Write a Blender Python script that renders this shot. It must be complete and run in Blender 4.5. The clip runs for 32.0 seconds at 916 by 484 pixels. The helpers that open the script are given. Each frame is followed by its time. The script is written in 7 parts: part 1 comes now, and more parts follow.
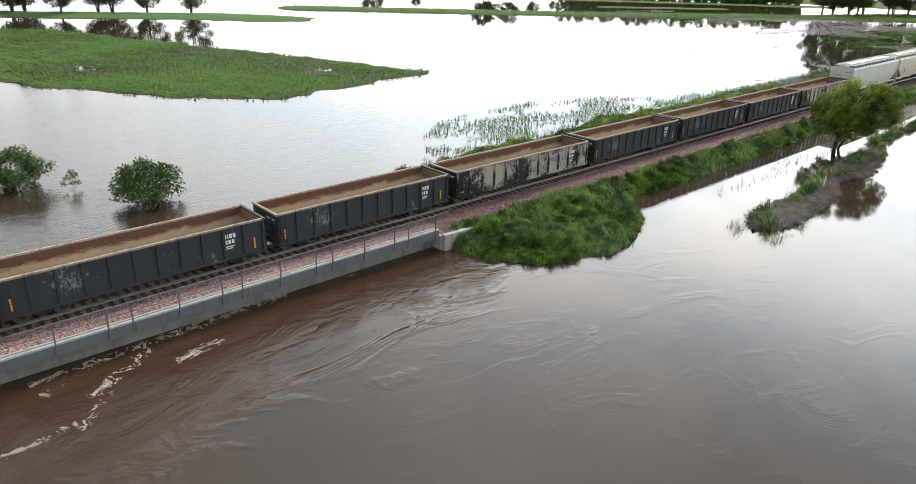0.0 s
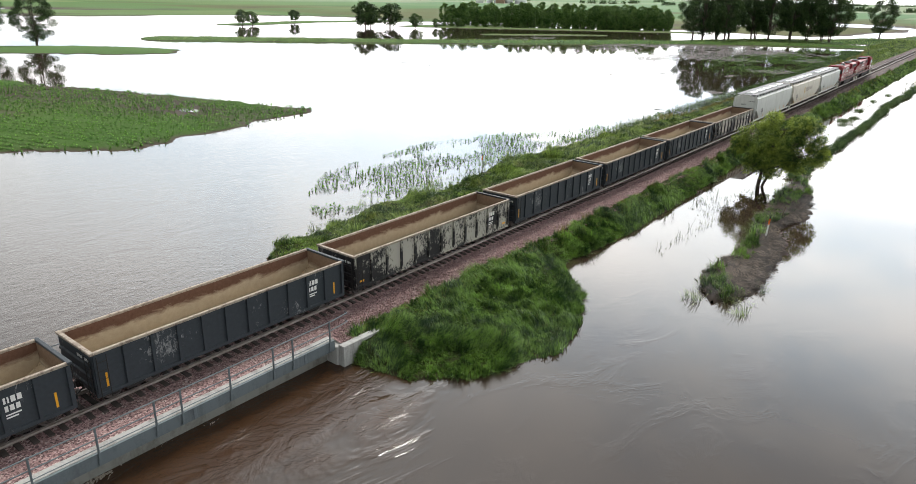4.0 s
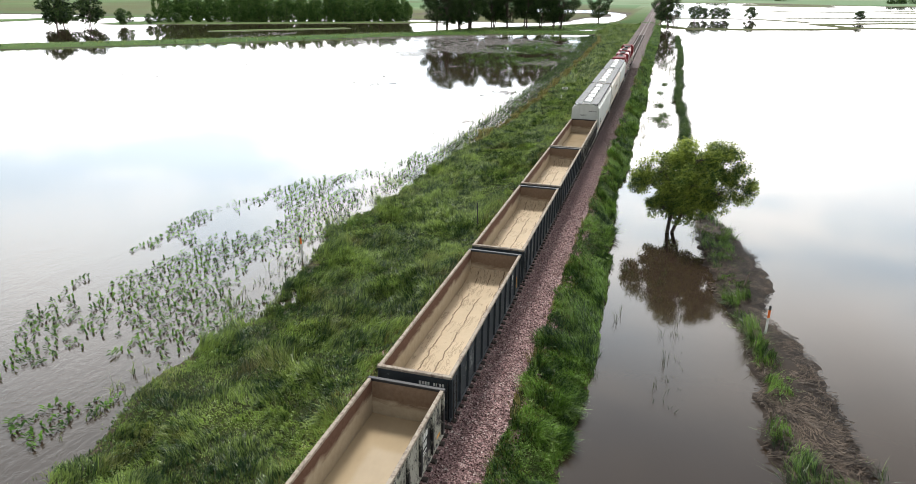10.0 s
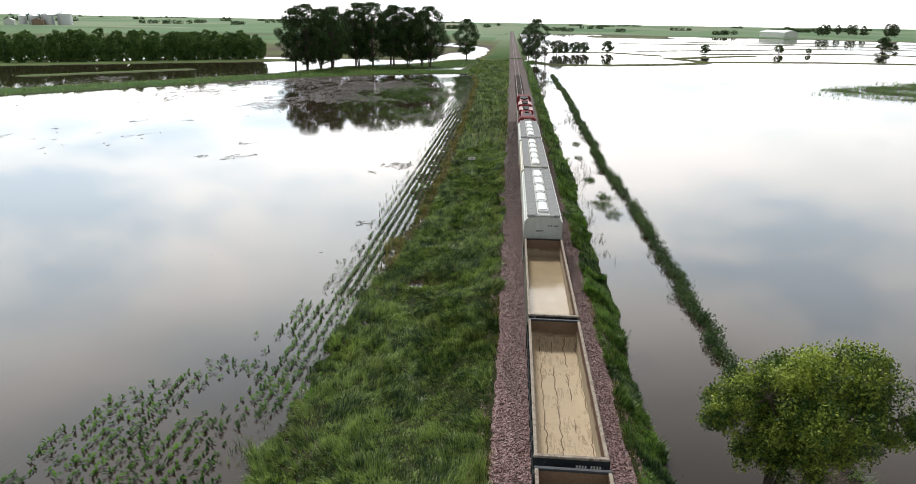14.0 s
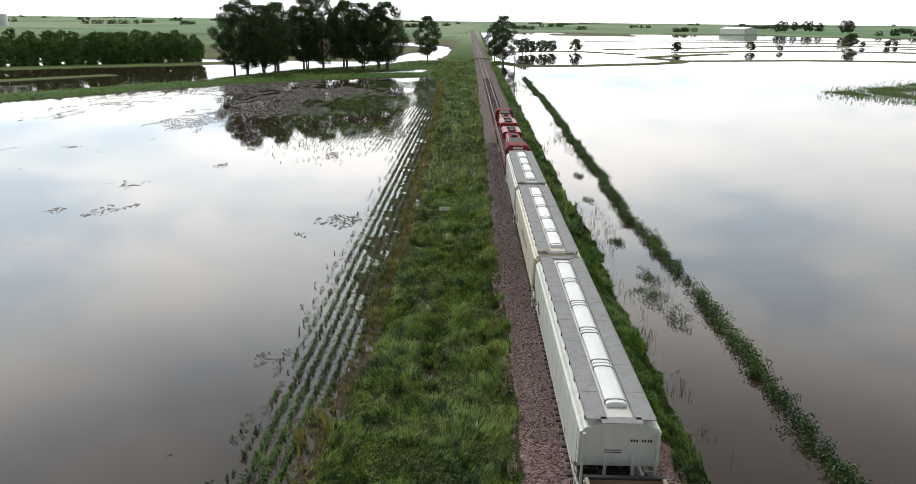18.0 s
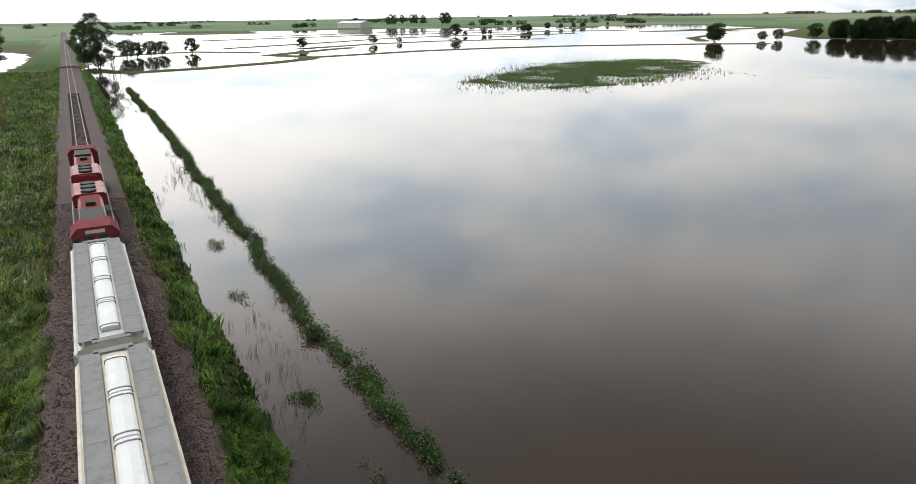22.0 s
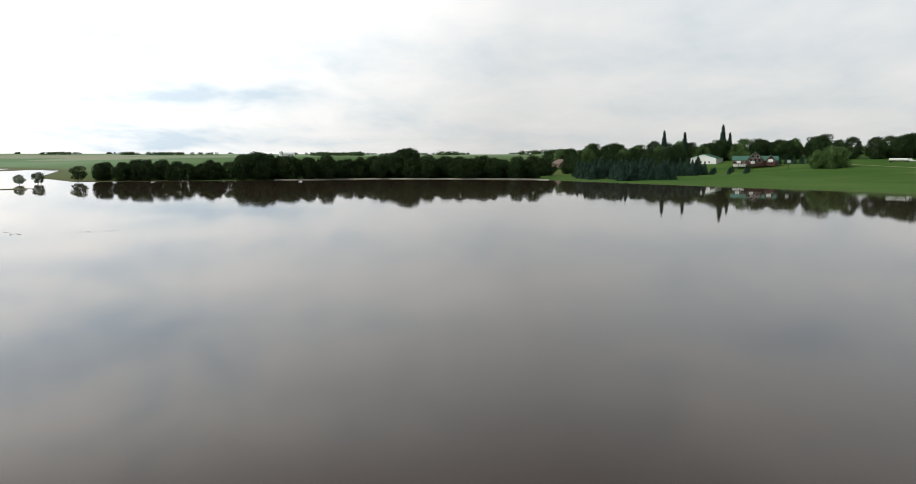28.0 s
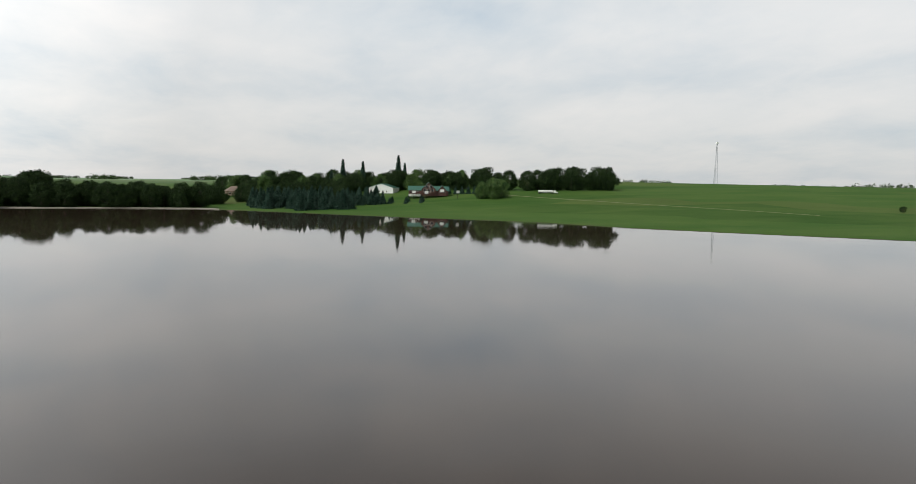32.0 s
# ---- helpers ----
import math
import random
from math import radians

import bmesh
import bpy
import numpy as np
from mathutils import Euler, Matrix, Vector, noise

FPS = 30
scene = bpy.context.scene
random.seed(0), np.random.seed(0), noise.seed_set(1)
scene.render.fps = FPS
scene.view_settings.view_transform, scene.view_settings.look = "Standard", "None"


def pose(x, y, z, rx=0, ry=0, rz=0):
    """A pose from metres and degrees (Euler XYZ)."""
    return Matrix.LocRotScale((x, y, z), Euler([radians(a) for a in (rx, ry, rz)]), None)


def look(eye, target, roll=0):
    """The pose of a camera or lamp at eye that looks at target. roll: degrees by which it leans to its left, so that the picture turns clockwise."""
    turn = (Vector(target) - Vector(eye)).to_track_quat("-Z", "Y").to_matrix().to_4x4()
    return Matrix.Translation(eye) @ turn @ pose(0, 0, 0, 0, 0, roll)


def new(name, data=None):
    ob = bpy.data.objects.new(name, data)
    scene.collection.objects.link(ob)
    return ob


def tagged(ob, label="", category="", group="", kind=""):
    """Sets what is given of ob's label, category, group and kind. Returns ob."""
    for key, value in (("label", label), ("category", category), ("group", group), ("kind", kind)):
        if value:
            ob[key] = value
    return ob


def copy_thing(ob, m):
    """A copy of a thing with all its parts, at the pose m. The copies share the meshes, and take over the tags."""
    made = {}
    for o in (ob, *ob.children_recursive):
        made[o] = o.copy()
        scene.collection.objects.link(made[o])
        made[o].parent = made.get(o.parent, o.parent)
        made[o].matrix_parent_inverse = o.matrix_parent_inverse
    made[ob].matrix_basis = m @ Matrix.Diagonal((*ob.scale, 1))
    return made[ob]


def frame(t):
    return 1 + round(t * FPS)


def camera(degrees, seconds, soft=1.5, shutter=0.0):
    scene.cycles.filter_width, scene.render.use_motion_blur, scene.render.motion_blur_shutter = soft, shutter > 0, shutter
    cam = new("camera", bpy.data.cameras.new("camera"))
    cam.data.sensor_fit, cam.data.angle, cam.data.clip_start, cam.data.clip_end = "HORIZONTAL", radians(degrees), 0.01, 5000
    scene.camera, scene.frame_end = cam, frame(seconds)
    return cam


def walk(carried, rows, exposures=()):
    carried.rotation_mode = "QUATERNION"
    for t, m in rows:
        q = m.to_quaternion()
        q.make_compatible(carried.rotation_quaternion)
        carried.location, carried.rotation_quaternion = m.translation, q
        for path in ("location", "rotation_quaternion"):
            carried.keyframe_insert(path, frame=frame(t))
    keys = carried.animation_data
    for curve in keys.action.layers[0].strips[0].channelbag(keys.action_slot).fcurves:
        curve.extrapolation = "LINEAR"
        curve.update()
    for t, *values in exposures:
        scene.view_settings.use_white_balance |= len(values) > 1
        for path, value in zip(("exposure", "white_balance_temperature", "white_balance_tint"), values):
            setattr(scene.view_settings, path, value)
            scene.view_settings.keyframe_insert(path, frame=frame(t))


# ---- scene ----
cam = camera(67.6, 32.0, soft=0.8)
PATH = [
    (0, (-0.569, 0.173, 18.461), (0.687, 1.534, 17.706), 1.3),
    (0.5, (-0.584, 0.137, 18.34), (0.716, 1.493, 17.656), 1.4),
    (1, (-0.645, 0.171, 18.33), (0.661, 1.522, 17.646), 1.4),
    (1.5, (-0.114, 0.766, 18.195), (1.192, 2.117, 17.511), 1.5),
    (2, (0.842, 1.887, 18.119), (2.161, 3.227, 17.438), 1.6),
    (2.5, (1.95, 3.2, 18.19), (3.347, 4.459, 17.51), 1.6),
    (3, (3.494, 4.984, 18.17), (4.948, 6.178, 17.492), 1.5),
    (3.5, (5.31, 7.001, 18.173), (6.787, 8.167, 17.498), 1.5),
    (5.5, (13.211, 15.598, 19.079), (14.709, 16.671, 18.303), 1.5),
    (6, (14.958, 17.59, 18.932), (16.421, 18.636, 18.057), 1.6),
    (6.5, (16.428, 19.331, 18.913), (17.889, 20.373, 18.03), 1.8),
    (7, (17.587, 20.83, 18.845), (19.048, 21.873, 17.964), 1.8),
    (7.5, (18.653, 21.95, 18.756), (20.123, 22.981, 17.874), 1.7),
    (8, (19.417, 23.054, 18.58), (20.956, 23.979, 17.699), 1.6),
    (8.5, (20.405, 24.304, 18.493), (21.999, 25.131, 17.61), 1.5),
    (9, (21.806, 25.767, 18.51), (23.449, 26.487, 17.626), 1.5),
    (9.5, (23.659, 27.429, 18.629), (25.376, 28.02, 17.792), 1.5),
    (10, (26.157, 29.072, 18.512), (27.959, 29.591, 17.817), 0.8),
    (10.5, (28.704, 30.668, 18.782), (30.545, 31.145, 18.162), 0.7),
    (11, (31.614, 32.227, 19.44), (33.479, 32.596, 18.819), 0.7),
    (11.5, (34.839, 33.815, 20.117), (36.728, 34.04, 19.499), 0.4),
    (12, (38.42, 35.441, 20.668), (40.313, 35.619, 20.048), 0.7),
    (12.5, (41.829, 36.871, 20.848), (43.723, 37.051, 20.23), 1.0),
    (13, (45.558, 38.032, 21.164), (47.454, 38.184, 20.546), 0.9),
    (13.5, (49.183, 39.249, 21.279), (51.079, 39.403, 20.661), 1.2),
    (14, (52.884, 40.183, 21.374), (54.781, 40.328, 20.758), 1.0),
    (14.5, (56.752, 40.894, 21.37), (58.654, 40.957, 20.754), 1.2),
    (16.5, (73.213, 43.136, 20.826), (75.118, 43.162, 20.215), 1.0),
    (17, (77.166, 43.658, 20.65), (79.071, 43.681, 20.043), 0.4),
    (17.5, (81.22, 43.539, 20.78), (83.123, 43.571, 20.164), 0.6),
    (18, (85.095, 43.238, 20.723), (86.997, 43.277, 20.105), 0.7),
    (18.5, (88.889, 42.971, 20.527), (90.793, 42.978, 19.912), 0.7),
    (19, (92.937, 42.509, 20.352), (94.838, 42.403, 19.739), 0.4),
    (19.5, (96.883, 41.787, 20.067), (98.771, 41.538, 19.458), -0.1),
    (20, (100.815, 41.125, 20.018), (102.676, 40.73, 19.404), -0.2),
    (20.5, (104.761, 40.377, 20.051), (106.584, 39.833, 19.433), -0.4),
    (21, (108.843, 39.473, 20.09), (110.617, 38.792, 19.466), -0.4),
    (21.5, (112.978, 38.221, 19.946), (114.7, 37.42, 19.32), -0.6),
    (22, (116.746, 36.94, 19.744), (118.42, 36.043, 19.118), -0.7),
    (22.5, (120.459, 35.389, 19.879), (122.084, 34.407, 19.25), -0.6),
    (23, (124.035, 33.495, 19.833), (125.612, 32.437, 19.204), -0.7),
    (23.5, (127.521, 31.592, 19.802), (129.043, 30.457, 19.171), -0.6),
    (24, (130.829, 29.615, 19.652), (132.299, 28.411, 19.029), -0.5),
    (24.5, (134.093, 27.614, 19.651), (135.519, 26.34, 19.067), -0.4),
    (25, (137.251, 25.483, 19.589), (138.634, 24.143, 19.051), -0.3),
    (25.5, (140.127, 23.247, 19.692), (141.363, 21.77, 19.152), -0.7),
    (26, (142.708, 20.928, 19.839), (143.613, 19.231, 19.289), -0.8),
    (26.5, (144.217, 17.864, 20.036), (144.669, 16.0, 19.469), -1.2),
    (28.5, (140.955, 0.862, 21.602), (140.961, -1.129, 21.408), 0.3),
    (29, (139.992, -3.329, 21.737), (139.556, -5.271, 21.541), 0.1),
    (29.5, (139.017, -7.802, 21.889), (138.362, -9.681, 21.694), 0.1),
    (30, (138.043, -12.328, 22.025), (137.397, -14.212, 21.836), 0.6),
    (30.5, (137.082, -16.727, 22.116), (136.379, -18.59, 21.933), 0.8),
    (31, (136.23, -20.911, 22.107), (135.534, -22.778, 21.93), 1.1),
    (31.5, (135.389, -24.9, 22.075), (134.697, -26.769, 21.902), 1.0),
    (32, (134.612, -28.869, 22.043), (133.923, -30.739, 21.875), 1.2),
]
walk(cam, [(t, look(eye, target, roll)) for t, eye, target, roll in PATH],
     exposures=[(0, 0.66), (3.5, 0.64), (6.5, 0.68), (9.3, 0.78), (10.5, 0.52), (13, 0.2), (16, 0.05), (23, 0.0), (26, 0.05), (28.5, 0.02), (32, -0.05)])

# ---- sky and sun: a bright overcast with thin blue-grey gaps ----
SUN_DIR = Vector((0.55, 0.20, 0.81)).normalized()
world = bpy.data.worlds.new("overcast_sky")
scene.world = world
world.use_nodes = True


class Nodes:
    """Small helper for wiring a node tree."""

    def __init__(self, tree):
        self.tree = tree
        tree.nodes.clear()

    def add(self, kind, inputs=None, **props):
        node = self.tree.nodes.new(kind)
        for key, value in props.items():
            setattr(node, key, value)
        for key, value in (inputs or {}).items():
            if isinstance(value, bpy.types.NodeSocket):
                self.tree.links.new(value, node.inputs[key])
            else:
                node.inputs[key].default_value = value
        return node

    def math(self, op, a, b=0.0, c=0.0, clamp=False):
        return self.add("ShaderNodeMath", {0: a, 1: b, 2: c}, operation=op, use_clamp=clamp).outputs[0]

    def vmath(self, op, a, b=(0, 0, 0)):
        return self.add("ShaderNodeVectorMath", {0: a, 1: b}, operation=op)

    def noise(self, vec, scale, detail=4.0, rough=0.55, distort=0.0):
        return self.add("ShaderNodeTexNoise", {"Vector": vec, "Scale": scale, "Detail": detail, "Roughness": rough, "Distortion": distort}).outputs[0]

    def ramp(self, fac, stops):
        node = self.add("ShaderNodeValToRGB", {0: fac})
        els = node.color_ramp.elements
        while len(els) < len(stops):
            els.new(0.5)
        for el, (pos, col) in zip(els, stops):
            el.position = pos
            el.color = (*col, 1) if not isinstance(col, (int, float)) else (col, col, col, 1)
        return node.outputs[0]

    def mix(self, fac, a, b, mode="MIX"):
        node = self.add("ShaderNodeMix", data_type="RGBA", blend_type=mode)
        for i, v in ((0, fac), (6, a), (7, b)):
            if isinstance(v, bpy.types.NodeSocket):
                self.tree.links.new(v, node.inputs[i])
            elif i == 0:
                node.inputs[i].default_value = v
            else:
                node.inputs[i].default_value = (*v, 1)
        return node.outputs[2]

    def scaled(self, vec, s, shift=(0, 0, 0)):
        return self.add("ShaderNodeMapping", {"Vector": vec, "Scale": s, "Location": shift}).outputs[0]


def build_sky():
    n = Nodes(world.node_tree)
    sky = n.add("ShaderNodeTexSky", sky_type="NISHITA", sun_disc=False, sun_elevation=math.asin(SUN_DIR.z), sun_rotation=radians(70), dust_density=2.0)
    way = n.add("ShaderNodeTexCoord").outputs["Generated"]
    xyz = n.add("ShaderNodeSeparateXYZ", {0: way})
    up = n.math("ADD", n.math("MAXIMUM", xyz.outputs[2], 0.0), 0.22)
    flat = n.add("ShaderNodeCombineXYZ", {0: n.math("DIVIDE", xyz.outputs[0], up), 1: n.math("DIVIDE", xyz.outputs[1], up), 2: 0.0}).outputs[0]
    big = n.noise(n.scaled(flat, (0.62, 0.95, 1)), 1.0, 3.5, 0.45, 0.6)
    puffs = n.noise(n.scaled(flat, (1.35, 1.0, 1)), 1.7, 5, 0.55, 0.5)
    fine = n.noise(n.scaled(flat, (1.2, 0.8, 1)), 6.0, 5, 0.6, 0.4)
    # long rolls of cloud with clearer lanes between them
    lane = n.math("MULTIPLY_ADD", n.noise(flat, 0.8, 2, 0.5), 0.9, n.math("DIVIDE", 1.0, up))
    roll = n.math("COSINE", n.math("MULTIPLY", n.math("SUBTRACT", lane, 2.88), 9.1))
    cover = n.math("ADD", n.math("MULTIPLY", big, 0.50), n.math("MULTIPLY_ADD", puffs, 0.36, n.math("MULTIPLY", fine, 0.14)))
    cover = n.math("MULTIPLY_ADD", roll, 0.035, cover)
    # the deck is broken on the sun's side and a dull even sheet opposite
    toward = n.math("MAXIMUM", n.vmath("DOT_PRODUCT", way, (0.96, 0.06, 0.28)).outputs["Value"], 0.0)
    broken = n.add("ShaderNodeMapRange", {0: toward, 1: 0.0, 2: 0.55, 3: 0.42, 4: 1.0}).outputs[0]
    cover = n.math("MULTIPLY_ADD", n.math("SUBTRACT", cover, 0.505), broken, 0.505)
    tone = n.ramp(cover, [(0.40, (0.585, 0.68, 0.76)), (0.455, (0.75, 0.80, 0.83)), (0.51, (0.88, 0.89, 0.885)), (0.59, (1.0, 0.975, 0.945))])
    # it is thinner and brighter towards the sun, and heavier overhead
    lift = n.math("MULTIPLY_ADD", toward, 1.06, 0.80)
    glow = n.math("POWER", n.math("MAXIMUM", n.vmath("DOT_PRODUCT", way, (0.74, 0.24, 0.62)).outputs["Value"], 0.0), 5.0)
    lift = n.math("MULTIPLY_ADD", glow, 1.5, lift)
    height = n.math("ADD", xyz.outputs[2], n.add("ShaderNodeMapRange", {0: toward, 1: 0.0, 2: 0.35, 3: 0.03, 4: 0.0}).outputs[0])
    height = n.math("MULTIPLY_ADD", n.math("SUBTRACT", big, 0.5), 0.30, height)
    low = n.add("ShaderNodeMapRange", {0: height, 1: 0.27, 2: 0.61, 3: 1.34, 4: 0.31}, interpolation_type="SMOOTHSTEP").outputs[0]
    gap = n.math("POWER", n.math("MAXIMUM", n.vmath("DOT_PRODUCT", way, (0.48, 0.66, 0.58)).outputs["Value"], 0.0), 9.0)
    low = n.math("MULTIPLY_ADD", gap, 0.42, low)
    low = n.math("MULTIPLY", low, n.add("ShaderNodeMapRange", {0: xyz.outputs[2], 1: 0.0, 2: 0.22, 3: 0.80, 4: 1.0}).outputs[0])
    cloud = n.vmath("SCALE", tone)
    n.tree.links.new(n.math("MULTIPLY", lift, low), cloud.inputs["Scale"])
    deck = n.add("ShaderNodeBackground", {0: cloud.outputs[0], 1: 0.92})
    clear = n.add("ShaderNodeBackground", {0: sky.outputs[0], 1: 0.1})
    both = n.add("ShaderNodeMixShader", {0: 0.90, 1: clear.outputs[0], 2: deck.outputs[0]})
    n.add("ShaderNodeOutputWorld", {0: both.outputs[0]})


build_sky()
sun = new("sun", bpy.data.lights.new("sun", "SUN"))
sun.data.energy, sun.data.angle, sun.data.color = 1.95, radians(12), (1.0, 0.96, 0.9)
sun.matrix_world = look((0, 0, 200), Vector((0, 0, 200)) - SUN_DIR)

# ---- materials ----
def material(name, rough=0.6, metal=0.0, spec=0.5):
    m = bpy.data.materials.new(name)
    m.use_nodes = True
    n = Nodes(m.node_tree)
    bsdf = n.add("ShaderNodeBsdfPrincipled", {"Roughness": rough, "Metallic": metal, "Specular IOR Level": spec})
    n.add("ShaderNodeOutputMaterial", {0: bsdf.outputs[0]})
    return m, n, bsdf


def put(n, value, socket):
    n.tree.links.new(value, socket)


def bump(n, bsdf, height, strength, distance=0.02):
    node = n.add("ShaderNodeBump", {"Height": height, "Strength": strength, "Distance": distance})
    put(n, node.outputs[0], bsdf.inputs["Normal"])


def position(n):
    return n.add("ShaderNodeNewGeometry").outputs["Position"]


def local(n):
    return n.add("ShaderNodeTexCoord").outputs["Object"]


def painted(name, colour, dirt, rough=0.5, metal=0.0, amount=0.5, scale=1.2, streak=True, grain=0.3):
    """Paint with grime in run-down streaks and a fine mottle."""
    m, n, b = material(name, rough, metal)
    p = local(n)
    runs = n.noise(n.scaled(p, (scale * 2.2, scale * 2.2, scale * (0.35 if streak else 2.2))), 1.0, 5, 0.6, 0.4)
    spots = n.noise(p, 9.0 * scale, 4, 0.65)
    mask = n.ramp(n.math("MULTIPLY_ADD", spots, 0.35, n.math("MULTIPLY", runs, 0.75)), [(0.52, 0.0), (0.78, 1.0)])
    f = n.math("MULTIPLY", mask, amount)
    tint = n.mix(n.noise(p, 0.7, 3), tuple(c * 0.88 for c in colour), tuple(min(1, c * 1.08) for c in colour))
    put(n, n.mix(f, tint, dirt), b.inputs["Base Color"])
    put(n, n.math("MULTIPLY_ADD", mask, 0.25, rough), b.inputs["Roughness"])
    bump(n, b, spots, grain * 0.4, 0.01)
    return m


def plain(name, colour, rough=0.6, metal=0.0, vary=0.12, scale=6.0):
    m, n, b = material(name, rough, metal)
    p = local(n)
    f = n.noise(p, scale, 4, 0.6)
    put(n, n.mix(f, tuple(c * (1 - vary) for c in colour), tuple(min(1, c * (1 + vary)) for c in colour)), b.inputs["Base Color"])
    bump(n, b, f, 0.15, 0.01)
    return m


def leafy(name, low, high, dry=None, rough=0.55, gloss=0.3):
    """Foliage: each leaf or blade has its own shade, and whole clumps drift in tone."""
    m, n, b = material(name, rough, 0.0, gloss)
    each = n.add("ShaderNodeNewGeometry").outputs["Random Per Island"]
    drift = n.math("MULTIPLY_ADD", n.noise(position(n), 1.4, 3, 0.6), 0.5, n.math("MULTIPLY", n.noise(position(n), 0.3, 4, 0.6), 0.5))
    f = n.math("MULTIPLY_ADD", each, 0.95, n.math("MULTIPLY_ADD", drift, 5.2, -2.68), clamp=True)
    col = n.mix(f, low, high)
    if dry:
        patch = n.ramp(n.noise(position(n), 0.22, 5, 0.6, 0.5), [(0.56, 0.0), (0.72, 0.8)])
        col = n.mix(n.math("MULTIPLY", patch, each), col, dry)
    put(n, col, b.inputs["Base Color"])
    tr = n.add("ShaderNodeBsdfTranslucent", {0: col})
    both = n.add("ShaderNodeMixShader", {0: 0.22, 1: b.outputs[0], 2: tr.outputs[0]})
    out = [o for o in n.tree.nodes if o.type == "OUTPUT_MATERIAL"][0]
    put(n, both.outputs[0], out.inputs[0])
    return m


def make_water():
    m, n, b = material("flood_water", 0.03)
    b.inputs["IOR"].default_value = 1.44
    p = position(n)
    xyz = n.add("ShaderNodeSeparateXYZ", {0: p})
    silt = n.noise(n.scaled(p, (0.02, 0.03, 1)), 1.0, 4, 0.55, 0.8)
    col = n.mix(silt, (0.031, 0.021, 0.0145), (0.047, 0.033, 0.023))
    # the river under the bridge runs fast and browner, its edge torn into tongues
    wander = n.math("MULTIPLY_ADD", n.noise(n.scaled(p, (0.10, 0.22, 1)), 1.0, 4, 0.6, 1.0), 22.0, -11.0)
    across = n.math("ADD", xyz.outputs[1], n.math("MULTIPLY_ADD", xyz.outputs[0], -0.25, wander))
    race = n.math("MULTIPLY", n.add("ShaderNodeMapRange", {0: xyz.outputs[0], 1: 36.0, 2: 27.0}).outputs[0],
                  n.add("ShaderNodeMapRange", {0: across, 1: 19.5, 2: 24.5}, interpolation_type="SMOOTHSTEP").outputs[0])
    race = n.math("MULTIPLY", race, n.add("ShaderNodeMapRange", {0: xyz.outputs[1], 1: 42.0, 2: 38.0}).outputs[0])
    col = n.mix(n.math("MULTIPLY", race, 0.85), col, n.mix(n.noise(n.scaled(p, (0.3, 0.7, 1)), 1.0, 4, 0.6, 1.5), (0.062, 0.031, 0.015), (0.034, 0.018, 0.009)))
    put(n, col, b.inputs["Base Color"])
    ripple = n.noise(n.scaled(p, (2.1, 2.8, 1)), 1.0, 5, 0.62, 0.8)
    swell = n.noise(n.scaled(p, (0.25, 0.45, 1)), 1.0, 4, 0.55, 1.2)
    gusts = n.ramp(n.noise(n.scaled(p, (0.018, 0.03, 1)), 1.0, 3, 0.5), [(0.45, 0.02), (0.7, 0.22)])
    # upstream the current wrinkles the whole surface; downstream it breaks into slow boils
    near = n.add("ShaderNodeMapRange", {0: n.vmath("DISTANCE", p, (22, 62, 0)).outputs["Value"], 1: 62.0, 2: 18.0}).outputs[0]
    strength = n.math("ADD", gusts, n.math("MULTIPLY", n.math("MULTIPLY", near, n.add("ShaderNodeMapRange", {0: xyz.outputs[1], 1: 38.0, 2: 46.0}).outputs[0]), 1.25))
    below = n.math("MULTIPLY", n.add("ShaderNodeMapRange", {0: n.vmath("DISTANCE", p, (12, 22, 0)).outputs["Value"], 1: 46.0, 2: 12.0}).outputs[0],
                   n.add("ShaderNodeMapRange", {0: xyz.outputs[1], 1: 40.0, 2: 36.0}).outputs[0])
    boils = n.ramp(n.noise(n.scaled(p, (0.16, 0.30, 1)), 1.0, 5, 0.6, 1.8), [(0.50, 0.0), (0.66, 1.0)])
    eddy = n.noise(n.scaled(p, (0.8, 1.5, 1)), 1.0, 5, 0.6, 2.4)
    churn = n.noise(n.scaled(p, (0.34, 0.52, 1)), 1.0, 6, 0.62, 2.2)
    hgt = n.math("MULTIPLY", n.math("MULTIPLY_ADD", swell, 1.5, ripple), strength)
    hgt = n.math("MULTIPLY_ADD", n.math("MULTIPLY", n.math("MULTIPLY", boils, below), eddy), 0.9, hgt)
    hgt = n.math("MULTIPLY_ADD", n.math("MULTIPLY", race, churn), 7.0, hgt)
    bump(n, b, hgt, 0.35, 0.045)
    return m


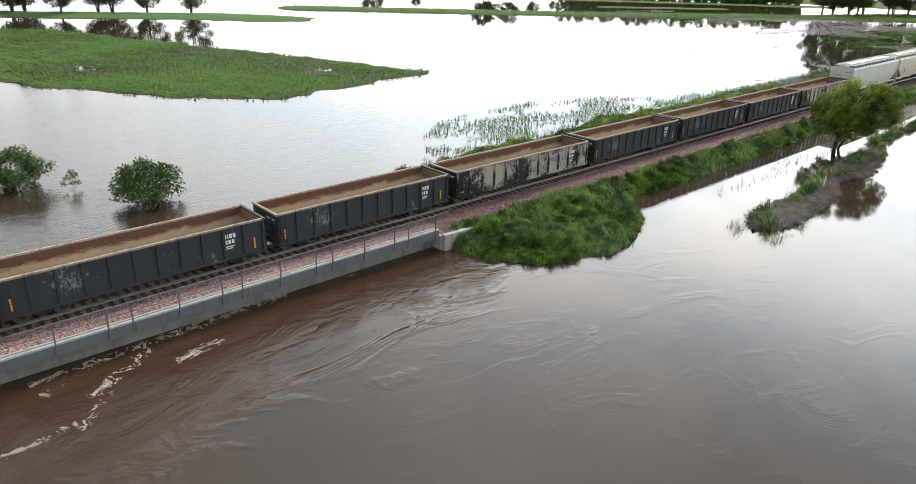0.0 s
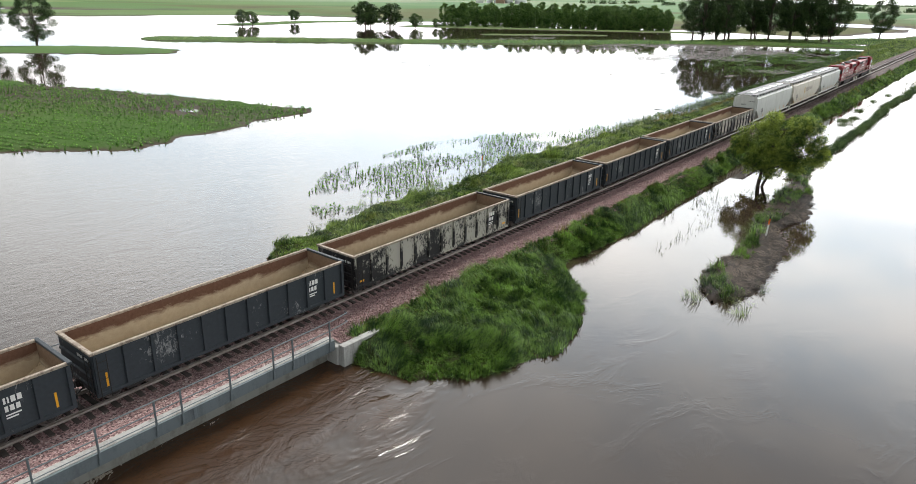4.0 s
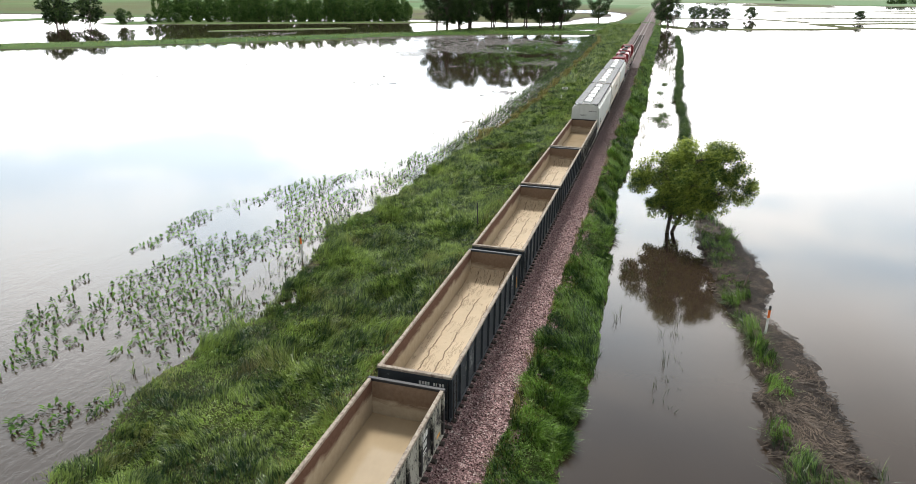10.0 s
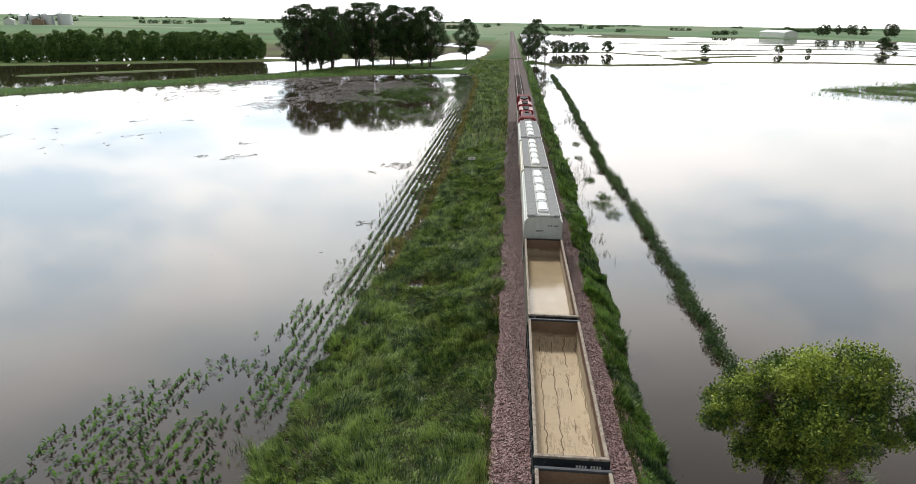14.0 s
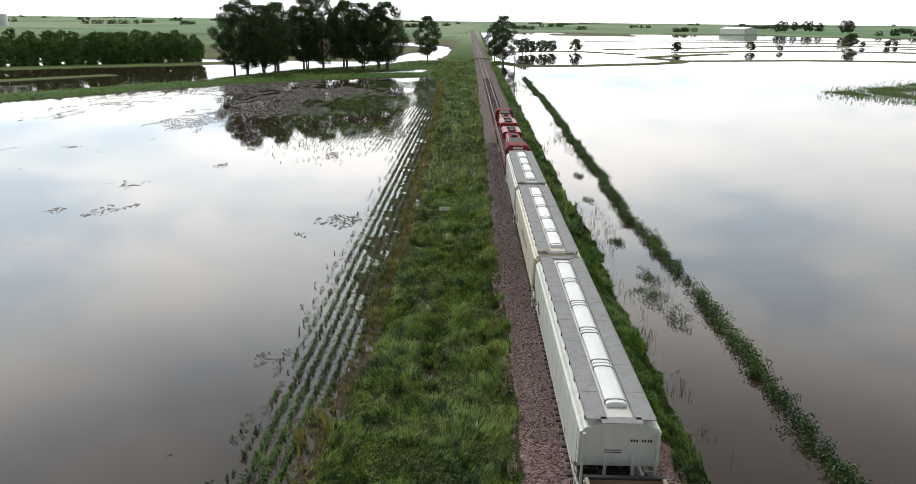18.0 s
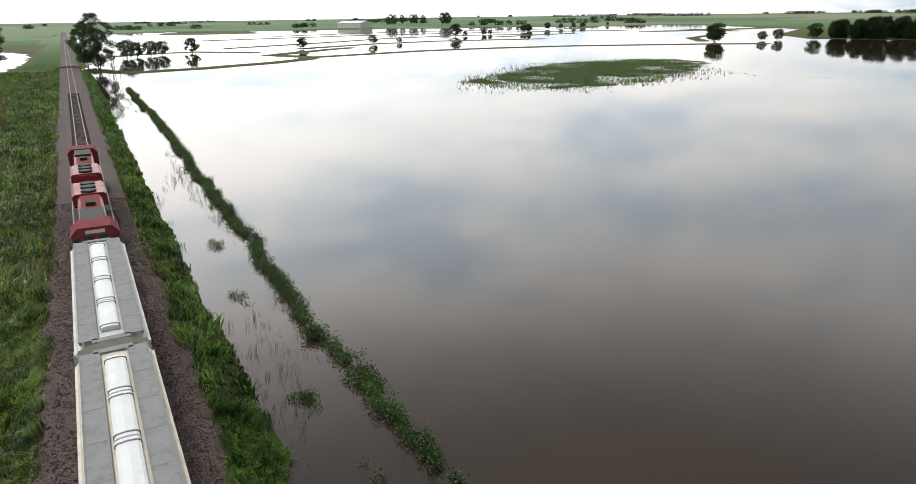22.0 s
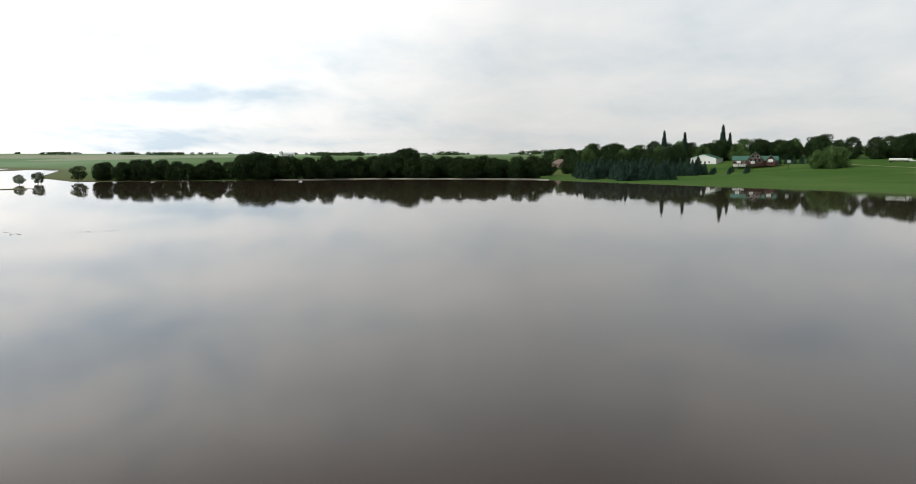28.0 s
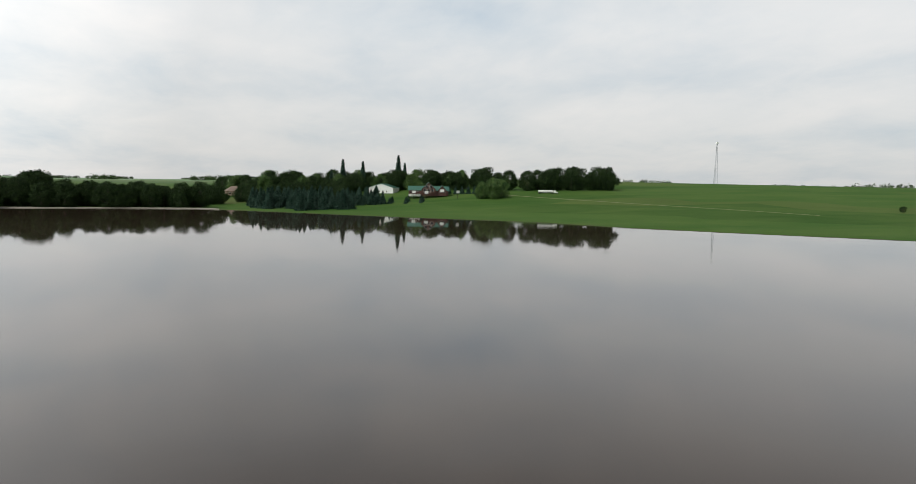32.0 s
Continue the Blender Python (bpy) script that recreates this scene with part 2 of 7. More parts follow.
def make_ground():
    """Wet silt by the water, green crop and meadow on higher land, in field-size patches far off."""
    m, n, b = material("field_ground", 0.95, 0.0, 0.04)
    p = position(n)
    z = n.add("ShaderNodeSeparateXYZ", {0: p}).outputs[2]
    fields = n.add("ShaderNodeTexVoronoi", {"Vector": n.scaled(p, (0.004, 0.0055, 0)), "Scale": 1.0}, distance="CHEBYCHEV").outputs["Color"]
    pick = n.add("ShaderNodeSeparateColor", {0: fields}).outputs[0]
    mottle = n.noise(p, 0.5, 6, 0.65)
    rows = n.noise(n.scaled(p, (0.05, 1.4, 0)), 1.0, 2)
    green = n.ramp(pick, [(0.0, (0.032, 0.095, 0.012)), (0.45, (0.046, 0.125, 0.020)), (0.8, (0.066, 0.140, 0.026)), (1.0, (0.110, 0.130, 0.040))])
    green = n.mix(n.math("MULTIPLY", mottle, 0.7), green, (0.022, 0.050, 0.014))
    green = n.mix(n.math("MULTIPLY", rows, 0.22), green, (0.075, 0.095, 0.03))
    # northern fields blend towards paler greens, distance haze put into the colour
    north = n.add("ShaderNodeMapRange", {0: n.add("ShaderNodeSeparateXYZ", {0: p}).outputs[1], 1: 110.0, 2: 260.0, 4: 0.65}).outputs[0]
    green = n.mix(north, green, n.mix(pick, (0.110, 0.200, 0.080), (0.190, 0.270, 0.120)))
    # haze painted into the wide plain: crop and stubble tones, paler with distance
    here = n.add("ShaderNodeSeparateXYZ", {0: p})
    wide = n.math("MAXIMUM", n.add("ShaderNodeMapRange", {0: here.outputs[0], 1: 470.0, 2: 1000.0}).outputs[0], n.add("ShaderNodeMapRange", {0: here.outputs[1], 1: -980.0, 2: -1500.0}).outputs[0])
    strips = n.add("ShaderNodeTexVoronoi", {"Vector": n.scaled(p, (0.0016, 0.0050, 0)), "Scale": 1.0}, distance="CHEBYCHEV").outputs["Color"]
    hazed_plains = n.ramp(n.add("ShaderNodeSeparateColor", {0: strips}).outputs[1], [(0.0, (0.120, 0.215, 0.115)), (0.35, (0.175, 0.270, 0.150)), (0.7, (0.235, 0.310, 0.195)), (1.0, (0.300, 0.310, 0.220))])
    green = n.mix(n.math("MULTIPLY", wide, 0.82), green, hazed_plains)
    swell = n.ramp(n.noise(n.scaled(p, (0.010, 0.022, 0)), 1.0, 5, 0.6, 0.5), [(0.35, 0.0), (0.68, 1.0)])
    green = n.mix(n.math("MULTIPLY", n.math("MULTIPLY", swell, 0.45), n.math("SUBTRACT", 1.0, wide)), green, (0.105, 0.150, 0.040))
    mud = n.mix(mottle, (0.038, 0.028, 0.020), (0.085, 0.064, 0.046))
    wet = n.ramp(n.math("MULTIPLY_ADD", mottle, 0.12, z), [(0.10, 1.0), (0.22, 0.0)])
    off = n.add("ShaderNodeSeparateXYZ", {0: p})
    marsh = n.math("MULTIPLY", n.add("ShaderNodeMapRange", {0: z, 1: 0.62, 2: 0.30, 4: 0.75}).outputs[0], n.add("ShaderNodeMapRange", {0: off.outputs[0], 1: 395.0, 2: 430.0}).outputs[0])
    green = n.mix(marsh, green, n.mix(mottle, (0.075, 0.080, 0.034), (0.150, 0.132, 0.070)))
    # dark thatch under the bank grass, with the shade between blades painted in
    shaded_thatch = n.math("MULTIPLY", n.add("ShaderNodeMapRange", {0: n.math("ABSOLUTE", n.math("SUBTRACT", off.outputs[1], 40.0)), 1: 17.0, 2: 14.0}).outputs[0],
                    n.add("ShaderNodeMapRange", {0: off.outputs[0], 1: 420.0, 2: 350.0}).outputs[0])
    green = n.mix(shaded_thatch, green, n.mix(mottle, (0.016, 0.026, 0.009), (0.050, 0.055, 0.022)))
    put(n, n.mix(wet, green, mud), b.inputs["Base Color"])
    put(n, n.math("MULTIPLY_ADD", wet, -0.25, 0.90), b.inputs["Roughness"])
    bump(n, b, n.noise(p, 3.0, 6, 0.7), 0.6, 0.1)
    return m


def make_ballast(name="crushed_quartzite"):
    m, n, b = material(name, 0.85, 0.0, 0.3)
    p = position(n)
    cells = n.add("ShaderNodeTexVoronoi", {"Vector": p, "Scale": 14.0})
    each = n.add("ShaderNodeSeparateColor", {0: cells.outputs["Color"]}).outputs[0]
    isl = n.add("ShaderNodeNewGeometry").outputs["Random Per Island"]
    f = n.math("FRACT", n.math("ADD", each, isl))
    col = n.ramp(f, [(0.0, (0.070, 0.044, 0.044)), (0.35, (0.235, 0.140, 0.138)), (0.7, (0.37, 0.235, 0.228)), (0.93, (0.46, 0.33, 0.31)), (1.0, (0.60, 0.52, 0.48))])
    # old fouled ballast and spilled fines
    foul = n.ramp(n.noise(n.scaled(p, (0.10, 0.5, 1)), 1.0, 5, 0.6, 0.4), [(0.50, 0.0), (0.75, 0.6)])
    older = n.add("ShaderNodeMapRange", {0: n.add("ShaderNodeSeparateXYZ", {0: p}).outputs[0], 1: 75.0, 2: 140.0, 4: 0.88}).outputs[0]
    col = n.mix(older, col, (0.082, 0.062, 0.056))
    put(n, n.mix(foul, col, (0.075, 0.055, 0.048)), b.inputs["Base Color"])
    bump(n, b, cells.outputs["Distance"], 1.0, 0.05)
    return m


WATER, GROUND, BALLAST = make_water(), make_ground(), make_ballast()
GRASS = leafy("meadow_grass", (0.014, 0.050, 0.010), (0.370, 0.500, 0.120), (0.36, 0.31, 0.12), rough=0.42, gloss=0.6)
GRASS_LUSH = leafy("lush_grass", (0.013, 0.048, 0.009), (0.275, 0.455, 0.090), rough=0.42, gloss=0.6)
GRASS_DRY = leafy("dry_grass", (0.14, 0.135, 0.04), (0.38, 0.34, 0.13), gloss=0.1)
SEED = leafy("grass_seed_head", (0.16, 0.20, 0.08), (0.40, 0.40, 0.22), gloss=0.1)
REED = leafy("reed", (0.05, 0.075, 0.03), (0.13, 0.145, 0.06))
CORN = leafy("young_corn", (0.015, 0.048, 0.008), (0.120, 0.260, 0.034), rough=0.8, gloss=0.06)
CORN_STRIP = leafy("silted_corn", (0.014, 0.036, 0.010), (0.095, 0.170, 0.040), rough=0.8, gloss=0.06)
CORN_FIELD_LEAF = leafy("field_corn", (0.040, 0.110, 0.016), (0.165, 0.320, 0.060), rough=0.8, gloss=0.06)
LEAF = leafy("maple_leaf", (0.030, 0.075, 0.012), (0.390, 0.480, 0.075))
LEAF_DARK = leafy("cottonwood_leaf", (0.012, 0.030, 0.010), (0.085, 0.140, 0.042), gloss=0.15)
LEAF_SHORE = leafy("shore_leaf", (0.008, 0.020, 0.007), (0.050, 0.085, 0.026), gloss=0.1)
LEAF_POPLAR = leafy("poplar_leaf", (0.045, 0.105, 0.024), (0.180, 0.290, 0.075), gloss=0.15)
LEAF_MID = leafy("willow_leaf", (0.028, 0.068, 0.016), (0.115, 0.190, 0.046))
WEED = leafy("broad_weed_leaf", (0.026, 0.075, 0.016), (0.230, 0.340, 0.085))
LEAF_SPRUCE = leafy("spruce_needle", (0.012, 0.034, 0.022), (0.075, 0.135, 0.098), gloss=0.1)
BARK = plain("grey_bark", (0.075, 0.058, 0.046), 0.95, vary=0.5, scale=14)
DEAD = plain("bleached_dead_wood", (0.17, 0.135, 0.11), 0.95, vary=0.4, scale=12)
CONCRETE = painted("weathered_concrete", (0.42, 0.42, 0.40), (0.15, 0.14, 0.125), 0.85, amount=0.8, scale=0.9)
CONCRETE_WET = painted("stained_wet_concrete", (0.21, 0.21, 0.19), (0.085, 0.08, 0.06), 0.7, amount=0.9, scale=0.6)
GALV = painted("galvanised_steel", (0.15, 0.18, 0.195), (0.09, 0.10, 0.105), 0.6, 0.25, 0.6)
TIE = plain("creosoted_tie", (0.060, 0.048, 0.042), 0.95, vary=0.45, scale=7)
RAIL = painted("worn_rail_steel", (0.24, 0.21, 0.19), (0.12, 0.075, 0.055), 0.42, 0.7, 0.6)
DEBRIS = leafy("drift_debris", (0.020, 0.014, 0.010), (0.170, 0.130, 0.098), gloss=0.15)
SILT = leafy("wet_silt", (0.022, 0.017, 0.012), (0.085, 0.068, 0.050), gloss=0.3)
FOAM = plain("river_foam", (0.42, 0.37, 0.31), 0.7, vary=0.25, scale=5)

# ---- building helpers ----
def mesh_from(name, verts, faces, mat, smooth=False):
    """A mesh from numpy vertices and equal-sided faces."""
    verts, faces = np.asarray(verts, np.float32), np.asarray(faces, np.int32)
    me = bpy.data.meshes.new(name)
    k = faces.shape[1]
    me.vertices.add(len(verts))
    me.vertices.foreach_set("co", verts.ravel())
    me.loops.add(faces.size)
    me.loops.foreach_set("vertex_index", faces.ravel())
    me.polygons.add(len(faces))
    me.polygons.foreach_set("loop_start", np.arange(0, faces.size, k, dtype=np.int32))
    me.update(calc_edges=True)
    if smooth:
        me.polygons.foreach_set("use_smooth", np.ones(len(faces), bool))
    if mat:
        me.materials.append(mat)
    return me


def part(name, bm, mat, parent, label=""):
    """Links a bmesh as one mesh object under a thing or a part."""
    me = bpy.data.meshes.new(name)
    bm.to_mesh(me)
    bm.free()
    me.materials.append(mat)
    ob = new(name, me)
    ob.parent = parent
    if label:
        ob["label"] = label
    return ob


def box(bm, x0, x1, y0, y1, z0, z1, bevel=0.0):
    """Adds a box to bm, its long edges eased by bevel."""
    vs = [bm.verts.new((x, y, z)) for x in (x0, x1) for y in (y0, y1) for z in (z0, z1)]
    fs = [bm.faces.new([vs[i] for i in q]) for q in ((0, 1, 3, 2), (4, 6, 7, 5), (0, 4, 5, 1), (2, 3, 7, 6), (0, 2, 6, 4), (1, 5, 7, 3))]
    if bevel:
        es = list({e for f in fs for e in f.edges})
        bmesh.ops.bevel(bm, geom=es, offset=bevel, segments=1, affect="EDGES")
    return bm


def tube(bm, a, b, r0, r1=None, sides=8, caps=True):
    """Adds a round bar from a to b."""
    a, b = Vector(a), Vector(b)
    r1 = r0 if r1 is None else r1
    q = (b - a).to_track_quat("Z", "Y")
    rings = []
    for c, r in ((a, r0), (b, r1)):
        rings.append([bm.verts.new(c + q @ Vector((r * math.cos(2 * math.pi * i / sides), r * math.sin(2 * math.pi * i / sides), 0))) for i in range(sides)])
    for i in range(sides):
        j = (i + 1) % sides
        bm.faces.new((rings[0][i], rings[0][j], rings[1][j], rings[1][i]))
    if caps:
        bm.faces.new(rings[0][::-1])
        bm.faces.new(rings[1])
    return bm


def prism(bm, outline, y0, y1):
    """Adds an (x, z) outline drawn out from y0 to y1."""
    a = [bm.verts.new((x, y0, z)) for x, z in outline]
    b = [bm.verts.new((x, y1, z)) for x, z in outline]
    bm.faces.new(a)
    bm.faces.new(b[::-1])
    for i in range(len(outline)):
        j = (i + 1) % len(outline)
        bm.faces.new((a[j], a[i], b[i], b[j]))
    bmesh.ops.recalc_face_normals(bm, faces=bm.faces[:])
    return bm


def extrude_x(bm, outline, x0, x1):
    """Adds a (y, z) outline drawn out from x0 to x1."""
    a = [bm.verts.new((x0, y, z)) for y, z in outline]
    b = [bm.verts.new((x1, y, z)) for y, z in outline]
    bm.faces.new(a)
    bm.faces.new(b[::-1])
    for i in range(len(outline)):
        j = (i + 1) % len(outline)
        bm.faces.new((a[j], a[i], b[i], b[j]))
    bmesh.ops.recalc_face_normals(bm, faces=bm.faces[:])
    return bm


def empty(name, label, category, m=None, group="", kind=""):
    ob = tagged(new(name), label, category, group, kind)
    if m:
        ob.matrix_world = m
    return ob


def hashed(i, j, seed):
    v = np.sin(i * 127.1 + j * 311.7 + seed * 74.7) * 43758.5453
    return v - np.floor(v)


def vnoise(x, y, seed=0):
    i, j = np.floor(x), np.floor(y)
    u, v = x - i, y - j
    u, v = u * u * (3 - 2 * u), v * v * (3 - 2 * v)
    a, b, c, d = hashed(i, j, seed), hashed(i + 1, j, seed), hashed(i, j + 1, seed), hashed(i + 1, j + 1, seed)
    return a + (b - a) * u + (c - a) * v + (a - b - c + d) * u * v


def fbm(x, y, seed=0, octaves=4):
    s, amp, tot = 0.0, 1.0, 0.0
    for k in range(octaves):
        s = s + amp * vnoise(x * 2 ** k, y * 2 ** k, seed + k)
        tot += amp
        amp *= 0.5
    return s / tot


# ---- the lie of the land; the flood stands at height 0 ----
def track_y(x):
    x = np.asarray(x, float)
    return 37.15 + 0.0085 * (np.hypot(x - 110, 30) + (x - 110)) / 2


def left_edge(x):
    return np.interp(x, [27, 28.5, 30, 33.5, 37.5, 45, 58, 72, 90, 115, 125, 155, 205, 300, 340, 360, 420], [38, 42, 44, 46.4, 49.5, 50.6, 51.2, 52.2, 52, 51.2, 50.2, 50.2, 51, 53.5, 57, 66, 60])


def right_edge(x):
    return np.interp(x, [27.5, 28.6, 29.2, 32, 37, 41, 45, 48, 60, 92, 150, 250, 400, 440], [35, 33, 29.5, 26.8, 25.0, 26.0, 28.2, 31.2, 31.0, 31.9, 31.4, 31.8, 32.3, 33])


def shore_y(x):
    return np.interp(x, [-900, -260, -175, -126, -84, -54, 8, 66, 140, 264, 318, 405, 476, 560, 700, 1300], [40, -205, -253, -299, -345, -400, -448, -500, -568, -562, -529, -492, -468, -540, -760, -1100])


def along(x, y, pts):
    """The distance from a polyline."""
    best = np.full(np.shape(x), 1e9)
    for (x0, y0), (x1, y1) in zip(pts, pts[1:]):
        dx, dy = x1 - x0, y1 - y0
        t = np.clip(((x - x0) * dx + (y - y0) * dy) / (dx * dx + dy * dy), 0, 1)
        best = np.minimum(best, np.hypot(x - x0 - t * dx, y - y0 - t * dy))
    return best


def inside(x, y, pts):
    """How far inside a convex outline, metres."""
    best = np.full(np.shape(x), 1e9)
    cx, cy = np.mean([p[0] for p in pts]), np.mean([p[1] for p in pts])
    for (x0, y0), (x1, y1) in zip(pts, pts[1:] + pts[:1]):
        nx, ny = y1 - y0, x0 - x1
        k = math.hypot(nx, ny)
        s = 1 if (cx - x0) * nx + (cy - y0) * ny > 0 else -1
        best = np.minimum(best, s * ((x - x0) * nx + (y - y0) * ny) / k)
    return best


CORN_FIELD = [(82, 96.5), (46, 212), (-40, 265), (-20, 215), (21, 124), (38, 95), (46, 89.5), (60, 92)]
CORN_ISLAND = [(310, -70), (292, -72), (277, -87), (279, -114), (297, -154), (330, -200), (350, -205), (366, -186), (366, -142)]
BANDS = [  # centre line, half width, height
    ([(150, 262), (190, 225), (228, 192), (256, 170), (300, 140), (335, 108), (355, 78), (364, 50)], 9.0, 0.9),
    ([(290, 214), (337, 177)], 4.0, 0.4),
    ([(20, 290), (60, 262), (100, 236), (114, 219)], 14.0, 0.7),
    ([(-60, 330), (20, 290)], 30.0, 0.9),
    ([(330, 118), (370, 105), (400, 78), (445, 60)], 17.0, 0.7),
    ([(448, 30), (428, 22), (425, 15), (432, -10), (452, -45), (467, -64), (486, -74), (520, -62)], 6.0, 0.45),
    ([(486, -78), (509, -150), (511, -200), (503, -258), (464, -340), (440, -372)], 5.5, 0.4),
    ([(522, -62), (560, -100), (585, -130)], 7.0, 0.4),
    ([(560, -60), (600, -30), (585, 5), (560, 30)], 5.0, 0.4),
    ([(598, -104), (640, -170), (660, -240), (640, -330)], 7.0, 0.4),
    ([(728, -344), (774, -467)], 9.0, 0.3),
    ([(700, -640), (820, -700)], 16.0, 0.4),
    ([(330, 290), (420, 240), (470, 192), (520, 120)], 10.0, 0.5),
    ([(240, 345), (300, 360), (380, 345), (480, 300)], 12.0, 0.45),
    ([(50.5, 20.2), (54, 21.3), (60, 21.3), (66, 21.6), (73, 22.6), (80, 24.6), (87, 25.0)], 0.6, 0.001),
    ([(88, 25.4), (104, 25.0), (125, 25.15), (163, 25.6), (190, 25.4), (228, 24.8), (286, 24.2), (345, 24.6), (420, 22)], 0.25, 0.001),
    ([(470, 50), (520, 46), (700, 48), (1200, 52)], 14.0, 0.9),
    ([(640, -60), (700, -150), (770, -240), (800, -330), (780, -420)], 6.0, 0.4),
    ([(850, -80), (900, -250), (900, -450), (840, -600)], 9.0, 0.4),
    ([(500, -380), (560, -430), (640, -560)], 6.0, 0.35),
    ([(322, 286), (348, 252), (414, 165)], 13.0, 0.35),
    ([(760, -585), (760, -690), (785, -805)], 24.0, 0.3),
    ([(1390, -420), (1620, -530)], 60.0, 0.8),
    ([(960, -180), (1040, -380), (1010, -600)], 14.0, 0.35),
    ([(1000, -640), (1110, -760), (1250, -900)], 18.0, 0.4),
    ([(860, -900), (1000, -1080)], 30.0, 0.3),
]


def land(x, y):
    x, y = np.asarray(x, float), np.asarray(y, float)
    z = np.full(np.broadcast(x, y).shape, -0.75)
    n1 = fbm(x * 0.22, y * 0.22, 3)
    n2 = fbm(x * 0.9, y * 0.9, 9, 3)
    # railway bank: crown, green side slopes, shelving shore
    ye, le, re = track_y(x), left_edge(x) + (n1 - 0.5) * 3.2 + (n2 - 0.5) * 1.0, right_edge(x) + (n1 - 0.5) * 1.0 + (n2 - 0.5) * 0.5
    d = y - ye
    u = (d - 3.6) / np.maximum(le - ye - 3.6, 0.4)
    v = (-d - 3.6) / np.maximum(ye - 3.6 - re, 0.4)
    zl = np.interp(u, [0, 0.12, 0.3, 0.65, 1.0], [1.15, 0.75, 0.5, 0.34, 0.0]) - np.maximum(u - 1, 0) * 0.9 + np.where((u > 0.1) & (u < 1), (n1 - 0.42) * 0.35, 0)
    zr = np.interp(v, [0, 0.4, 1.0], [1.15, 0.7, 0.0]) - np.maximum(v - 1, 0) * 0.9
    pools = np.clip((fbm(x * 0.45, y * 0.75, 77, 3) - 0.67) * 9, 0, 1) * np.clip((x - 75) / 30, 0, 1)
    zl = np.where((u > 0.22) & (u < 0.95) & (x < 330), zl - 0.55 * pools, zl)
    bank = np.where(d > 0, zl, zr)
    bank = np.where(np.abs(d) < 3.6, 1.15, bank)
    ends = np.minimum(np.maximum((x - 28.2) / 1.2, (-55 - x) / 1.5), 1.0)
    bank = np.where(x > 440, bank - 2.2 * (1 - np.clip(np.abs(x - 457) / 9 - 0.6, 0, 1)), bank)
    bank = np.where(ends < 1, -0.75 + (bank + 0.75) * np.clip(ends, 0, 1), bank)
    z = np.maximum(z, np.where(x < 2600, np.maximum(bank, -0.75), -0.75))
    # shallow corn strip beside the bank
    strip = np.where((x > 112) & (x < 325) & (y > le - 0.5) & (y < le + 5.5), 0.045 - 0.020 * (y - le) + (n2 - 0.5) * 0.09 - 0.004 * np.maximum(140 - x, 0), -0.75)
    z = np.maximum(z, strip)
    for pts, half, top in BANDS:
        w = along(x, y, pts) / (half * (0.72 + 0.56 * n1))
        z = np.maximum(z, top * (1 - w * w) + (n2 - 0.5) * 0.12 * np.clip(1 - w, 0, 1) - 0.3 * np.clip(w - 1, 0, 9))
    f = inside(x, y, CORN_FIELD) + (n1 - 0.5) * 5
    z = np.maximum(z, np.clip(f * 0.12, -0.75, 0.07) + np.where(f > 0, (fbm(x * 0.06, y * 0.06, 21) - 0.40) * 0.35, 0))
    f = inside(x, y, CORN_ISLAND) + (n1 - 0.5) * 9
    z = np.maximum(z, np.clip(f * 0.05, -0.75, 0.03) + np.where(f > -4, (fbm(x * 0.09, y * 0.16, 63) - 0.52) * 0.5 * np.clip(1.3 - f / 22, 0.15, 1), 0))
    # wide country beyond, half drowned
    far = np.maximum(np.hypot(x - 60, (y - 40)) - 380, 0)
    wide = fbm(x * 0.0042, y * 0.0075, 41, 5)
    dry = np.where(y > 60, np.clip(far / 700, 0, 1) * 0.65, np.clip((x - 1180) / 700, 0, 1) * 0.8)
    dry = np.where((y < 60) & (x < 1120), -1, dry)
    plainz = np.where(far > 0, np.clip((wide - 0.62 + dry) * 1.6, -0.75, 0.7) + np.clip((far - 900) / 3500, 0, 1) * 12, -0.75)
    z = np.maximum(z, np.where((x > 440) | (y > 330), plainz, -0.75))
    # rising farmland south of the flood
    s = shore_y(x) - y + (n1 - 0.5) * 4
    k = np.clip((s - 6) / 760, 0, 1)
    rise = np.clip(s * 0.05, -0.75, 0.35) + np.where(s > 6, 30 * k * k * (3 - 2 * k) * np.interp(x, [-300, -20, 140, 600], [1.0, 0.95, 0.62, 0.5]), 0)
    z = np.maximum(z, rise)
    return z


def spread(lo, hi, fine_lo, fine_hi, step, mids, growth=1.12):
    """Grid lines, close together where the camera passes and widening away from there."""
    line = list(np.arange(fine_lo, fine_hi, step))
    for edge, way in ((hi, 1), (lo, -1)):
        p, s = (line[-1], step) if way > 0 else (line[0], step)
        out = []
        while (edge - p) * way > 0:
            cap = next((c for a, b, c in mids if a <= p + way * s <= b), 400)
            s = min(s * growth, cap)
            p += way * s
            out.append(p)
        line = line + out if way > 0 else out[::-1] + line
    return np.array(line)


GX = spread(-4300, 4300, -12, 180, 0.8, [(180, 540, 2.6), (540, 900, 7), (-300, -12, 8), (900, 2000, 40)])
GY = spread(-4300, 4300, 16, 64, 0.8, [(-230, 16, 4), (-620, -230, 6), (64, 300, 2.8), (300, 420, 6), (420, 1200, 25), (-1400, -620, 25)])


HEIGHTS = []


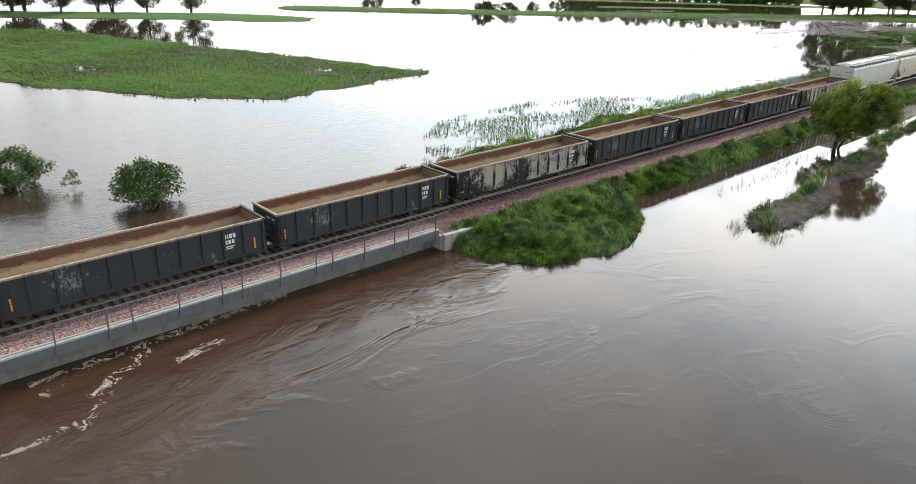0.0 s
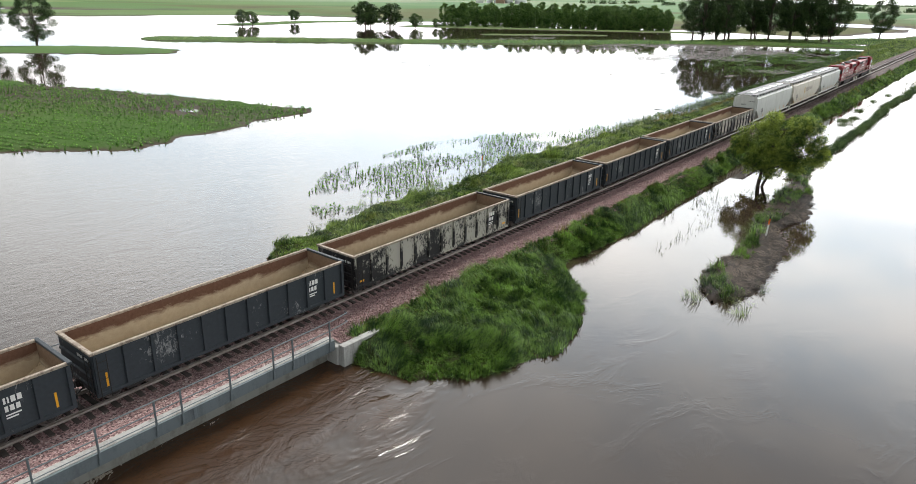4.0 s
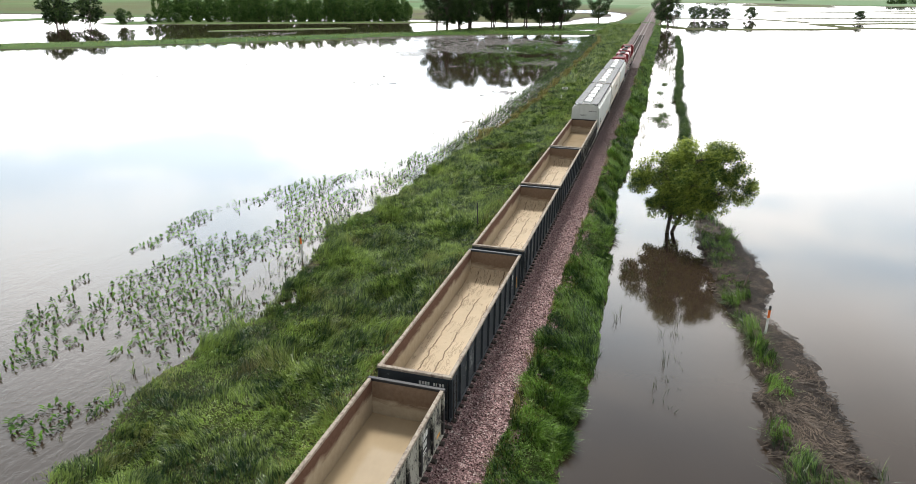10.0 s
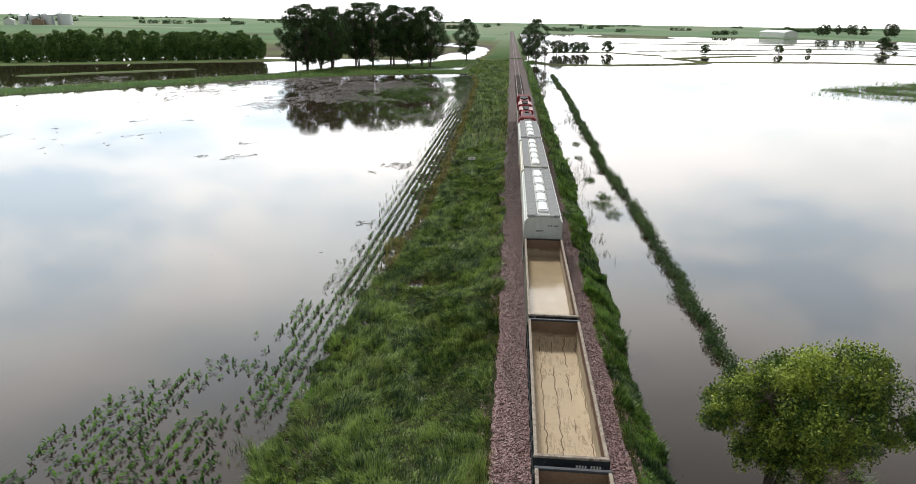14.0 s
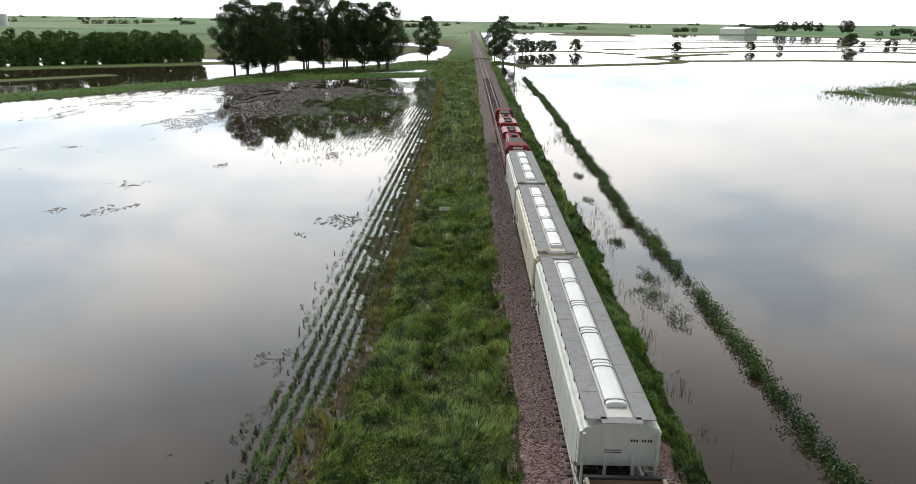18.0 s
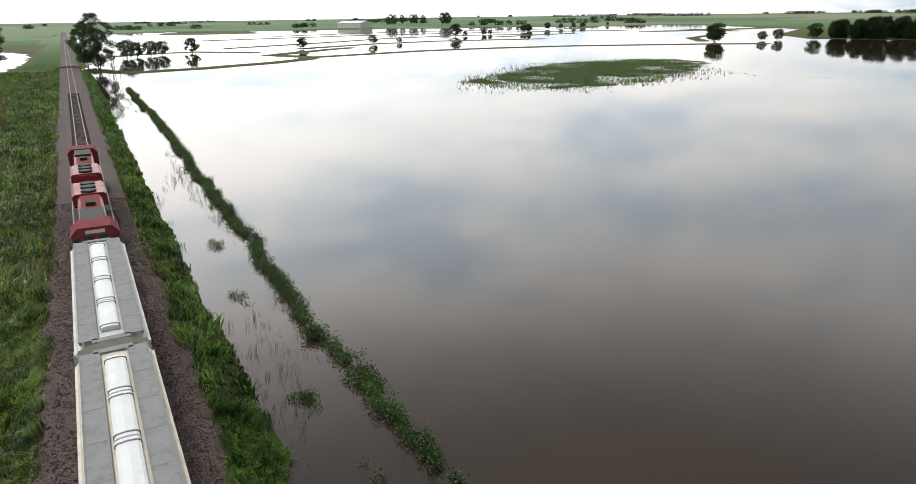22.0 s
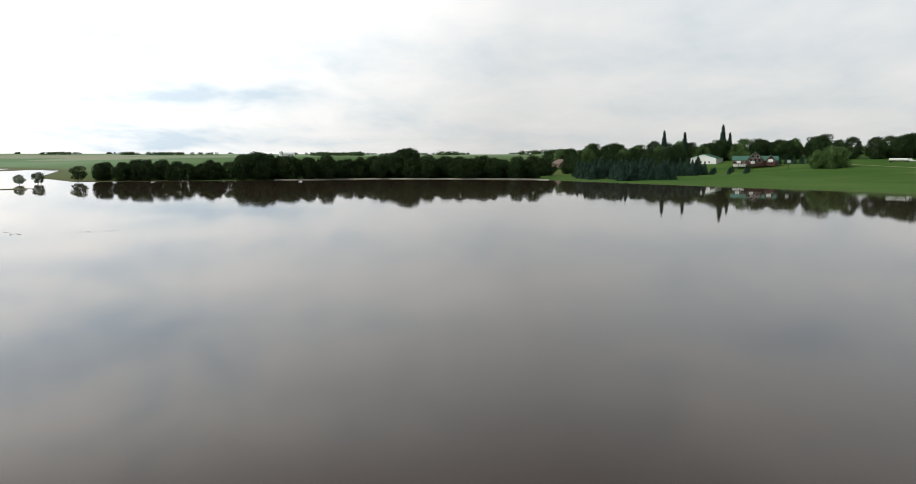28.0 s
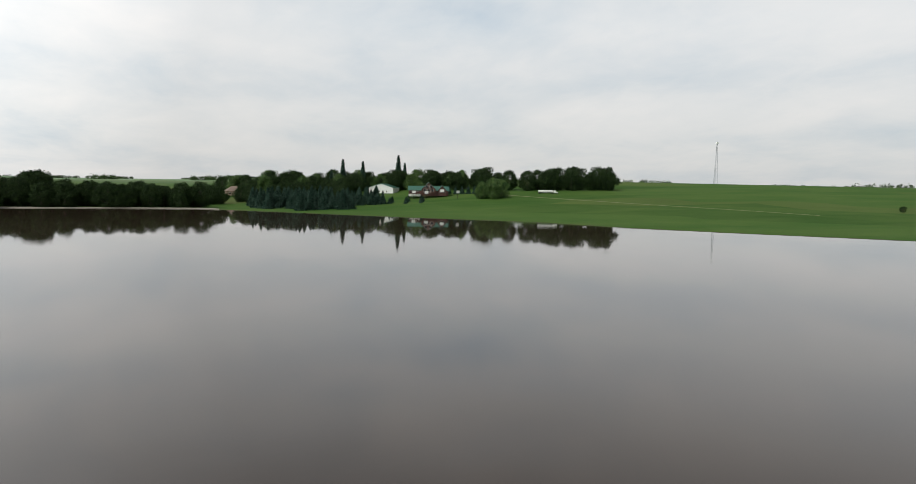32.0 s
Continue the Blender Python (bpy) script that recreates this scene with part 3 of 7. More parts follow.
def ground_z(x, y):
    """The height of the built sheet, between its grid lines."""
    x, y = np.asarray(x, float), np.asarray(y, float)
    i = np.clip(np.searchsorted(GX, x) - 1, 0, len(GX) - 2)
    j = np.clip(np.searchsorted(GY, y) - 1, 0, len(GY) - 2)
    u, v = (x - GX[i]) / (GX[i + 1] - GX[i]), (y - GY[j]) / (GY[j + 1] - GY[j])
    Z = HEIGHTS[0]
    return Z[i, j] * (1 - u) * (1 - v) + Z[i + 1, j] * u * (1 - v) + Z[i, j + 1] * (1 - u) * v + Z[i + 1, j + 1] * u * v


def build_ground():
    X, Y = np.meshgrid(GX, GY, indexing="ij")
    Z = land(X, Y)
    HEIGHTS.append(Z)
    nx, ny = X.shape
    idx = np.arange(nx * ny).reshape(nx, ny)
    faces = np.stack([idx[:-1, :-1], idx[1:, :-1], idx[1:, 1:], idx[:-1, 1:]], -1).reshape(-1, 4)
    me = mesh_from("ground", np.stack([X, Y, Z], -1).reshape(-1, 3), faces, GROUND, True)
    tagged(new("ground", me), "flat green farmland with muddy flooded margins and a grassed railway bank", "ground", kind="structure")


build_ground()
bm = bmesh.new()
for x, y in ((-4400, -4400), (4400, -4400), (4400, 4400), (-4400, 4400)):
    bm.verts.new((x, y, 0))
bm.faces.new(bm.verts)
me = bpy.data.meshes.new("water")
bm.to_mesh(me)
bm.free()
me.materials.append(WATER)
tagged(new("water", me), "brown silty flood water reflecting a pale overcast sky", "water", kind="structure")

# ---- railway: ballast, rails, ties ----
def strip_mesh(name, xs, ds, height, mat):
    """A ribbon along the line: ds are offsets across it, height(x, d) gives z."""
    X, D = np.meshgrid(xs, ds, indexing="ij")
    Y = track_y(X) + D
    nx, nd = X.shape
    idx = np.arange(nx * nd).reshape(nx, nd)
    faces = np.stack([idx[:-1, :-1], idx[1:, :-1], idx[1:, 1:], idx[:-1, 1:]], -1).reshape(-1, 4)
    return mesh_from(name, np.stack([X, Y, height(X, D)], -1).reshape(-1, 3), faces, mat, True)


def ballast_z(x, d):
    a = np.abs(d)
    edge = 3.75 + (fbm(x * 0.5, d * 0.0 + np.sign(d) * 7.3, 5) - 0.5) * 0.9
    z = np.interp(a, [0, 0.95, 1.2, 1.6, 2.2, 3.0], [1.40, 1.40, 1.365, 1.33, 1.30, 1.22])
    return np.where(a > 3.0, 1.22 - (a - 3.0) / (edge - 3.0) * 0.14, z) + (fbm(x * 3, d * 3 + 40, 11, 3) - 0.5) * 0.07


track = empty("railway_track", "single railway line on pinkish crushed stone with dark timber ties", "railway track", kind="structure")
for name, x0, x1, step in (("ballast", 28.6, 150, 0.25), ("ballast", 150, 452, 1.0), ("ballast", 462, 2300, 12)):
    ob = new(name, strip_mesh(name, np.arange(x0, x1 + step, step), np.arange(-3.9, 4.2, 0.25), ballast_z, BALLAST))
    ob.parent = track


def loose_stones():
    rng = np.random.default_rng(5)
    N = 82000
    x = 28.8 + 170 * rng.random(N) ** 1.5
    side = np.where(rng.random(N) < 0.5, 1, -1)
    d = side * (1.46 + 2.64 * rng.random(N))
    keep = (np.abs(d) < 3.2) | (rng.random(N) < 0.55)
    x, d = x[keep], d[keep]
    N = len(x)
    s = 0.022 + 0.045 * rng.random(N) ** 2
    z = ballast_z(x, d) + s * 0.25
    base = np.array([(1, 0, 0), (-1, 0, 0), (0, 1, 0), (0, -1, 0), (0, 0, 0.75), (0, 0, -0.75)], np.float32)
    a = rng.random(N) * 6.283
    jit = 1 + (rng.random((N, 6, 3)) - 0.5) * 0.7
    v = base[None] * jit * s[:, None, None] * np.array([1.25, 0.95, 1])[None, None]
    c, q = np.cos(a)[:, None], np.sin(a)[:, None]
    vx, vy = v[..., 0] * c - v[..., 1] * q, v[..., 0] * q + v[..., 1] * c
    P = np.stack([vx + x[:, None], vy + (track_y(x) + d)[:, None], v[..., 2] + z[:, None]], -1).reshape(-1, 3)
    tri = np.array([(0, 2, 4), (2, 1, 4), (1, 3, 4), (3, 0, 4), (2, 0, 5), (1, 2, 5), (3, 1, 5), (0, 3, 5)])
    F = (tri[None] + (np.arange(N) * 6)[:, None, None]).reshape(-1, 3)
    tagged(new("ballast_stones", mesh_from("ballast_stones", P, F, BALLAST)), "loose pink and purple crushed quartzite beside the rails", "stones", kind="stuff")


loose_stones()
RAIL_SHAPE = [(-0.07, 0), (0.07, 0), (0.07, 0.015), (0.015, 0.035), (0.012, 0.12), (0.036, 0.135), (0.036, 0.165), (0.025, 0.172), (-0.025, 0.172), (-0.036, 0.165), (-0.036, 0.135), (-0.012, 0.12), (-0.015, 0.035), (-0.07, 0.015)]
for off in (-0.7525, 0.7525):
    xs = np.concatenate([np.arange(-75, 160, 6.0), np.arange(160, 2300, 30.0)])
    k = len(RAIL_SHAPE)
    P = np.array([(x, float(track_y(x)) + off + y, 1.425 + z) for x in xs for y, z in RAIL_SHAPE])
    F = np.array([(i * k + j, (i + 1) * k + j, (i + 1) * k + (j + 1) % k, i * k + (j + 1) % k) for i in range(len(xs) - 1) for j in range(k)])
    ob = new("rail", mesh_from("rail", P, F, RAIL))
    ob.parent = track

# ---- the bridge over the river ----
BR0, BR1 = -64.0, 28.2
bridge = empty("rail_bridge", "low concrete railway bridge with grey steel edge channels and handrails, water up to its beams", "bridge", kind="structure")
Y0 = 37.15
for side in (-1, 1):
    bm = bmesh.new()
    box(bm, BR0, BR1, *sorted((Y0 + side * 3.22, Y0 + side * 1.55)), -0.5, 0.78, 0.03)
    part("concrete_beam", bm, CONCRETE_WET, bridge, "stained wet concrete beam")
    bm = bmesh.new()
    box(bm, BR0, BR1, *sorted((Y0 + side * 3.72, Y0 + side * 1.552)), 0.782, 1.05, 0.02)
    part("deck_edge", bm, CONCRETE, bridge)
    bm = bmesh.new()
    box(bm, BR0, BR1, *sorted((Y0 + side * 3.74, Y0 + side * 3.30)), 1.052, 1.46, 0.02)
    part("ballast_curb", bm, CONCRETE, bridge)
    # edge channel with splice plates
    bm = bmesh.new()
    ya, yb = sorted((Y0 + side * 3.86, Y0 + side * 3.80))
    box(bm, BR0, BR1, ya, yb, 0.86, 1.40, 0.008)
    for z in (0.86, 1.40):
        box(bm, BR0, BR1, *sorted((Y0 + side * 3.86, Y0 + side * 3.72)), z - 0.012, z + 0.012)
    part("edge_channel", bm, GALV, bridge, "grey steel edge channel")
    bm = bmesh.new()
    box(bm, 0.0, 0.16, *sorted((Y0 + side * 3.86, Y0 + side * 3.89)), 0.90, 1.44, 0.004)
    plate = bpy.data.meshes.new("splice_plate")
    bm.to_mesh(plate)
    bm.free()
    plate.materials.append(GALV)
    for i in range(15):
        ob = new("splice_plate", plate)
        ob.parent, ob.location = bridge, (BR1 - 2.0 - 6.05 * i, 0, 0)
    posts, x = [], BR1 - 0.35
    pitch = (2.35, 2.35, 1.15)
    while x > BR0:
        posts.append(x)
        x -= pitch[len(posts) % 3]
    y = Y0 + side * 3.90
    bm = bmesh.new()
    box(bm, -0.035, 0.035, -0.035, 0.035, 0.92, 2.62, 0.006)
    box(bm, -0.06, 0.06, -0.03, 0.05 if side < 0 else 0.03, 0.92, 1.12)
    post = bpy.data.meshes.new("handrail_post")
    bm.to_mesh(post)
    bm.free()
    post.materials.append(GALV)
    for x in posts:
        ob = new("handrail_post", post)
        ob.parent, ob.location = bridge, (x, y, 0)
    for z in (2.58, 2.08, 1.66):
        bm = bmesh.new()
        tube(bm, (BR0, y, z), (BR1 - 0.35, y, z), 0.028 if z > 2 else 0.02, sides=6)
        if z > 2:
            tube(bm, (BR1 - 0.35, y, z), (BR1 + 1.0, y + 0.15 * -side, z), 0.028, sides=6)
            tube(bm, (BR1 + 1.0, y + 0.15 * -side, z), (BR1 + 1.15, y + 0.5 * -side, z - 0.08), 0.028, sides=6)
        part("handrail", bm, GALV, bridge, "galvanised tube handrail")
bm = bmesh.new()
box(bm, BR0, BR1, Y0 - 1.55, Y0 + 1.55, 0.5, 1.05)
part("deck_slab", bm, CONCRETE, bridge)
bm = bmesh.new()
box(bm, BR1, BR1 + 1.0, Y0 - 4.0, Y0 + 4.0, -1.0, 1.02, 0.03)
part("abutment", bm, CONCRETE, bridge)
bm = bmesh.new()
prism(bm, [(BR1 + 0.1, -1.0), (BR1 + 3.4, -1.0), (BR1 + 3.4, 1.10), (BR1 + 0.1, 1.16)], Y0 - 4.42, Y0 - 4.02)
part("wing_wall", bm, CONCRETE, bridge, "pale precast concrete wing wall")
bm = bmesh.new()
prism(bm, [(BR1 + 0.1, -1.0), (BR1 + 3.4, -1.0), (BR1 + 3.4, 1.10), (BR1 + 0.1, 1.16)], Y0 + 4.02, Y0 + 4.42)
part("wing_wall", bm, CONCRETE, bridge, "pale precast concrete wing wall")
ob = new("ballast", strip_mesh("ballast", np.arange(BR0, BR1 + 0.7, 0.3), np.arange(-3.45, 3.5, 0.23), lambda x, d: 1.38 + (fbm(x * 3, d * 3 + 40, 11, 3) - 0.5) * 0.06, BALLAST))
ob.parent = track

# ---- water's foam and drift below the bridge ----
def foam():
    """Lacy foam: small flakes gathered on the ridges of torn, drawn-out waves."""
    rng = np.random.default_rng(8)
    N = 600000
    x, y = -4 + 34 * rng.random(N), 24.5 + 9.42 * rng.random(N)
    # along the beam it is a broken line, further out a torn patch
    edge = np.interp(x, [2, 9, 13, 21], [33.0, 33.3, 33.75, 33.8]) + 0.35 * (fbm(x * 0.5, x * 0 + 3, 21, 3) - 0.5)
    line = np.exp(-np.abs(y - edge) / 0.26) * np.clip(3.2 * fbm(x * 0.45, x * 0, 23, 3) - 0.75, 0, 1) * (x > 3) * (x < 21.5)
    patch = np.zeros(N)
    for (x0, y0), (x1, y1), w, k in FOAM_STREAKS:
        t = np.clip(((x - x0) * (x1 - x0) + (y - y0) * (y1 - y0)) / ((x1 - x0) ** 2 + (y1 - y0) ** 2), 0, 1)
        d = np.hypot(x - x0 - t * (x1 - x0), y - y0 - t * (y1 - y0))
        patch = np.maximum(patch, k * np.exp(-(d / w) ** 2))
    u, v = x + 3.4 * fbm(x * 0.45, y * 0.6, 25, 4), y + 3.4 * fbm(x * 0.45 + 9, y * 0.6, 26, 4)
    ridge = 1 - np.abs(2 * fbm(u * 0.8, v * 1.0, 27, 4) - 1)
    fine = 1 - np.abs(2 * fbm(u * 2.6, v * 3.0, 29, 3) - 1)
    keep = np.maximum(line * 1.9, patch) * (0.35 + 0.65 * ridge ** 6) * fine ** 5 > 0.15 + 0.32 * rng.random(N)
    x, y = x[keep][:50000], y[keep][:50000]
    n, k = len(x), 4
    size = 0.008 + 0.024 * rng.random(n) ** 2
    a, q = 0.45 + rng.normal(0, 0.5, n)[:, None], np.arange(k)[None] * 6.2832 / k
    rad = size[:, None] * (0.5 + 0.8 * rng.random((n, k)))
    p, r = rad * np.cos(q) * 1.8, rad * np.sin(q) * 0.8
    ring = np.stack([x[:, None] + p * np.cos(a) - r * np.sin(a), y[:, None] + p * np.sin(a) + r * np.cos(a), np.full((n, k), 0.004)], -1)
    top = np.stack([x, y, 0.010 + 0.025 * rng.random(n)], -1)[:, None]
    tri = np.array([(0, 1 + j, 1 + (j + 1) % k) for j in range(k)])
    F = (tri[None] + (np.arange(n) * (k + 1))[:, None, None]).reshape(-1, 3)
    tagged(new("river_foam", mesh_from("river_foam", np.concatenate([top, ring], 1).reshape(-1, 3), F, FOAM, True)), "broken off-white foam on rushing brown water along the bridge", "foam", kind="stuff")


FOAM_STREAKS = [((4, 33.0), (12, 33.6), 0.45, 0.8), ((8.8, 30.7), (11.2, 31.2), 0.4, 0.85), ((5.2, 30.4), (8.2, 32.6), 0.5, 0.75), ((4.0, 28.2), (5.8, 30.2), 0.35, 0.7), ((0.5, 28.0), (4.4, 28.7), 0.3, 0.6), ((3.5, 31.8), (5.5, 32.8), 0.4, 0.6)]
foam()

# ---- plants ----
def blades(name, label, category, x, y, per, length, width, mat, swirl=0.6, z=None, seed=1, droop=0.5):
    """Grass-like leaves: `per` bent blades at each root."""
    rng = np.random.default_rng(seed)
    n = len(x) * per
    X, Y = np.repeat(x, per) + rng.normal(0, 0.06, n), np.repeat(y, per) + rng.normal(0, 0.06, n)
    Z = ground_z(X, Y) - 0.03 if z is None else np.full(n, z)
    L = length * (0.5 + 0.8 * rng.random(n)) * (0.2 + 3.2 * fbm(X * 0.8, Y * 0.8, 61, 3) ** 2.3)
    drift = fbm(X * 0.16, Y * 0.16, 51, 3) * 15
    az = drift + rng.normal(0, 1.1 / max(swirl, 0.05) * 0.5, n)
    lean = (0.25 + droop * rng.random(n)) * L
    dx, dy = np.cos(az), np.sin(az)
    fa = rng.random(n) * 3.1416
    wx, wy = np.cos(fa) * width * 0.5, np.sin(fa) * width * 0.5
    up = np.sqrt(np.maximum(L * L - lean * lean, (0.3 * L) ** 2))
    base = np.stack([X, Y, Z], -1)
    mid = base + np.stack([dx * lean * 0.3, dy * lean * 0.3, up * 0.62], -1)
    tip = base + np.stack([dx * lean, dy * lean, up * 0.95], -1)
    w = np.stack([wx, wy, np.zeros(n)], -1)
    V = np.stack([base - w, base + w, mid + w * 0.8, mid - w * 0.8, tip], 1).reshape(-1, 3)
    tri = np.array([(0, 1, 2), (0, 2, 3), (3, 2, 4)])
    F = (tri[None] + (np.arange(n) * 5)[:, None, None]).reshape(-1, 3)
    ob = new(name, mesh_from(name, V, F, mat))
    return tagged(ob, label, category, kind="stuff")


def scatter(n, x0, x1, y0, y1, keep, seed):
    rng = np.random.default_rng(seed)
    x, y = x0 + (x1 - x0) * rng.random(n), y0 + (y1 - y0) * rng.random(n)
    k = keep(x, y)
    return x[k], y[k]


def on_bank(x, y, gap=3.55):
    d = np.abs(y - track_y(x))
    edge = gap + (fbm(x * 0.5, y * 0.0, 5) - 0.5) * 1.2
    return (d > edge) & (land(x, y) > -0.02)


x, y = scatter(105000, 28.8, 170, 40.4, 55.5, lambda x, y: on_bank(x, y) & (y < left_edge(x) + np.where(x > 110, -0.8, 1)) & (fbm(x * 0.35, y * 0.35, 71) > 0.15), 11)
blades("bank_grass", "lush swirling meadow grass on the wide side of the railway bank", "grass", x, y, 6, 0.48, 0.044, GRASS, 1.2, seed=1, droop=0.9)
x, y = scatter(30000, 170, 440, 40.4, 60, lambda x, y: on_bank(x, y) & (y < left_edge(x) - 0.8) & (fbm(x * 0.35, y * 0.35, 71) > 0.20), 12)
blades("bank_grass", "rank meadow grass along the far railway bank", "grass", x, y, 5, 0.80, 0.085, GRASS, 1.8, seed=2, droop=0.9)
x, y = scatter(34000, 28.8, 60, 24, 34.2, lambda x, y: on_bank(x, y) & (y < track_y(x)), 13)
blades("wedge_grass", "tall dark green grass on a rounded spit by the abutment", "grass", x, y, 8, 0.48, 0.037, GRASS_LUSH, 1.1, seed=3, droop=0.85)
x, y = scatter(26000, 58, 150, 30, 34.2, lambda x, y: on_bank(x, y) & (y < track_y(x)), 14)
blades("verge_grass", "dense dark green grass on the narrow side of the railway bank", "grass", x, y, 6, 0.50, 0.042, GRASS_LUSH, 1.0, seed=4, droop=0.7)
x, y = scatter(14000, 150, 450, 30, 35, lambda x, y: on_bank(x, y) & (y < track_y(x)), 15)
blades("verge_grass", "dense grass along the distant verge", "grass", x, y, 4, 0.6, 0.11, GRASS_LUSH, 0.7, seed=5)
# yellowed grass by the ballast and along the corn strip
x, y = scatter(30000, 30, 230, 32.3, 42.9, lambda x, y: (np.abs(np.abs(y - track_y(x)) - 4.0) < 0.7) & (fbm(x * 0.11, y * 0.3, 81) > np.where((x < 75) & (y < 36), 0.36, 0.46)), 16)
blades("dry_grass", "sparse yellowing grass at the edge of the ballast", "grass", x, y, 4, 0.45, 0.03, GRASS_DRY, 0.5, seed=6)
x, y = scatter(26000, 108, 335, 47.5, 58, lambda x, y: np.abs(y - left_edge(x) + 0.1 - 1.4 * (fbm(x * 0.22, y * 0.22, 3) - 0.5)) < 0.75, 17)
blades("dry_grass", "straw-coloured grass at the foot of the bank", "grass", x, y, 4, 0.55, 0.07, GRASS_DRY, 0.5, seed=7)
x, y = scatter(9000, 29, 130, 24.5, 53, lambda x, y: on_bank(x, y, 3.9) & (fbm(x * 0.3, y * 0.3, 141) > 0.47), 142)
blades("seed_heads", "pale seed heads standing above the bank grass", "grass", x, y, 3, 0.62, 0.016, SEED, 0.8, seed=143, droop=0.35)
# flooded ditch: reeds and drowned tufts
x, y = scatter(7000, 55, 330, 26.3, 31.6, lambda x, y: fbm(x * 0.10, y * 0.45, 91) > 0.60, 18)
blades("reeds", "thin pale reeds standing in the flooded ditch", "reeds", x, y, 3, 0.6, 0.02, REED, 0.2, z=-0.15, seed=8, droop=0.2)
x, y = scatter(1500, 40, 125, 50, 55, lambda x, y: (np.abs(y - left_edge(x) - 1.0) < 1.3) & (fbm(x * 0.3, y * 0.3, 95) > 0.48), 19)
blades("reeds", "drowned tufts of grass along the flooded margin", "reeds", x, y, 5, 0.6, 0.03, GRASS, 0.3, z=-0.1, seed=9, droop=0.4)
# levees and small islands
x, y = scatter(60000, 140, 450, 40, 270, lambda x, y: (land(x, y) > 0.12) & (y > left_edge(x)) & (np.minimum(along(x, y, BANDS[0][0]), along(x, y, BANDS[4][0])) < 18), 20)
blades("levee_grass", "mown grass on a low levee round the flooded field", "grass", x, y, 3, 0.42, 0.16, GRASS, 0.5, seed=10)
def islet_mid(x):
    return np.interp(x, [49, 52, 60, 64.5, 67.5, 73.5, 76.5, 83, 88], [20.8, 20.95, 21.15, 21.6, 22.6, 22.4, 22.7, 23.6, 24.4])


def islet(x, y):
    """Below 1 on the stranded raft, ragged at its rim."""
    half = np.interp(x, [49, 51, 53, 60, 64.5, 67.5, 70, 73.5, 76.5, 83, 88], [0.1, 1.2, 1.6, 1.45, 1.05, 0.75, 1.35, 1.65, 1.5, 1.05, 0.3])
    return np.abs(y - islet_mid(x)) / (half * (0.72 + 0.6 * fbm(x * 0.9, y * 0.9, 4)))


x, y = scatter(9000, 50, 88, 18.5, 28, lambda x, y: (islet(x, y) < 1.0) & ((x > 58) & (y > islet_mid(x) + np.where(x > 69, -0.5, 0.15)) | (x < 52.4) | (x < 55.5) & (y > islet_mid(x) + 0.1 + 0.25 * (x - 52)) | (x > 81)) & (fbm(x * 0.6, y * 0.6, 97) > 0.35), 21)
blades("island_grass", "flattened green grass on the drift-covered islet", "grass", x, y, 9, 0.75, 0.032, GRASS_LUSH, 1.3, seed=11, droop=0.85, z=0.05)
x, y = scatter(700, 48, 54, 18.5, 22.5, lambda x, y: (fbm(x * 0.6, y * 0.6, 98) > 0.5), 22)
blades("reeds", "trailing drowned grass at the islet's tip", "reeds", x, y, 3, 0.7, 0.02, GRASS, 0.6, seed=12, droop=0.9, z=-0.12)


def drift_mat():
    """Matted stalks and twigs stranded on the islet."""
    rng = np.random.default_rng(77)
    x, y = 50 + 39 * rng.random(90000), 18 + 8 * rng.random(90000)
    keep = islet(x, y) < 1.04
    x, y = x[keep][:16000], y[keep][:16000]
    n = len(x)
    L, a = 0.25 + 0.9 * rng.random(n), fbm(x * 0.5, y * 0.5, 13) * 9 + rng.normal(0, 0.4, n)
    z, w = 0.08 + 0.26 * rng.random(n) * fbm(x * 0.7, y * 0.7, 19) * 1.6, 0.012 + 0.035 * rng.random(n) ** 2
    c, q = np.cos(a), np.sin(a)
    P = np.stack([np.stack([x - c * L / 2 - q * w, y - q * L / 2 + c * w, z], -1), np.stack([x - c * L / 2 + q * w, y - q * L / 2 - c * w, z], -1),
                  np.stack([x + c * L / 2 + q * w, y + q * L / 2 - c * w, z + 0.03], -1), np.stack([x + c * L / 2 - q * w, y + q * L / 2 + c * w, z + 0.03], -1), np.stack([x, y, z + 0.07], -1)], 1).reshape(-1, 3)
    F = (np.array([(0, 1, 4), (2, 3, 4)])[None] + (np.arange(n) * 5)[:, None, None]).reshape(-1, 3)
    tagged(new("drift_debris", mesh_from("drift_debris", P, F, DEBRIS)), "matted brown corn stalks and twigs stranded by the flood", "debris", kind="stuff")
    # the raft under the stalks
    X, Y = np.meshgrid(np.arange(49, 90, 0.3), np.arange(17.5, 28, 0.3), indexing="ij")
    W = islet(X, Y)
    Z = 0.07 + 0.16 * (1 - W ** 2) + (fbm(X * 1.0, Y * 1.6, 6) - 0.5) * 0.38
    k = X.shape
    idx = np.arange(X.size).reshape(k)
    F = np.stack([idx[:-1, :-1], idx[1:, :-1], idx[1:, 1:], idx[:-1, 1:]], -1).reshape(-1, 4)
    F = F[(Z.ravel()[F] > -0.25).any(1)]
    mud = plain("drift_mud", (0.030, 0.021, 0.015), 1.0, vary=0.6, scale=3)
    tagged(new("drift_raft", mesh_from("drift_raft", np.stack([X, Y, np.maximum(Z, -0.3)], -1).reshape(-1, 3), F, mud, True)), "dark wet raft of silt and rotted stalks", "debris", kind="stuff")


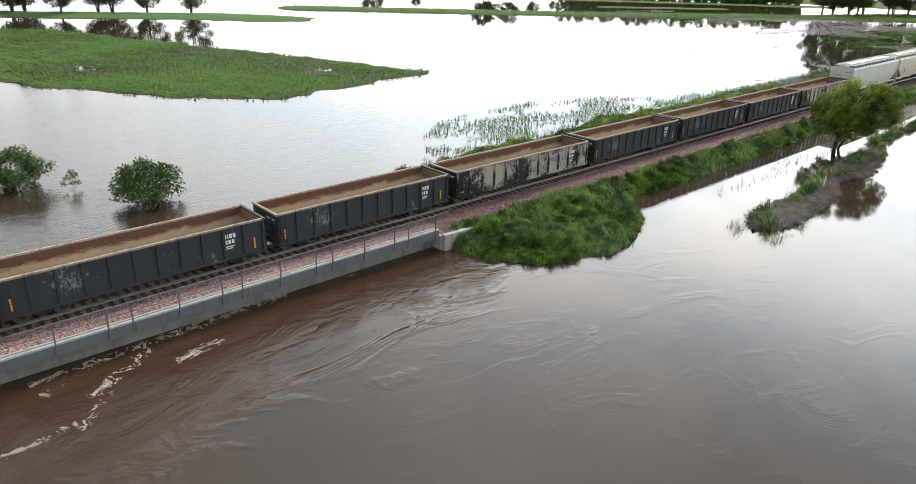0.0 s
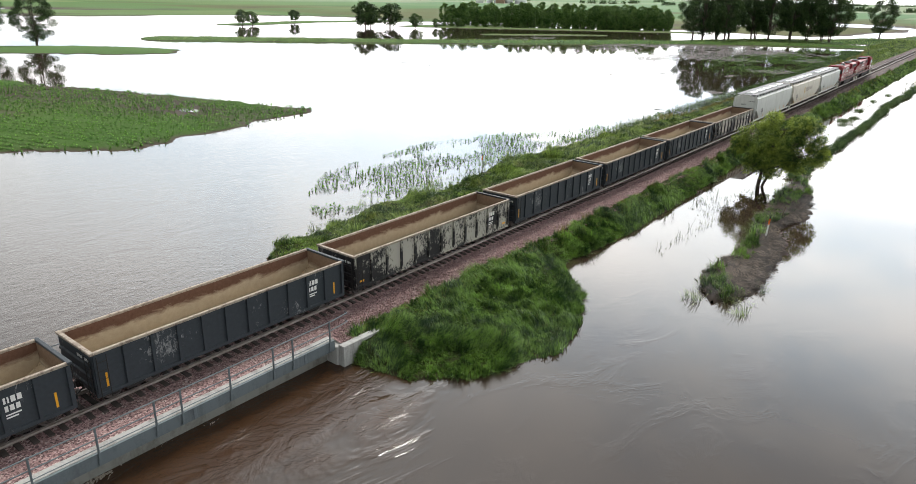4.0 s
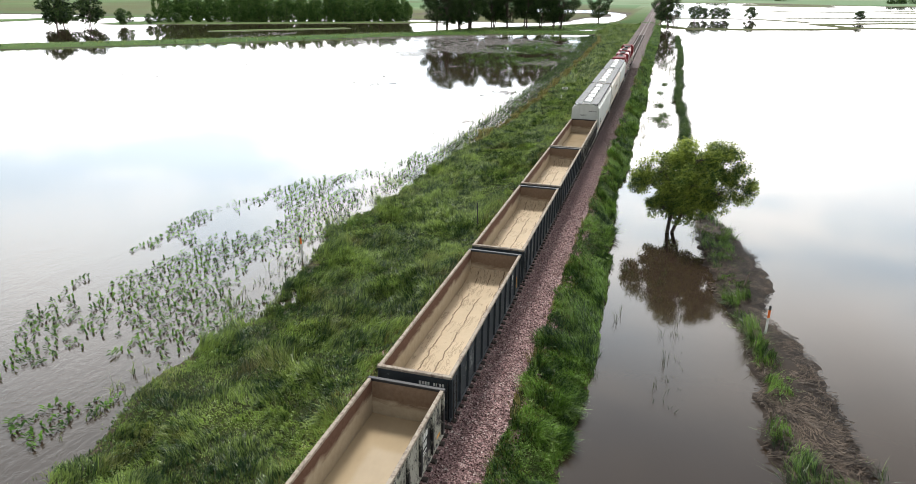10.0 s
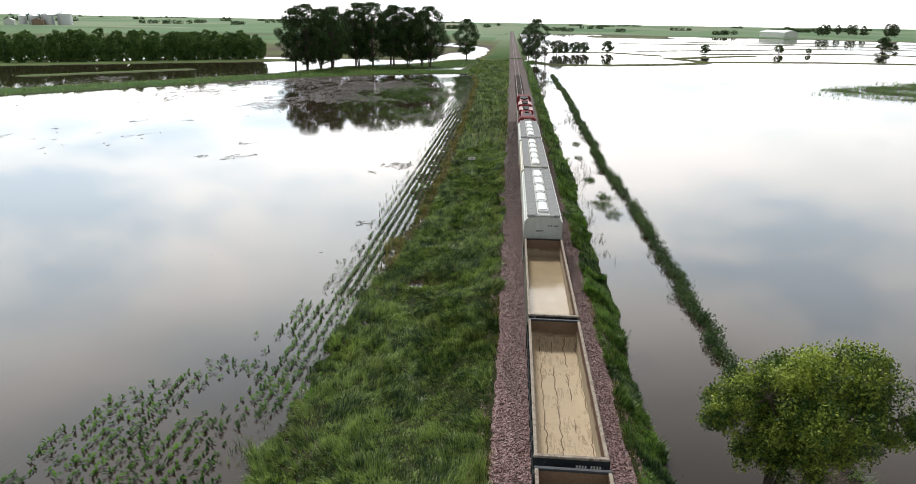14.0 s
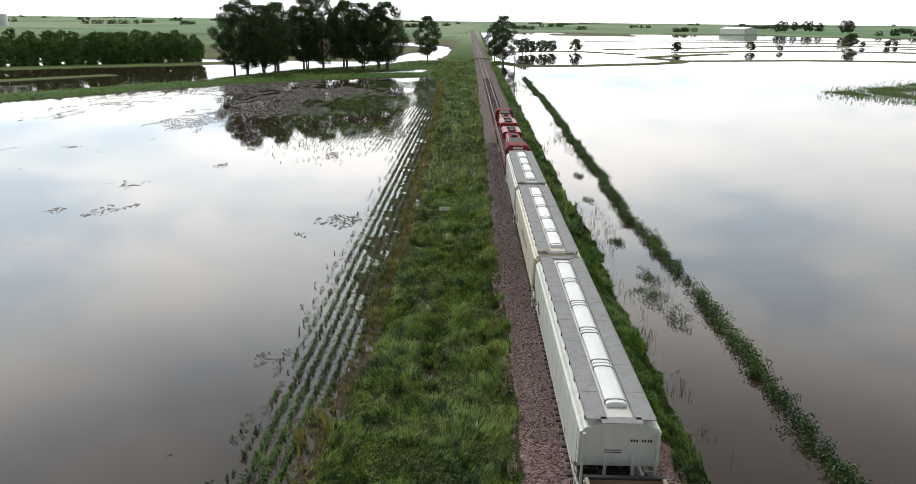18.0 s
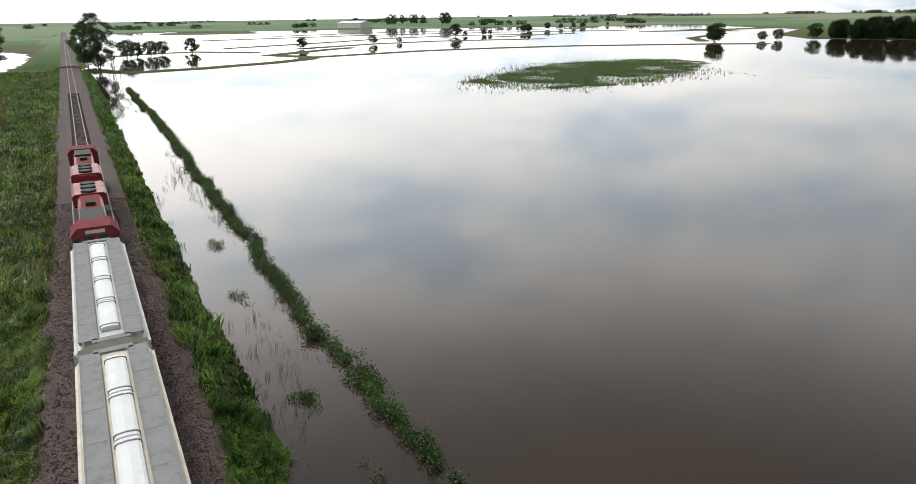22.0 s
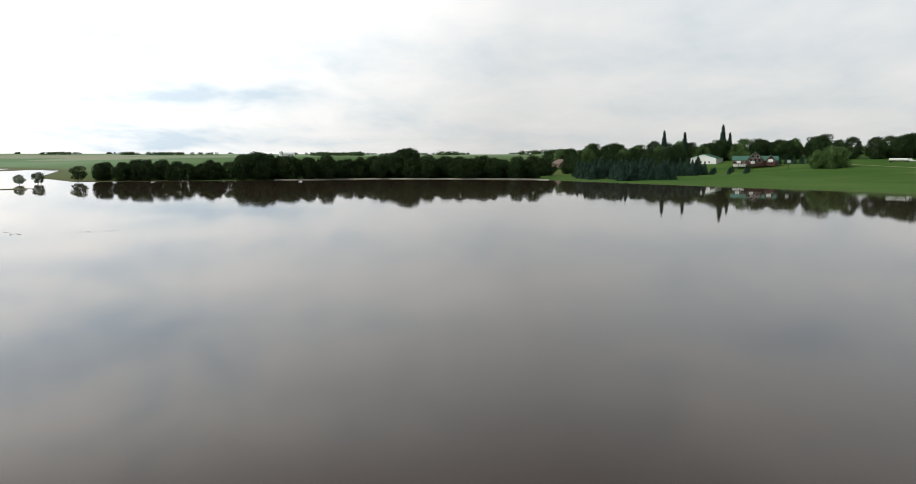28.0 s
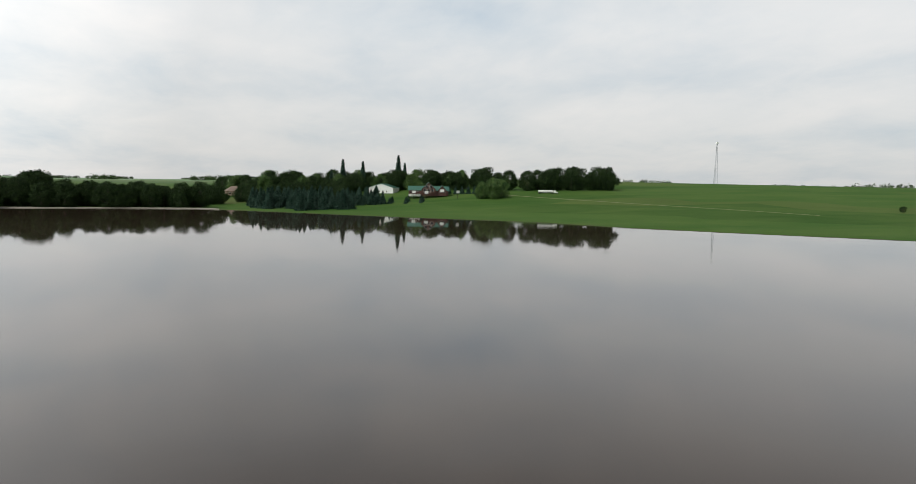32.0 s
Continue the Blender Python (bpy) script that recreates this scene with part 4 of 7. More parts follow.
drift_mat()


def hedge_leaves(name, label, xs, ys, zs, spread_m, per, size, mat, seed, kind="stuff", category="weeds"):
    """A mass of small leaves round given centres."""
    rng = np.random.default_rng(seed)
    n = len(xs) * per
    c = np.stack([np.repeat(xs, per), np.repeat(ys, per), np.repeat(zs, per)], -1)
    c = c + rng.normal(0, 1, (n, 3)) * np.asarray(spread_m)
    c[:, 2] = np.maximum(c[:, 2], 0.03)
    a = rng.normal(0, 1, (n, 3))
    a /= np.linalg.norm(a, axis=1, keepdims=True)
    b = np.cross(a, rng.normal(0, 1, (n, 3)))
    b /= np.linalg.norm(b, axis=1, keepdims=True)
    s = (size * (0.6 + 0.8 * rng.random(n)))[:, None]
    V = np.stack([c - a * s, c - b * s * 0.55, c + a * s, c + b * s * 0.55], 1).reshape(-1, 3)
    F = np.arange(n * 4).reshape(-1, 4)
    return V, F


def hedge():
    rng = np.random.default_rng(31)
    line = BANDS[15][0]
    px, py = [p[0] for p in line], [p[1] for p in line]
    x = 88 + 262 * rng.random(3000)
    y = np.interp(x, px, py) + rng.normal(0, 0.32, len(x)) + (fbm(x * 0.15, x * 0, 6) - 0.5) * 1.6
    keep = fbm(x * 0.35, y * 0.2, 15) > 0.24
    x, y = x[keep], y[keep]
    z = 0.18 + 0.25 * rng.random(len(x))
    V, F = hedge_leaves("", "", x, y, z, (0.20, 0.18, 0.18), 36, 0.072, LEAF_MID, 32)
    tagged(new("ditch_hedge", mesh_from("ditch_hedge", V, F, LEAF_MID)), "long narrow line of green weeds standing in the flood along a fence line", "weeds", kind="stuff")
    for cx, cy, r, k, seed in ((149.6, 28.9, 0.7, 26, 1), (135.8, 28.7, 1.6, 40, 2), (140, 28.0, 1.0, 24, 3), (131.5, 28.2, 1.3, 22, 4), (180, 28.5, 1.1, 18, 5), (166, 29.0, 0.8, 12, 6)):
        r2 = np.random.default_rng(seed)
        x, y = cx + r2.normal(0, r * 0.8, k), cy + r2.normal(0, r * 0.4, k)
        V, F = hedge_leaves("", "", x, y, np.full(k, 0.12), (0.2, 0.2, 0.1), 26, 0.06, LEAF_MID, seed + 50)
        tagged(new("weed_clump", mesh_from("weed_clump", V, F, LEAF_MID)), "low clump of green weeds half drowned in the ditch", "weeds", kind="stuff")


hedge()


def bank_weeds():
    x, y = scatter(5200, 29, 150, 24.5, 53, lambda x, y: on_bank(x, y) & (fbm(x * 0.25, y * 0.25, 131) > 0.50), 132)
    r = np.random.default_rng(133)
    V, F = hedge_leaves("", "", x, y, land(x, y) + 0.12 + 0.3 * r.random(len(x)), (0.16, 0.16, 0.12), 22, 0.055, LEAF, 134)
    tagged(new("bank_weeds", mesh_from("bank_weeds", V, F, WEED)), "broad-leaved yellow-green weeds among the bank grass", "weeds", kind="stuff")


bank_weeds()


def corn(name, label, x, y, height, seed, leaf_w=0.035, z0=-0.05, leaves=6, mat=None):
    """Young corn: arching leaves in two ranks on each stalk."""
    rng = np.random.default_rng(seed)
    n = len(x)
    az0 = rng.random(n) * 6.283
    V, F = [], []
    H = height * (0.65 + 0.6 * rng.random(n))
    for k in range(leaves):
        az = az0 + (k % 2) * 3.1416 + rng.normal(0, 0.3, n)
        zb = z0 + H * (0.12 + 0.62 * k / leaves)
        L = H * (0.75 - 0.05 * k)
        d = np.stack([np.cos(az), np.sin(az), np.zeros(n)], -1)
        p = np.stack([x, y, zb], -1)
        w = np.stack([-np.sin(az), np.cos(az), np.zeros(n)], -1) * leaf_w
        mid = p + d * (L * 0.5)[:, None] + np.array([0, 0, 1]) * (L * 0.30)[:, None]
        tip = p + d * (L * 1.0)[:, None] + np.array([0, 0, 1]) * (L * (-0.05 + 0.35 * rng.random(n)))[:, None]
        i0 = sum(len(v) for v in V)
        V.append(np.stack([p - w * 0.6, p + w * 0.6, mid + w, mid - w, tip], 1).reshape(-1, 3))
        tri = np.array([(0, 1, 2), (0, 2, 3), (3, 2, 4)])
        F.append((tri[None] + (i0 + np.arange(n) * 5)[:, None, None]).reshape(-1, 3))
    return tagged(new(name, mesh_from(name, np.concatenate(V), np.concatenate(F), mat or CORN)), label, "corn", kind="stuff")


def rows(x0, x1, y0, y1, pitch, gap, keep, seed, turn=0.0):
    """Row-planted points, rows along x (turned by `turn` degrees)."""
    rng = np.random.default_rng(seed)
    X, Y = np.meshgrid(np.arange(x0, x1, gap), np.arange(y0, y1, pitch), indexing="ij")
    X, Y = X.ravel() + rng.normal(0, gap * 0.35, X.size), Y.ravel() + rng.normal(0, pitch * 0.07, X.size)
    if turn:
        cx, cy, c, s = (x0 + x1) / 2, (y0 + y1) / 2, math.cos(radians(turn)), math.sin(radians(turn))
        X, Y = cx + (X - cx) * c - (Y - cy) * s, cy + (X - cx) * s + (Y - cy) * c
    k = keep(X, Y, rng)
    return X[k], Y[k]


PATCH = [(44, 52.5), (45.2, 56), (49, 60), (54.5, 64.2), (78, 67), (88, 62.5), (116, 55), (116, 51.5), (60, 51)]


def patch_one(x, y, rng):
    d = inside(x, y, PATCH)
    f = fbm(x * 0.16, y * 0.3, 101)
    return (d > 0) & (land(x, y) < 0.05) & (f > 0.45 + 0.18 * rng.random(len(x)) - 0.11 * np.clip(1 - (x - 48) / 26, 0, 1) - 0.012 * np.minimum(d, 5))


x, y = rows(38, 125, 50, 72, 0.76, 0.35, patch_one, 41)
corn("drowned_corn", "drowned young corn in broken rows standing in flood water", x, y, 0.43, 42, 0.050, leaves=5)
x, y = rows(104, 332, 46, 66, 0.76, 0.18, lambda x, y, r: (y > left_edge(x) + 0.3) & (y < left_edge(x) + np.interp(x, [104, 130, 250, 330], [2.4, 3.9, 4.2, 8.0]) + 2.0 * r.random(len(x)) ** 4) & (r.random(len(x)) < 0.68 + 0.7 * fbm(x * 0.2, y * 0.5, 7)), 43)
corn("corn_strip", "rows of young corn in wet silt along the foot of the bank", x, y, 0.46, 44, 0.042, leaves=5, mat=CORN_STRIP)
x, y = rows(175, 328, 53, 92, 0.76, 0.55, lambda x, y, r: r.random(len(x)) < 2.3 * np.clip(1.15 - np.hypot((x - 268) / 75, (y - 66) / 22), 0, 1) * np.clip(fbm(x * 0.06, y * 0.12, 17) * 3.2 - 1.1, 0, 1), 45)
corn("corn_stand", "thin young corn on silted ground in the flooded field", x, y, 0.36, 46, 0.06, leaves=4)
x, y = rows(-75, 135, 85, 220, 1.45, 0.40, lambda x, y, r: (inside(x, y, CORN_FIELD) + (fbm(x * 0.22, y * 0.22, 3) - 0.5) * 5 > 0.5 * r.random(len(x))) & (land(x, y) > 0.0 - 0.04 * r.random(len(x))) & (x > 6) & ((0.956 * x + 0.292 * y) % 11.6 > 1.3) & (r.random(len(x)) < 0.8), 47, 107)
corn("corn_field", "dense green young corn on a field island in the flood", x, y, 0.6, 48, 0.10, leaves=5, mat=CORN_FIELD_LEAF)
x, y = rows(275, 372, -210, -52, 0.95, 0.75, lambda x, y, r: (inside(x, y, CORN_ISLAND) + (fbm(x * 0.05, y * 0.05, 3) - 0.5) * 16 > -16 * r.random(len(x)) ** 6) & (r.random(len(x)) < 1.5 * fbm(x * 0.11, y * 0.16, 57) + 0.05), 49, 60)
corn("corn_field", "patch of green crop on a low island in open flood water", x, y, 0.42, 50, 0.17, z0=0.0, leaves=4, mat=CORN_FIELD_LEAF)


# ---- trees and shrubs ----
def limb(bm, pts, r0, r1, sides=7):
    for i in range(len(pts) - 1):
        a, b = i / (len(pts) - 1), (i + 1) / (len(pts) - 1)
        tube(bm, pts[i], pts[i + 1], r0 + (r1 - r0) * a, r0 + (r1 - r0) * b, sides, caps=False)


def leaf_mesh(name, centres, radii, count, size, mat, seed, squash=0.75):
    """Leaves gathered in clumps, thickest towards each clump's skin."""
    rng = np.random.default_rng(seed)
    centres, radii = np.asarray(centres, float), np.asarray(radii, float)
    pick = rng.choice(len(centres), count, p=radii ** 2 / (radii ** 2).sum())
    d = rng.normal(0, 1, (count, 3))
    d /= np.linalg.norm(d, axis=1, keepdims=True)
    c = centres[pick] + d * (radii[pick] * (0.35 + 0.65 * rng.random(count) ** 0.5) * (0.8 + 0.5 * rng.random(count)))[:, None] * np.array([1, 1, squash])
    a = rng.normal(0, 1, (count, 3)) + d * 0.2
    a[:, 2] -= 0.4
    a /= np.linalg.norm(a, axis=1, keepdims=True)
    b = np.cross(a, d + rng.normal(0, 0.6, (count, 3)))
    b /= np.linalg.norm(b, axis=1, keepdims=True) + 1e-6
    s = (size * (0.6 + 0.8 * rng.random(count)))[:, None]
    V = np.stack([c - a * s, c - b * s * 0.6 + a * s * 0.1, c + a * s, c + b * s * 0.6 + a * s * 0.1], 1).reshape(-1, 3)
    return mesh_from(name, V, np.arange(count * 4).reshape(-1, 4), mat)


def tree(name, label, category, height, crown, trunk_r, clumps, count, size, mat, seed, first=0.3, stems=1, shape=0.5, lean=(0, 0), bark=None, squash=0.75, clump=1.0, lobes=None):
    """A tapered trunk, limbs to every clump, and an uneven crown. crown: half width; first: where the crown begins."""
    rng = np.random.default_rng(seed)
    thing = empty(name, label, category)
    bm = bmesh.new()
    cs, rs = [], []
    tops = []
    for s in range(stems):
        a = 6.283 * s / stems + rng.random()
        off = 0.0 if stems == 1 else 0.22 * crown
        foot = Vector((0.12 * off * math.cos(a), 0.12 * off * math.sin(a), -0.6))
        top = Vector((off * math.cos(a) + lean[0], off * math.sin(a) + lean[1], height * (0.86 - 0.1 * s / stems)))
        pts = [foot]
        for k in range(1, 6):
            f = k / 5
            pts.append(foot.lerp(top, f) + Vector((rng.normal(), rng.normal(), 0)) * 0.035 * height * f * 0.5)
        limb(bm, pts, trunk_r / stems ** 0.5, trunk_r * 0.18, 9)
        tops.append(pts)
    for lx, ly, lz, lr in lobes or ():
        pts = tops[len(cs) % stems]
        root = pts[2 if lz < 4.5 else 3]
        c = Vector((lx, ly, lz))
        limb(bm, [root, root.lerp(c, 0.5) + Vector((rng.normal(), rng.normal(), 0.6)) * 0.18, c], trunk_r * 0.4, trunk_r * 0.12, 6)
        for k in range(16):
            d = Vector((rng.normal(), rng.normal(), rng.normal() * 0.75 + 0.25)).normalized()
            q = c + d * lr * (0.62 + 0.3 * rng.random())
            cs.append(q)
            rs.append(lr * (0.30 + 0.20 * rng.random()))
            limb(bm, [c, c.lerp(q, 0.9)], trunk_r * 0.10, trunk_r * 0.04, 4)
    for k in range(0 if lobes else clumps):
        h = first + (1 - first) * (k + rng.random()) / clumps
        f = (h - first) / (1 - first)
        prof = math.sin(math.pi * min(1, max(0.02, f ** shape))) ** 0.6
        a = 2.4 * k + rng.normal() * 0.5
        rad = crown * prof * (0.45 + 0.5 * rng.random() ** 0.6)
        c = Vector((rad * math.cos(a) + lean[0] * h, rad * math.sin(a) + lean[1] * h, height * min(h, 0.93)))
        cs.append(c)
        rs.append(crown * clump * (0.20 + 0.16 * rng.random()) * (0.75 + 0.5 * prof))
        pts = tops[k % stems]
        root = pts[min(4, max(1, int(h * 4.2)))]
        mid = root.lerp(c, 0.5) + Vector((rng.normal(), rng.normal(), abs(rng.normal()))) * 0.05 * crown
        limb(bm, [root, mid, c], trunk_r * 0.30 * (1.15 - f), trunk_r * 0.05, 5)
    part("trunk", bm, bark or BARK, thing, "dark trunk and limbs")
    me = leaf_mesh("crown", cs, rs, count, size, mat, seed + 1, squash)
    ob = new("crown", me)
    ob.parent = thing
    return thing


maple = tree("broadleaf_tree", "full-leaved green tree standing in flood water beside the railway ditch", "tree", 6.6, 4.7, 0.28, 0, 84000, 0.070, LEAF, 5, stems=3, lean=(0.2, -1.0),
             lobes=[(0, -1.6, 6.1, 2.1), (-0.5, 0.9, 5.3, 1.9), (0.6, -3.5, 5.4, 1.9), (0, -5.0, 4.3, 1.4), (-0.3, -3.6, 3.7, 1.5), (0.2, 1.9, 4.1, 1.5), (-0.2, 0.8, 2.8, 1.3), (-0.8, -1.4, 3.6, 1.3), (1.8, -1.5, 5.0, 1.7), (-1.9, -1.3, 4.6, 1.6), (0.4, -2.6, 2.6, 0.9), (-1.5, -3.0, 5.0, 1.3), (1.6, 0.6, 4.0, 1.2),
                    (0.1, 0.7, 1.9, 1.2), (-0.6, -0.8, 2.0, 1.25), (0.9, -0.9, 2.4, 1.3), (-0.2, -2.1, 2.5, 1.25), (0.3, -0.2, 3.4, 1.3), (-0.9, 0.4, 3.6, 1.1)])
maple.matrix_world = pose(81.8, 27.2, 0)

b1 = tree("shrub", "rounded green willow shrub standing in fast flood water", "shrub", 2.6, 2.1, 0.07, 26, 6500, 0.085, LEAF_MID, 9, first=0.12, stems=4, shape=0.8)
b1.matrix_world = pose(16.6, 55.6, 0)
b2 = copy_thing(b1, pose(9.3, 66.8, 0, 0, 0, 120))
b1.scale, b2.scale = (1.35, 1.35, 1.25), (1.3, 1.2, 1.15)
b3 = tree("shrub", "thin young willow leaning in the current", "shrub", 1.7, 0.8, 0.03, 9, 500, 0.07, LEAF_MID, 12, first=0.25, stems=2)
b3.matrix_world = pose(12.8, 62.9, 0)
b4 = copy_thing(b1, pose(5.0, 69.5, 0, 0, 0, 60))

# cottonwoods on the levee
cw = [tree("cottonwood_tree", "tall dark cottonwood on a grassy levee by the river", "tree", 28, 8.6, 0.50, 74, 20000, 0.22, LEAF_DARK, 21 + k, first=f, stems=s, shape=0.80, clump=0.66) for k, (f, s) in enumerate(((0.10, 2), (0.17, 1), (0.12, 3)))]
SPOTS = [(346, 128, 0, 1.0, 10), (352, 135, 1, 0.96, 50), (344, 117, 1, 0.9, 80), (378, 113, 2, 1.04, 10), (372, 105, 0, 1.04, 140), (376, 96, 1, 1.0, 200), (381, 90, 0, 0.98, 260), (382, 80, 2, 1.0, 300), (432, 66.5, 1, 0.80, 20), (366, 122, 2, 0.98, 45), (390, 100, 1, 0.95, 15), (360, 126, 0, 0.95, 220), (384, 84, 2, 0.92, 120), (368, 112, 1, 0.9, 310),
         (441, 29, 0, 0.84, 75), (452, 33, 1, 0.7, 10)]
used = [False] * 3
for x, y, k, s, a in SPOTS:
    m = pose(x, y, float(ground_z(x, y)) - 0.15, 0, 0, a) @ Matrix.Scale(s, 4)
    if not used[k]:
        cw[k].matrix_world = m
        used[k] = True
    else:
        ob = copy_thing(cw[k], pose(x, y, float(ground_z(x, y)) - 0.15, 0, 0, a))
        ob.scale = (s, s, s)

# ---- the train ----
RAIL_TOP, TRAIN = 1.597, 77.3


def load_material(name, colour, gloss, cracks):
    m, n, b = material(name, gloss, 0.0, 0.4)
    p = local(n)
    cloud = n.noise(n.scaled(p, (0.5, 0.9, 1)), 1.2, 5, 0.6)
    col = n.mix(cloud, tuple(c * 0.8 for c in colour), tuple(c * 1.12 for c in colour))
    if cracks:
        wav = n.add("ShaderNodeTexNoise", {"Vector": n.scaled(p, (0.55, 3.2, 1)), "Scale": 1.0, "Detail": 5.0, "Roughness": 0.65, "Distortion": 0.7}).outputs[0]
        line = n.ramp(n.math("ABSOLUTE", n.math("SUBTRACT", wav, 0.5)), [(0.0, 1.0), (0.02, 0.6), (0.03, 0.0)])
        gate = n.ramp(n.noise(n.scaled(p, (0.8, 1.0, 1)), 0.9, 3), [(0.44, 0.0), (0.54, 1.0)])
        line = n.math("MULTIPLY", line, gate)
        side = n.add("ShaderNodeSeparateXYZ", {0: p}).outputs[1]
        wave = n.math("MULTIPLY_ADD", n.noise(n.scaled(p, (0.9, 0.15, 1)), 1.0, 5, 0.65), 0.55, side)
        seam = n.math("ABSOLUTE", n.math("SUBTRACT", n.math("FRACT", n.math("DIVIDE", wave, 0.72)), 0.5))
        seam = n.ramp(seam, [(0.0, 1.0), (0.030, 0.8), (0.05, 0.0)])
        gaps = n.ramp(n.noise(n.scaled(p, (0.30, 1.4, 1)), 1.0, 4, 0.6), [(0.42, 0.0), (0.48, 1.0)])
        line = n.math("MAXIMUM", n.math("MULTIPLY", line, 0.5), n.math("MULTIPLY", seam, gaps))
        col = n.mix(line, col, (0.13, 0.085, 0.045))
        bump(n, b, n.math("MULTIPLY_ADD", line, -1.0, n.noise(p, 5, 5)), 0.5, 0.04)
    put(n, col, b.inputs["Base Color"])
    return m


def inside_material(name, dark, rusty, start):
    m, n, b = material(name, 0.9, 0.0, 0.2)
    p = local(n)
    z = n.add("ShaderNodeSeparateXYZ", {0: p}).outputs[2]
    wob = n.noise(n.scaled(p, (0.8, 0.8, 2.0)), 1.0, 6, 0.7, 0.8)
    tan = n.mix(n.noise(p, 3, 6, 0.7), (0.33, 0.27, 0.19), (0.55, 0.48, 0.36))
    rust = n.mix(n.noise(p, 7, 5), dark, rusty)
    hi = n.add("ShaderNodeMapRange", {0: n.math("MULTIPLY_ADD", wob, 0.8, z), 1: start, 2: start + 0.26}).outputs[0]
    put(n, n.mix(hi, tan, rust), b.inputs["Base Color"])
    bump(n, b, n.noise(p, 12, 5), 0.3, 0.02)
    return m


def scabbed(name, paint, scab, amount):
    """Dark paint under flaking pale dust, blotchy and run down."""
    m, n, b = material(name, 0.6, 0.0, 0.4)
    p = local(n)
    big = n.noise(n.scaled(p, (0.35, 1, 0.5)), 1.0, 3, 0.5)
    flk = n.noise(n.scaled(p, (3.0, 3.0, 1.6)), 2.2, 6, 0.75, 0.5)
    f = n.ramp(n.math("MULTIPLY_ADD", big, 0.8, n.math("MULTIPLY", flk, 0.6)), [(amount, 0.0), (amount + 0.06, 1.0)])
    base = n.mix(n.noise(p, 6, 4), tuple(c * 0.7 for c in paint), tuple(c * 1.3 for c in paint))
    put(n, n.mix(n.math("MULTIPLY", f, 0.8), base, scab), b.inputs["Base Color"])
    bump(n, b, flk, 0.15, 0.01)
    return m


GON_BLACK = scabbed("flaking_black_paint", (0.016, 0.016, 0.018), (0.50, 0.48, 0.41), 0.70)
GON_END = scabbed("sooty_black_paint", (0.016, 0.016, 0.018), (0.30, 0.29, 0.26), 0.80)
GON_BLUE = scabbed("dull_blue_black_paint", (0.030, 0.038, 0.046), (0.28, 0.29, 0.29), 0.83)
CHORD = painted("chalky_top_chord", (0.36, 0.31, 0.25), (0.09, 0.05, 0.04), 0.9, amount=1.0, scale=2.2, streak=False)
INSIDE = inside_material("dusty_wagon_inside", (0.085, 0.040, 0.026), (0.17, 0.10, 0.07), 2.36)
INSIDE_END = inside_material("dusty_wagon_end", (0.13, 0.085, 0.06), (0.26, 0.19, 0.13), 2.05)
MUD_SMOOTH = load_material("wet_tan_sludge", (0.47, 0.37, 0.24), 0.12, False)
MUD_CRACK = load_material("cracked_tan_mud", (0.58, 0.46, 0.31), 0.7, True)
HOP_GREY = painted("pale_grey_paint", (0.60, 0.62, 0.58), (0.33, 0.32, 0.28), 0.5, amount=0.35, scale=0.7)
HOP_CREAM = painted("cream_paint", (0.66, 0.62, 0.52), (0.36, 0.29, 0.22), 0.5, amount=0.45, scale=0.7)
HATCH = painted("white_hatch_cover", (0.74, 0.76, 0.77), (0.5, 0.51, 0.5), 0.4, amount=0.3, scale=1.5)
GRATE = painted("roof_grating", (0.27, 0.275, 0.28), (0.15, 0.15, 0.145), 0.85, 0.0, 0.6, 1.2, False)
IRON = plain("grimy_iron", (0.030, 0.027, 0.025), 0.8, 0.2, vary=0.4)
STEEL = painted("worn_wheel_steel", (0.16, 0.14, 0.13), (0.05, 0.04, 0.035), 0.45, 0.7, 0.6)
AMBER = plain("amber_reflector", (0.75, 0.36, 0.02), 0.35, vary=0.1)
WHITE = plain("stencil_white", (0.78, 0.78, 0.75), 0.6, vary=0.1)
INK = plain("stencil_black", (0.03, 0.03, 0.03), 0.6, vary=0.2)
GOLD = plain("gold_emblem", (0.55, 0.38, 0.14), 0.5, vary=0.15)
TAUPE = plain("taupe_lettering", (0.38, 0.33, 0.27), 0.6, vary=0.1)
RED = painted("locomotive_red", (0.25, 0.012, 0.018), (0.08, 0.02, 0.02), 0.38, amount=0.45, scale=0.9)
ROOF_RED = painted("faded_red_roof", (0.19, 0.012, 0.017), (0.05, 0.02, 0.02), 0.85, amount=0.5, scale=1.0)
GRILLE = plain("black_grille", (0.016, 0.016, 0.017), 0.7, 0.3, vary=0.3)
GLASS = plain("dark_cab_glass", (0.012, 0.016, 0.018), 0.05, 0.0, vary=0.1)
CREAM = plain("cream_step_edge", (0.72, 0.68, 0.60), 0.5, vary=0.1)


def shared(name, bm, mat):
    me = bpy.data.meshes.new(name)
    bm.to_mesh(me)
    bm.free()
    me.materials.append(mat)
    return me


def place(name, me, parent, loc=(0, 0, 0), turn=0.0, label=""):
    ob = new(name, me)
    ob.parent = parent
    ob.matrix_basis = pose(*loc, 0, 0, turn)
    if label:
        ob["label"] = label
    return ob


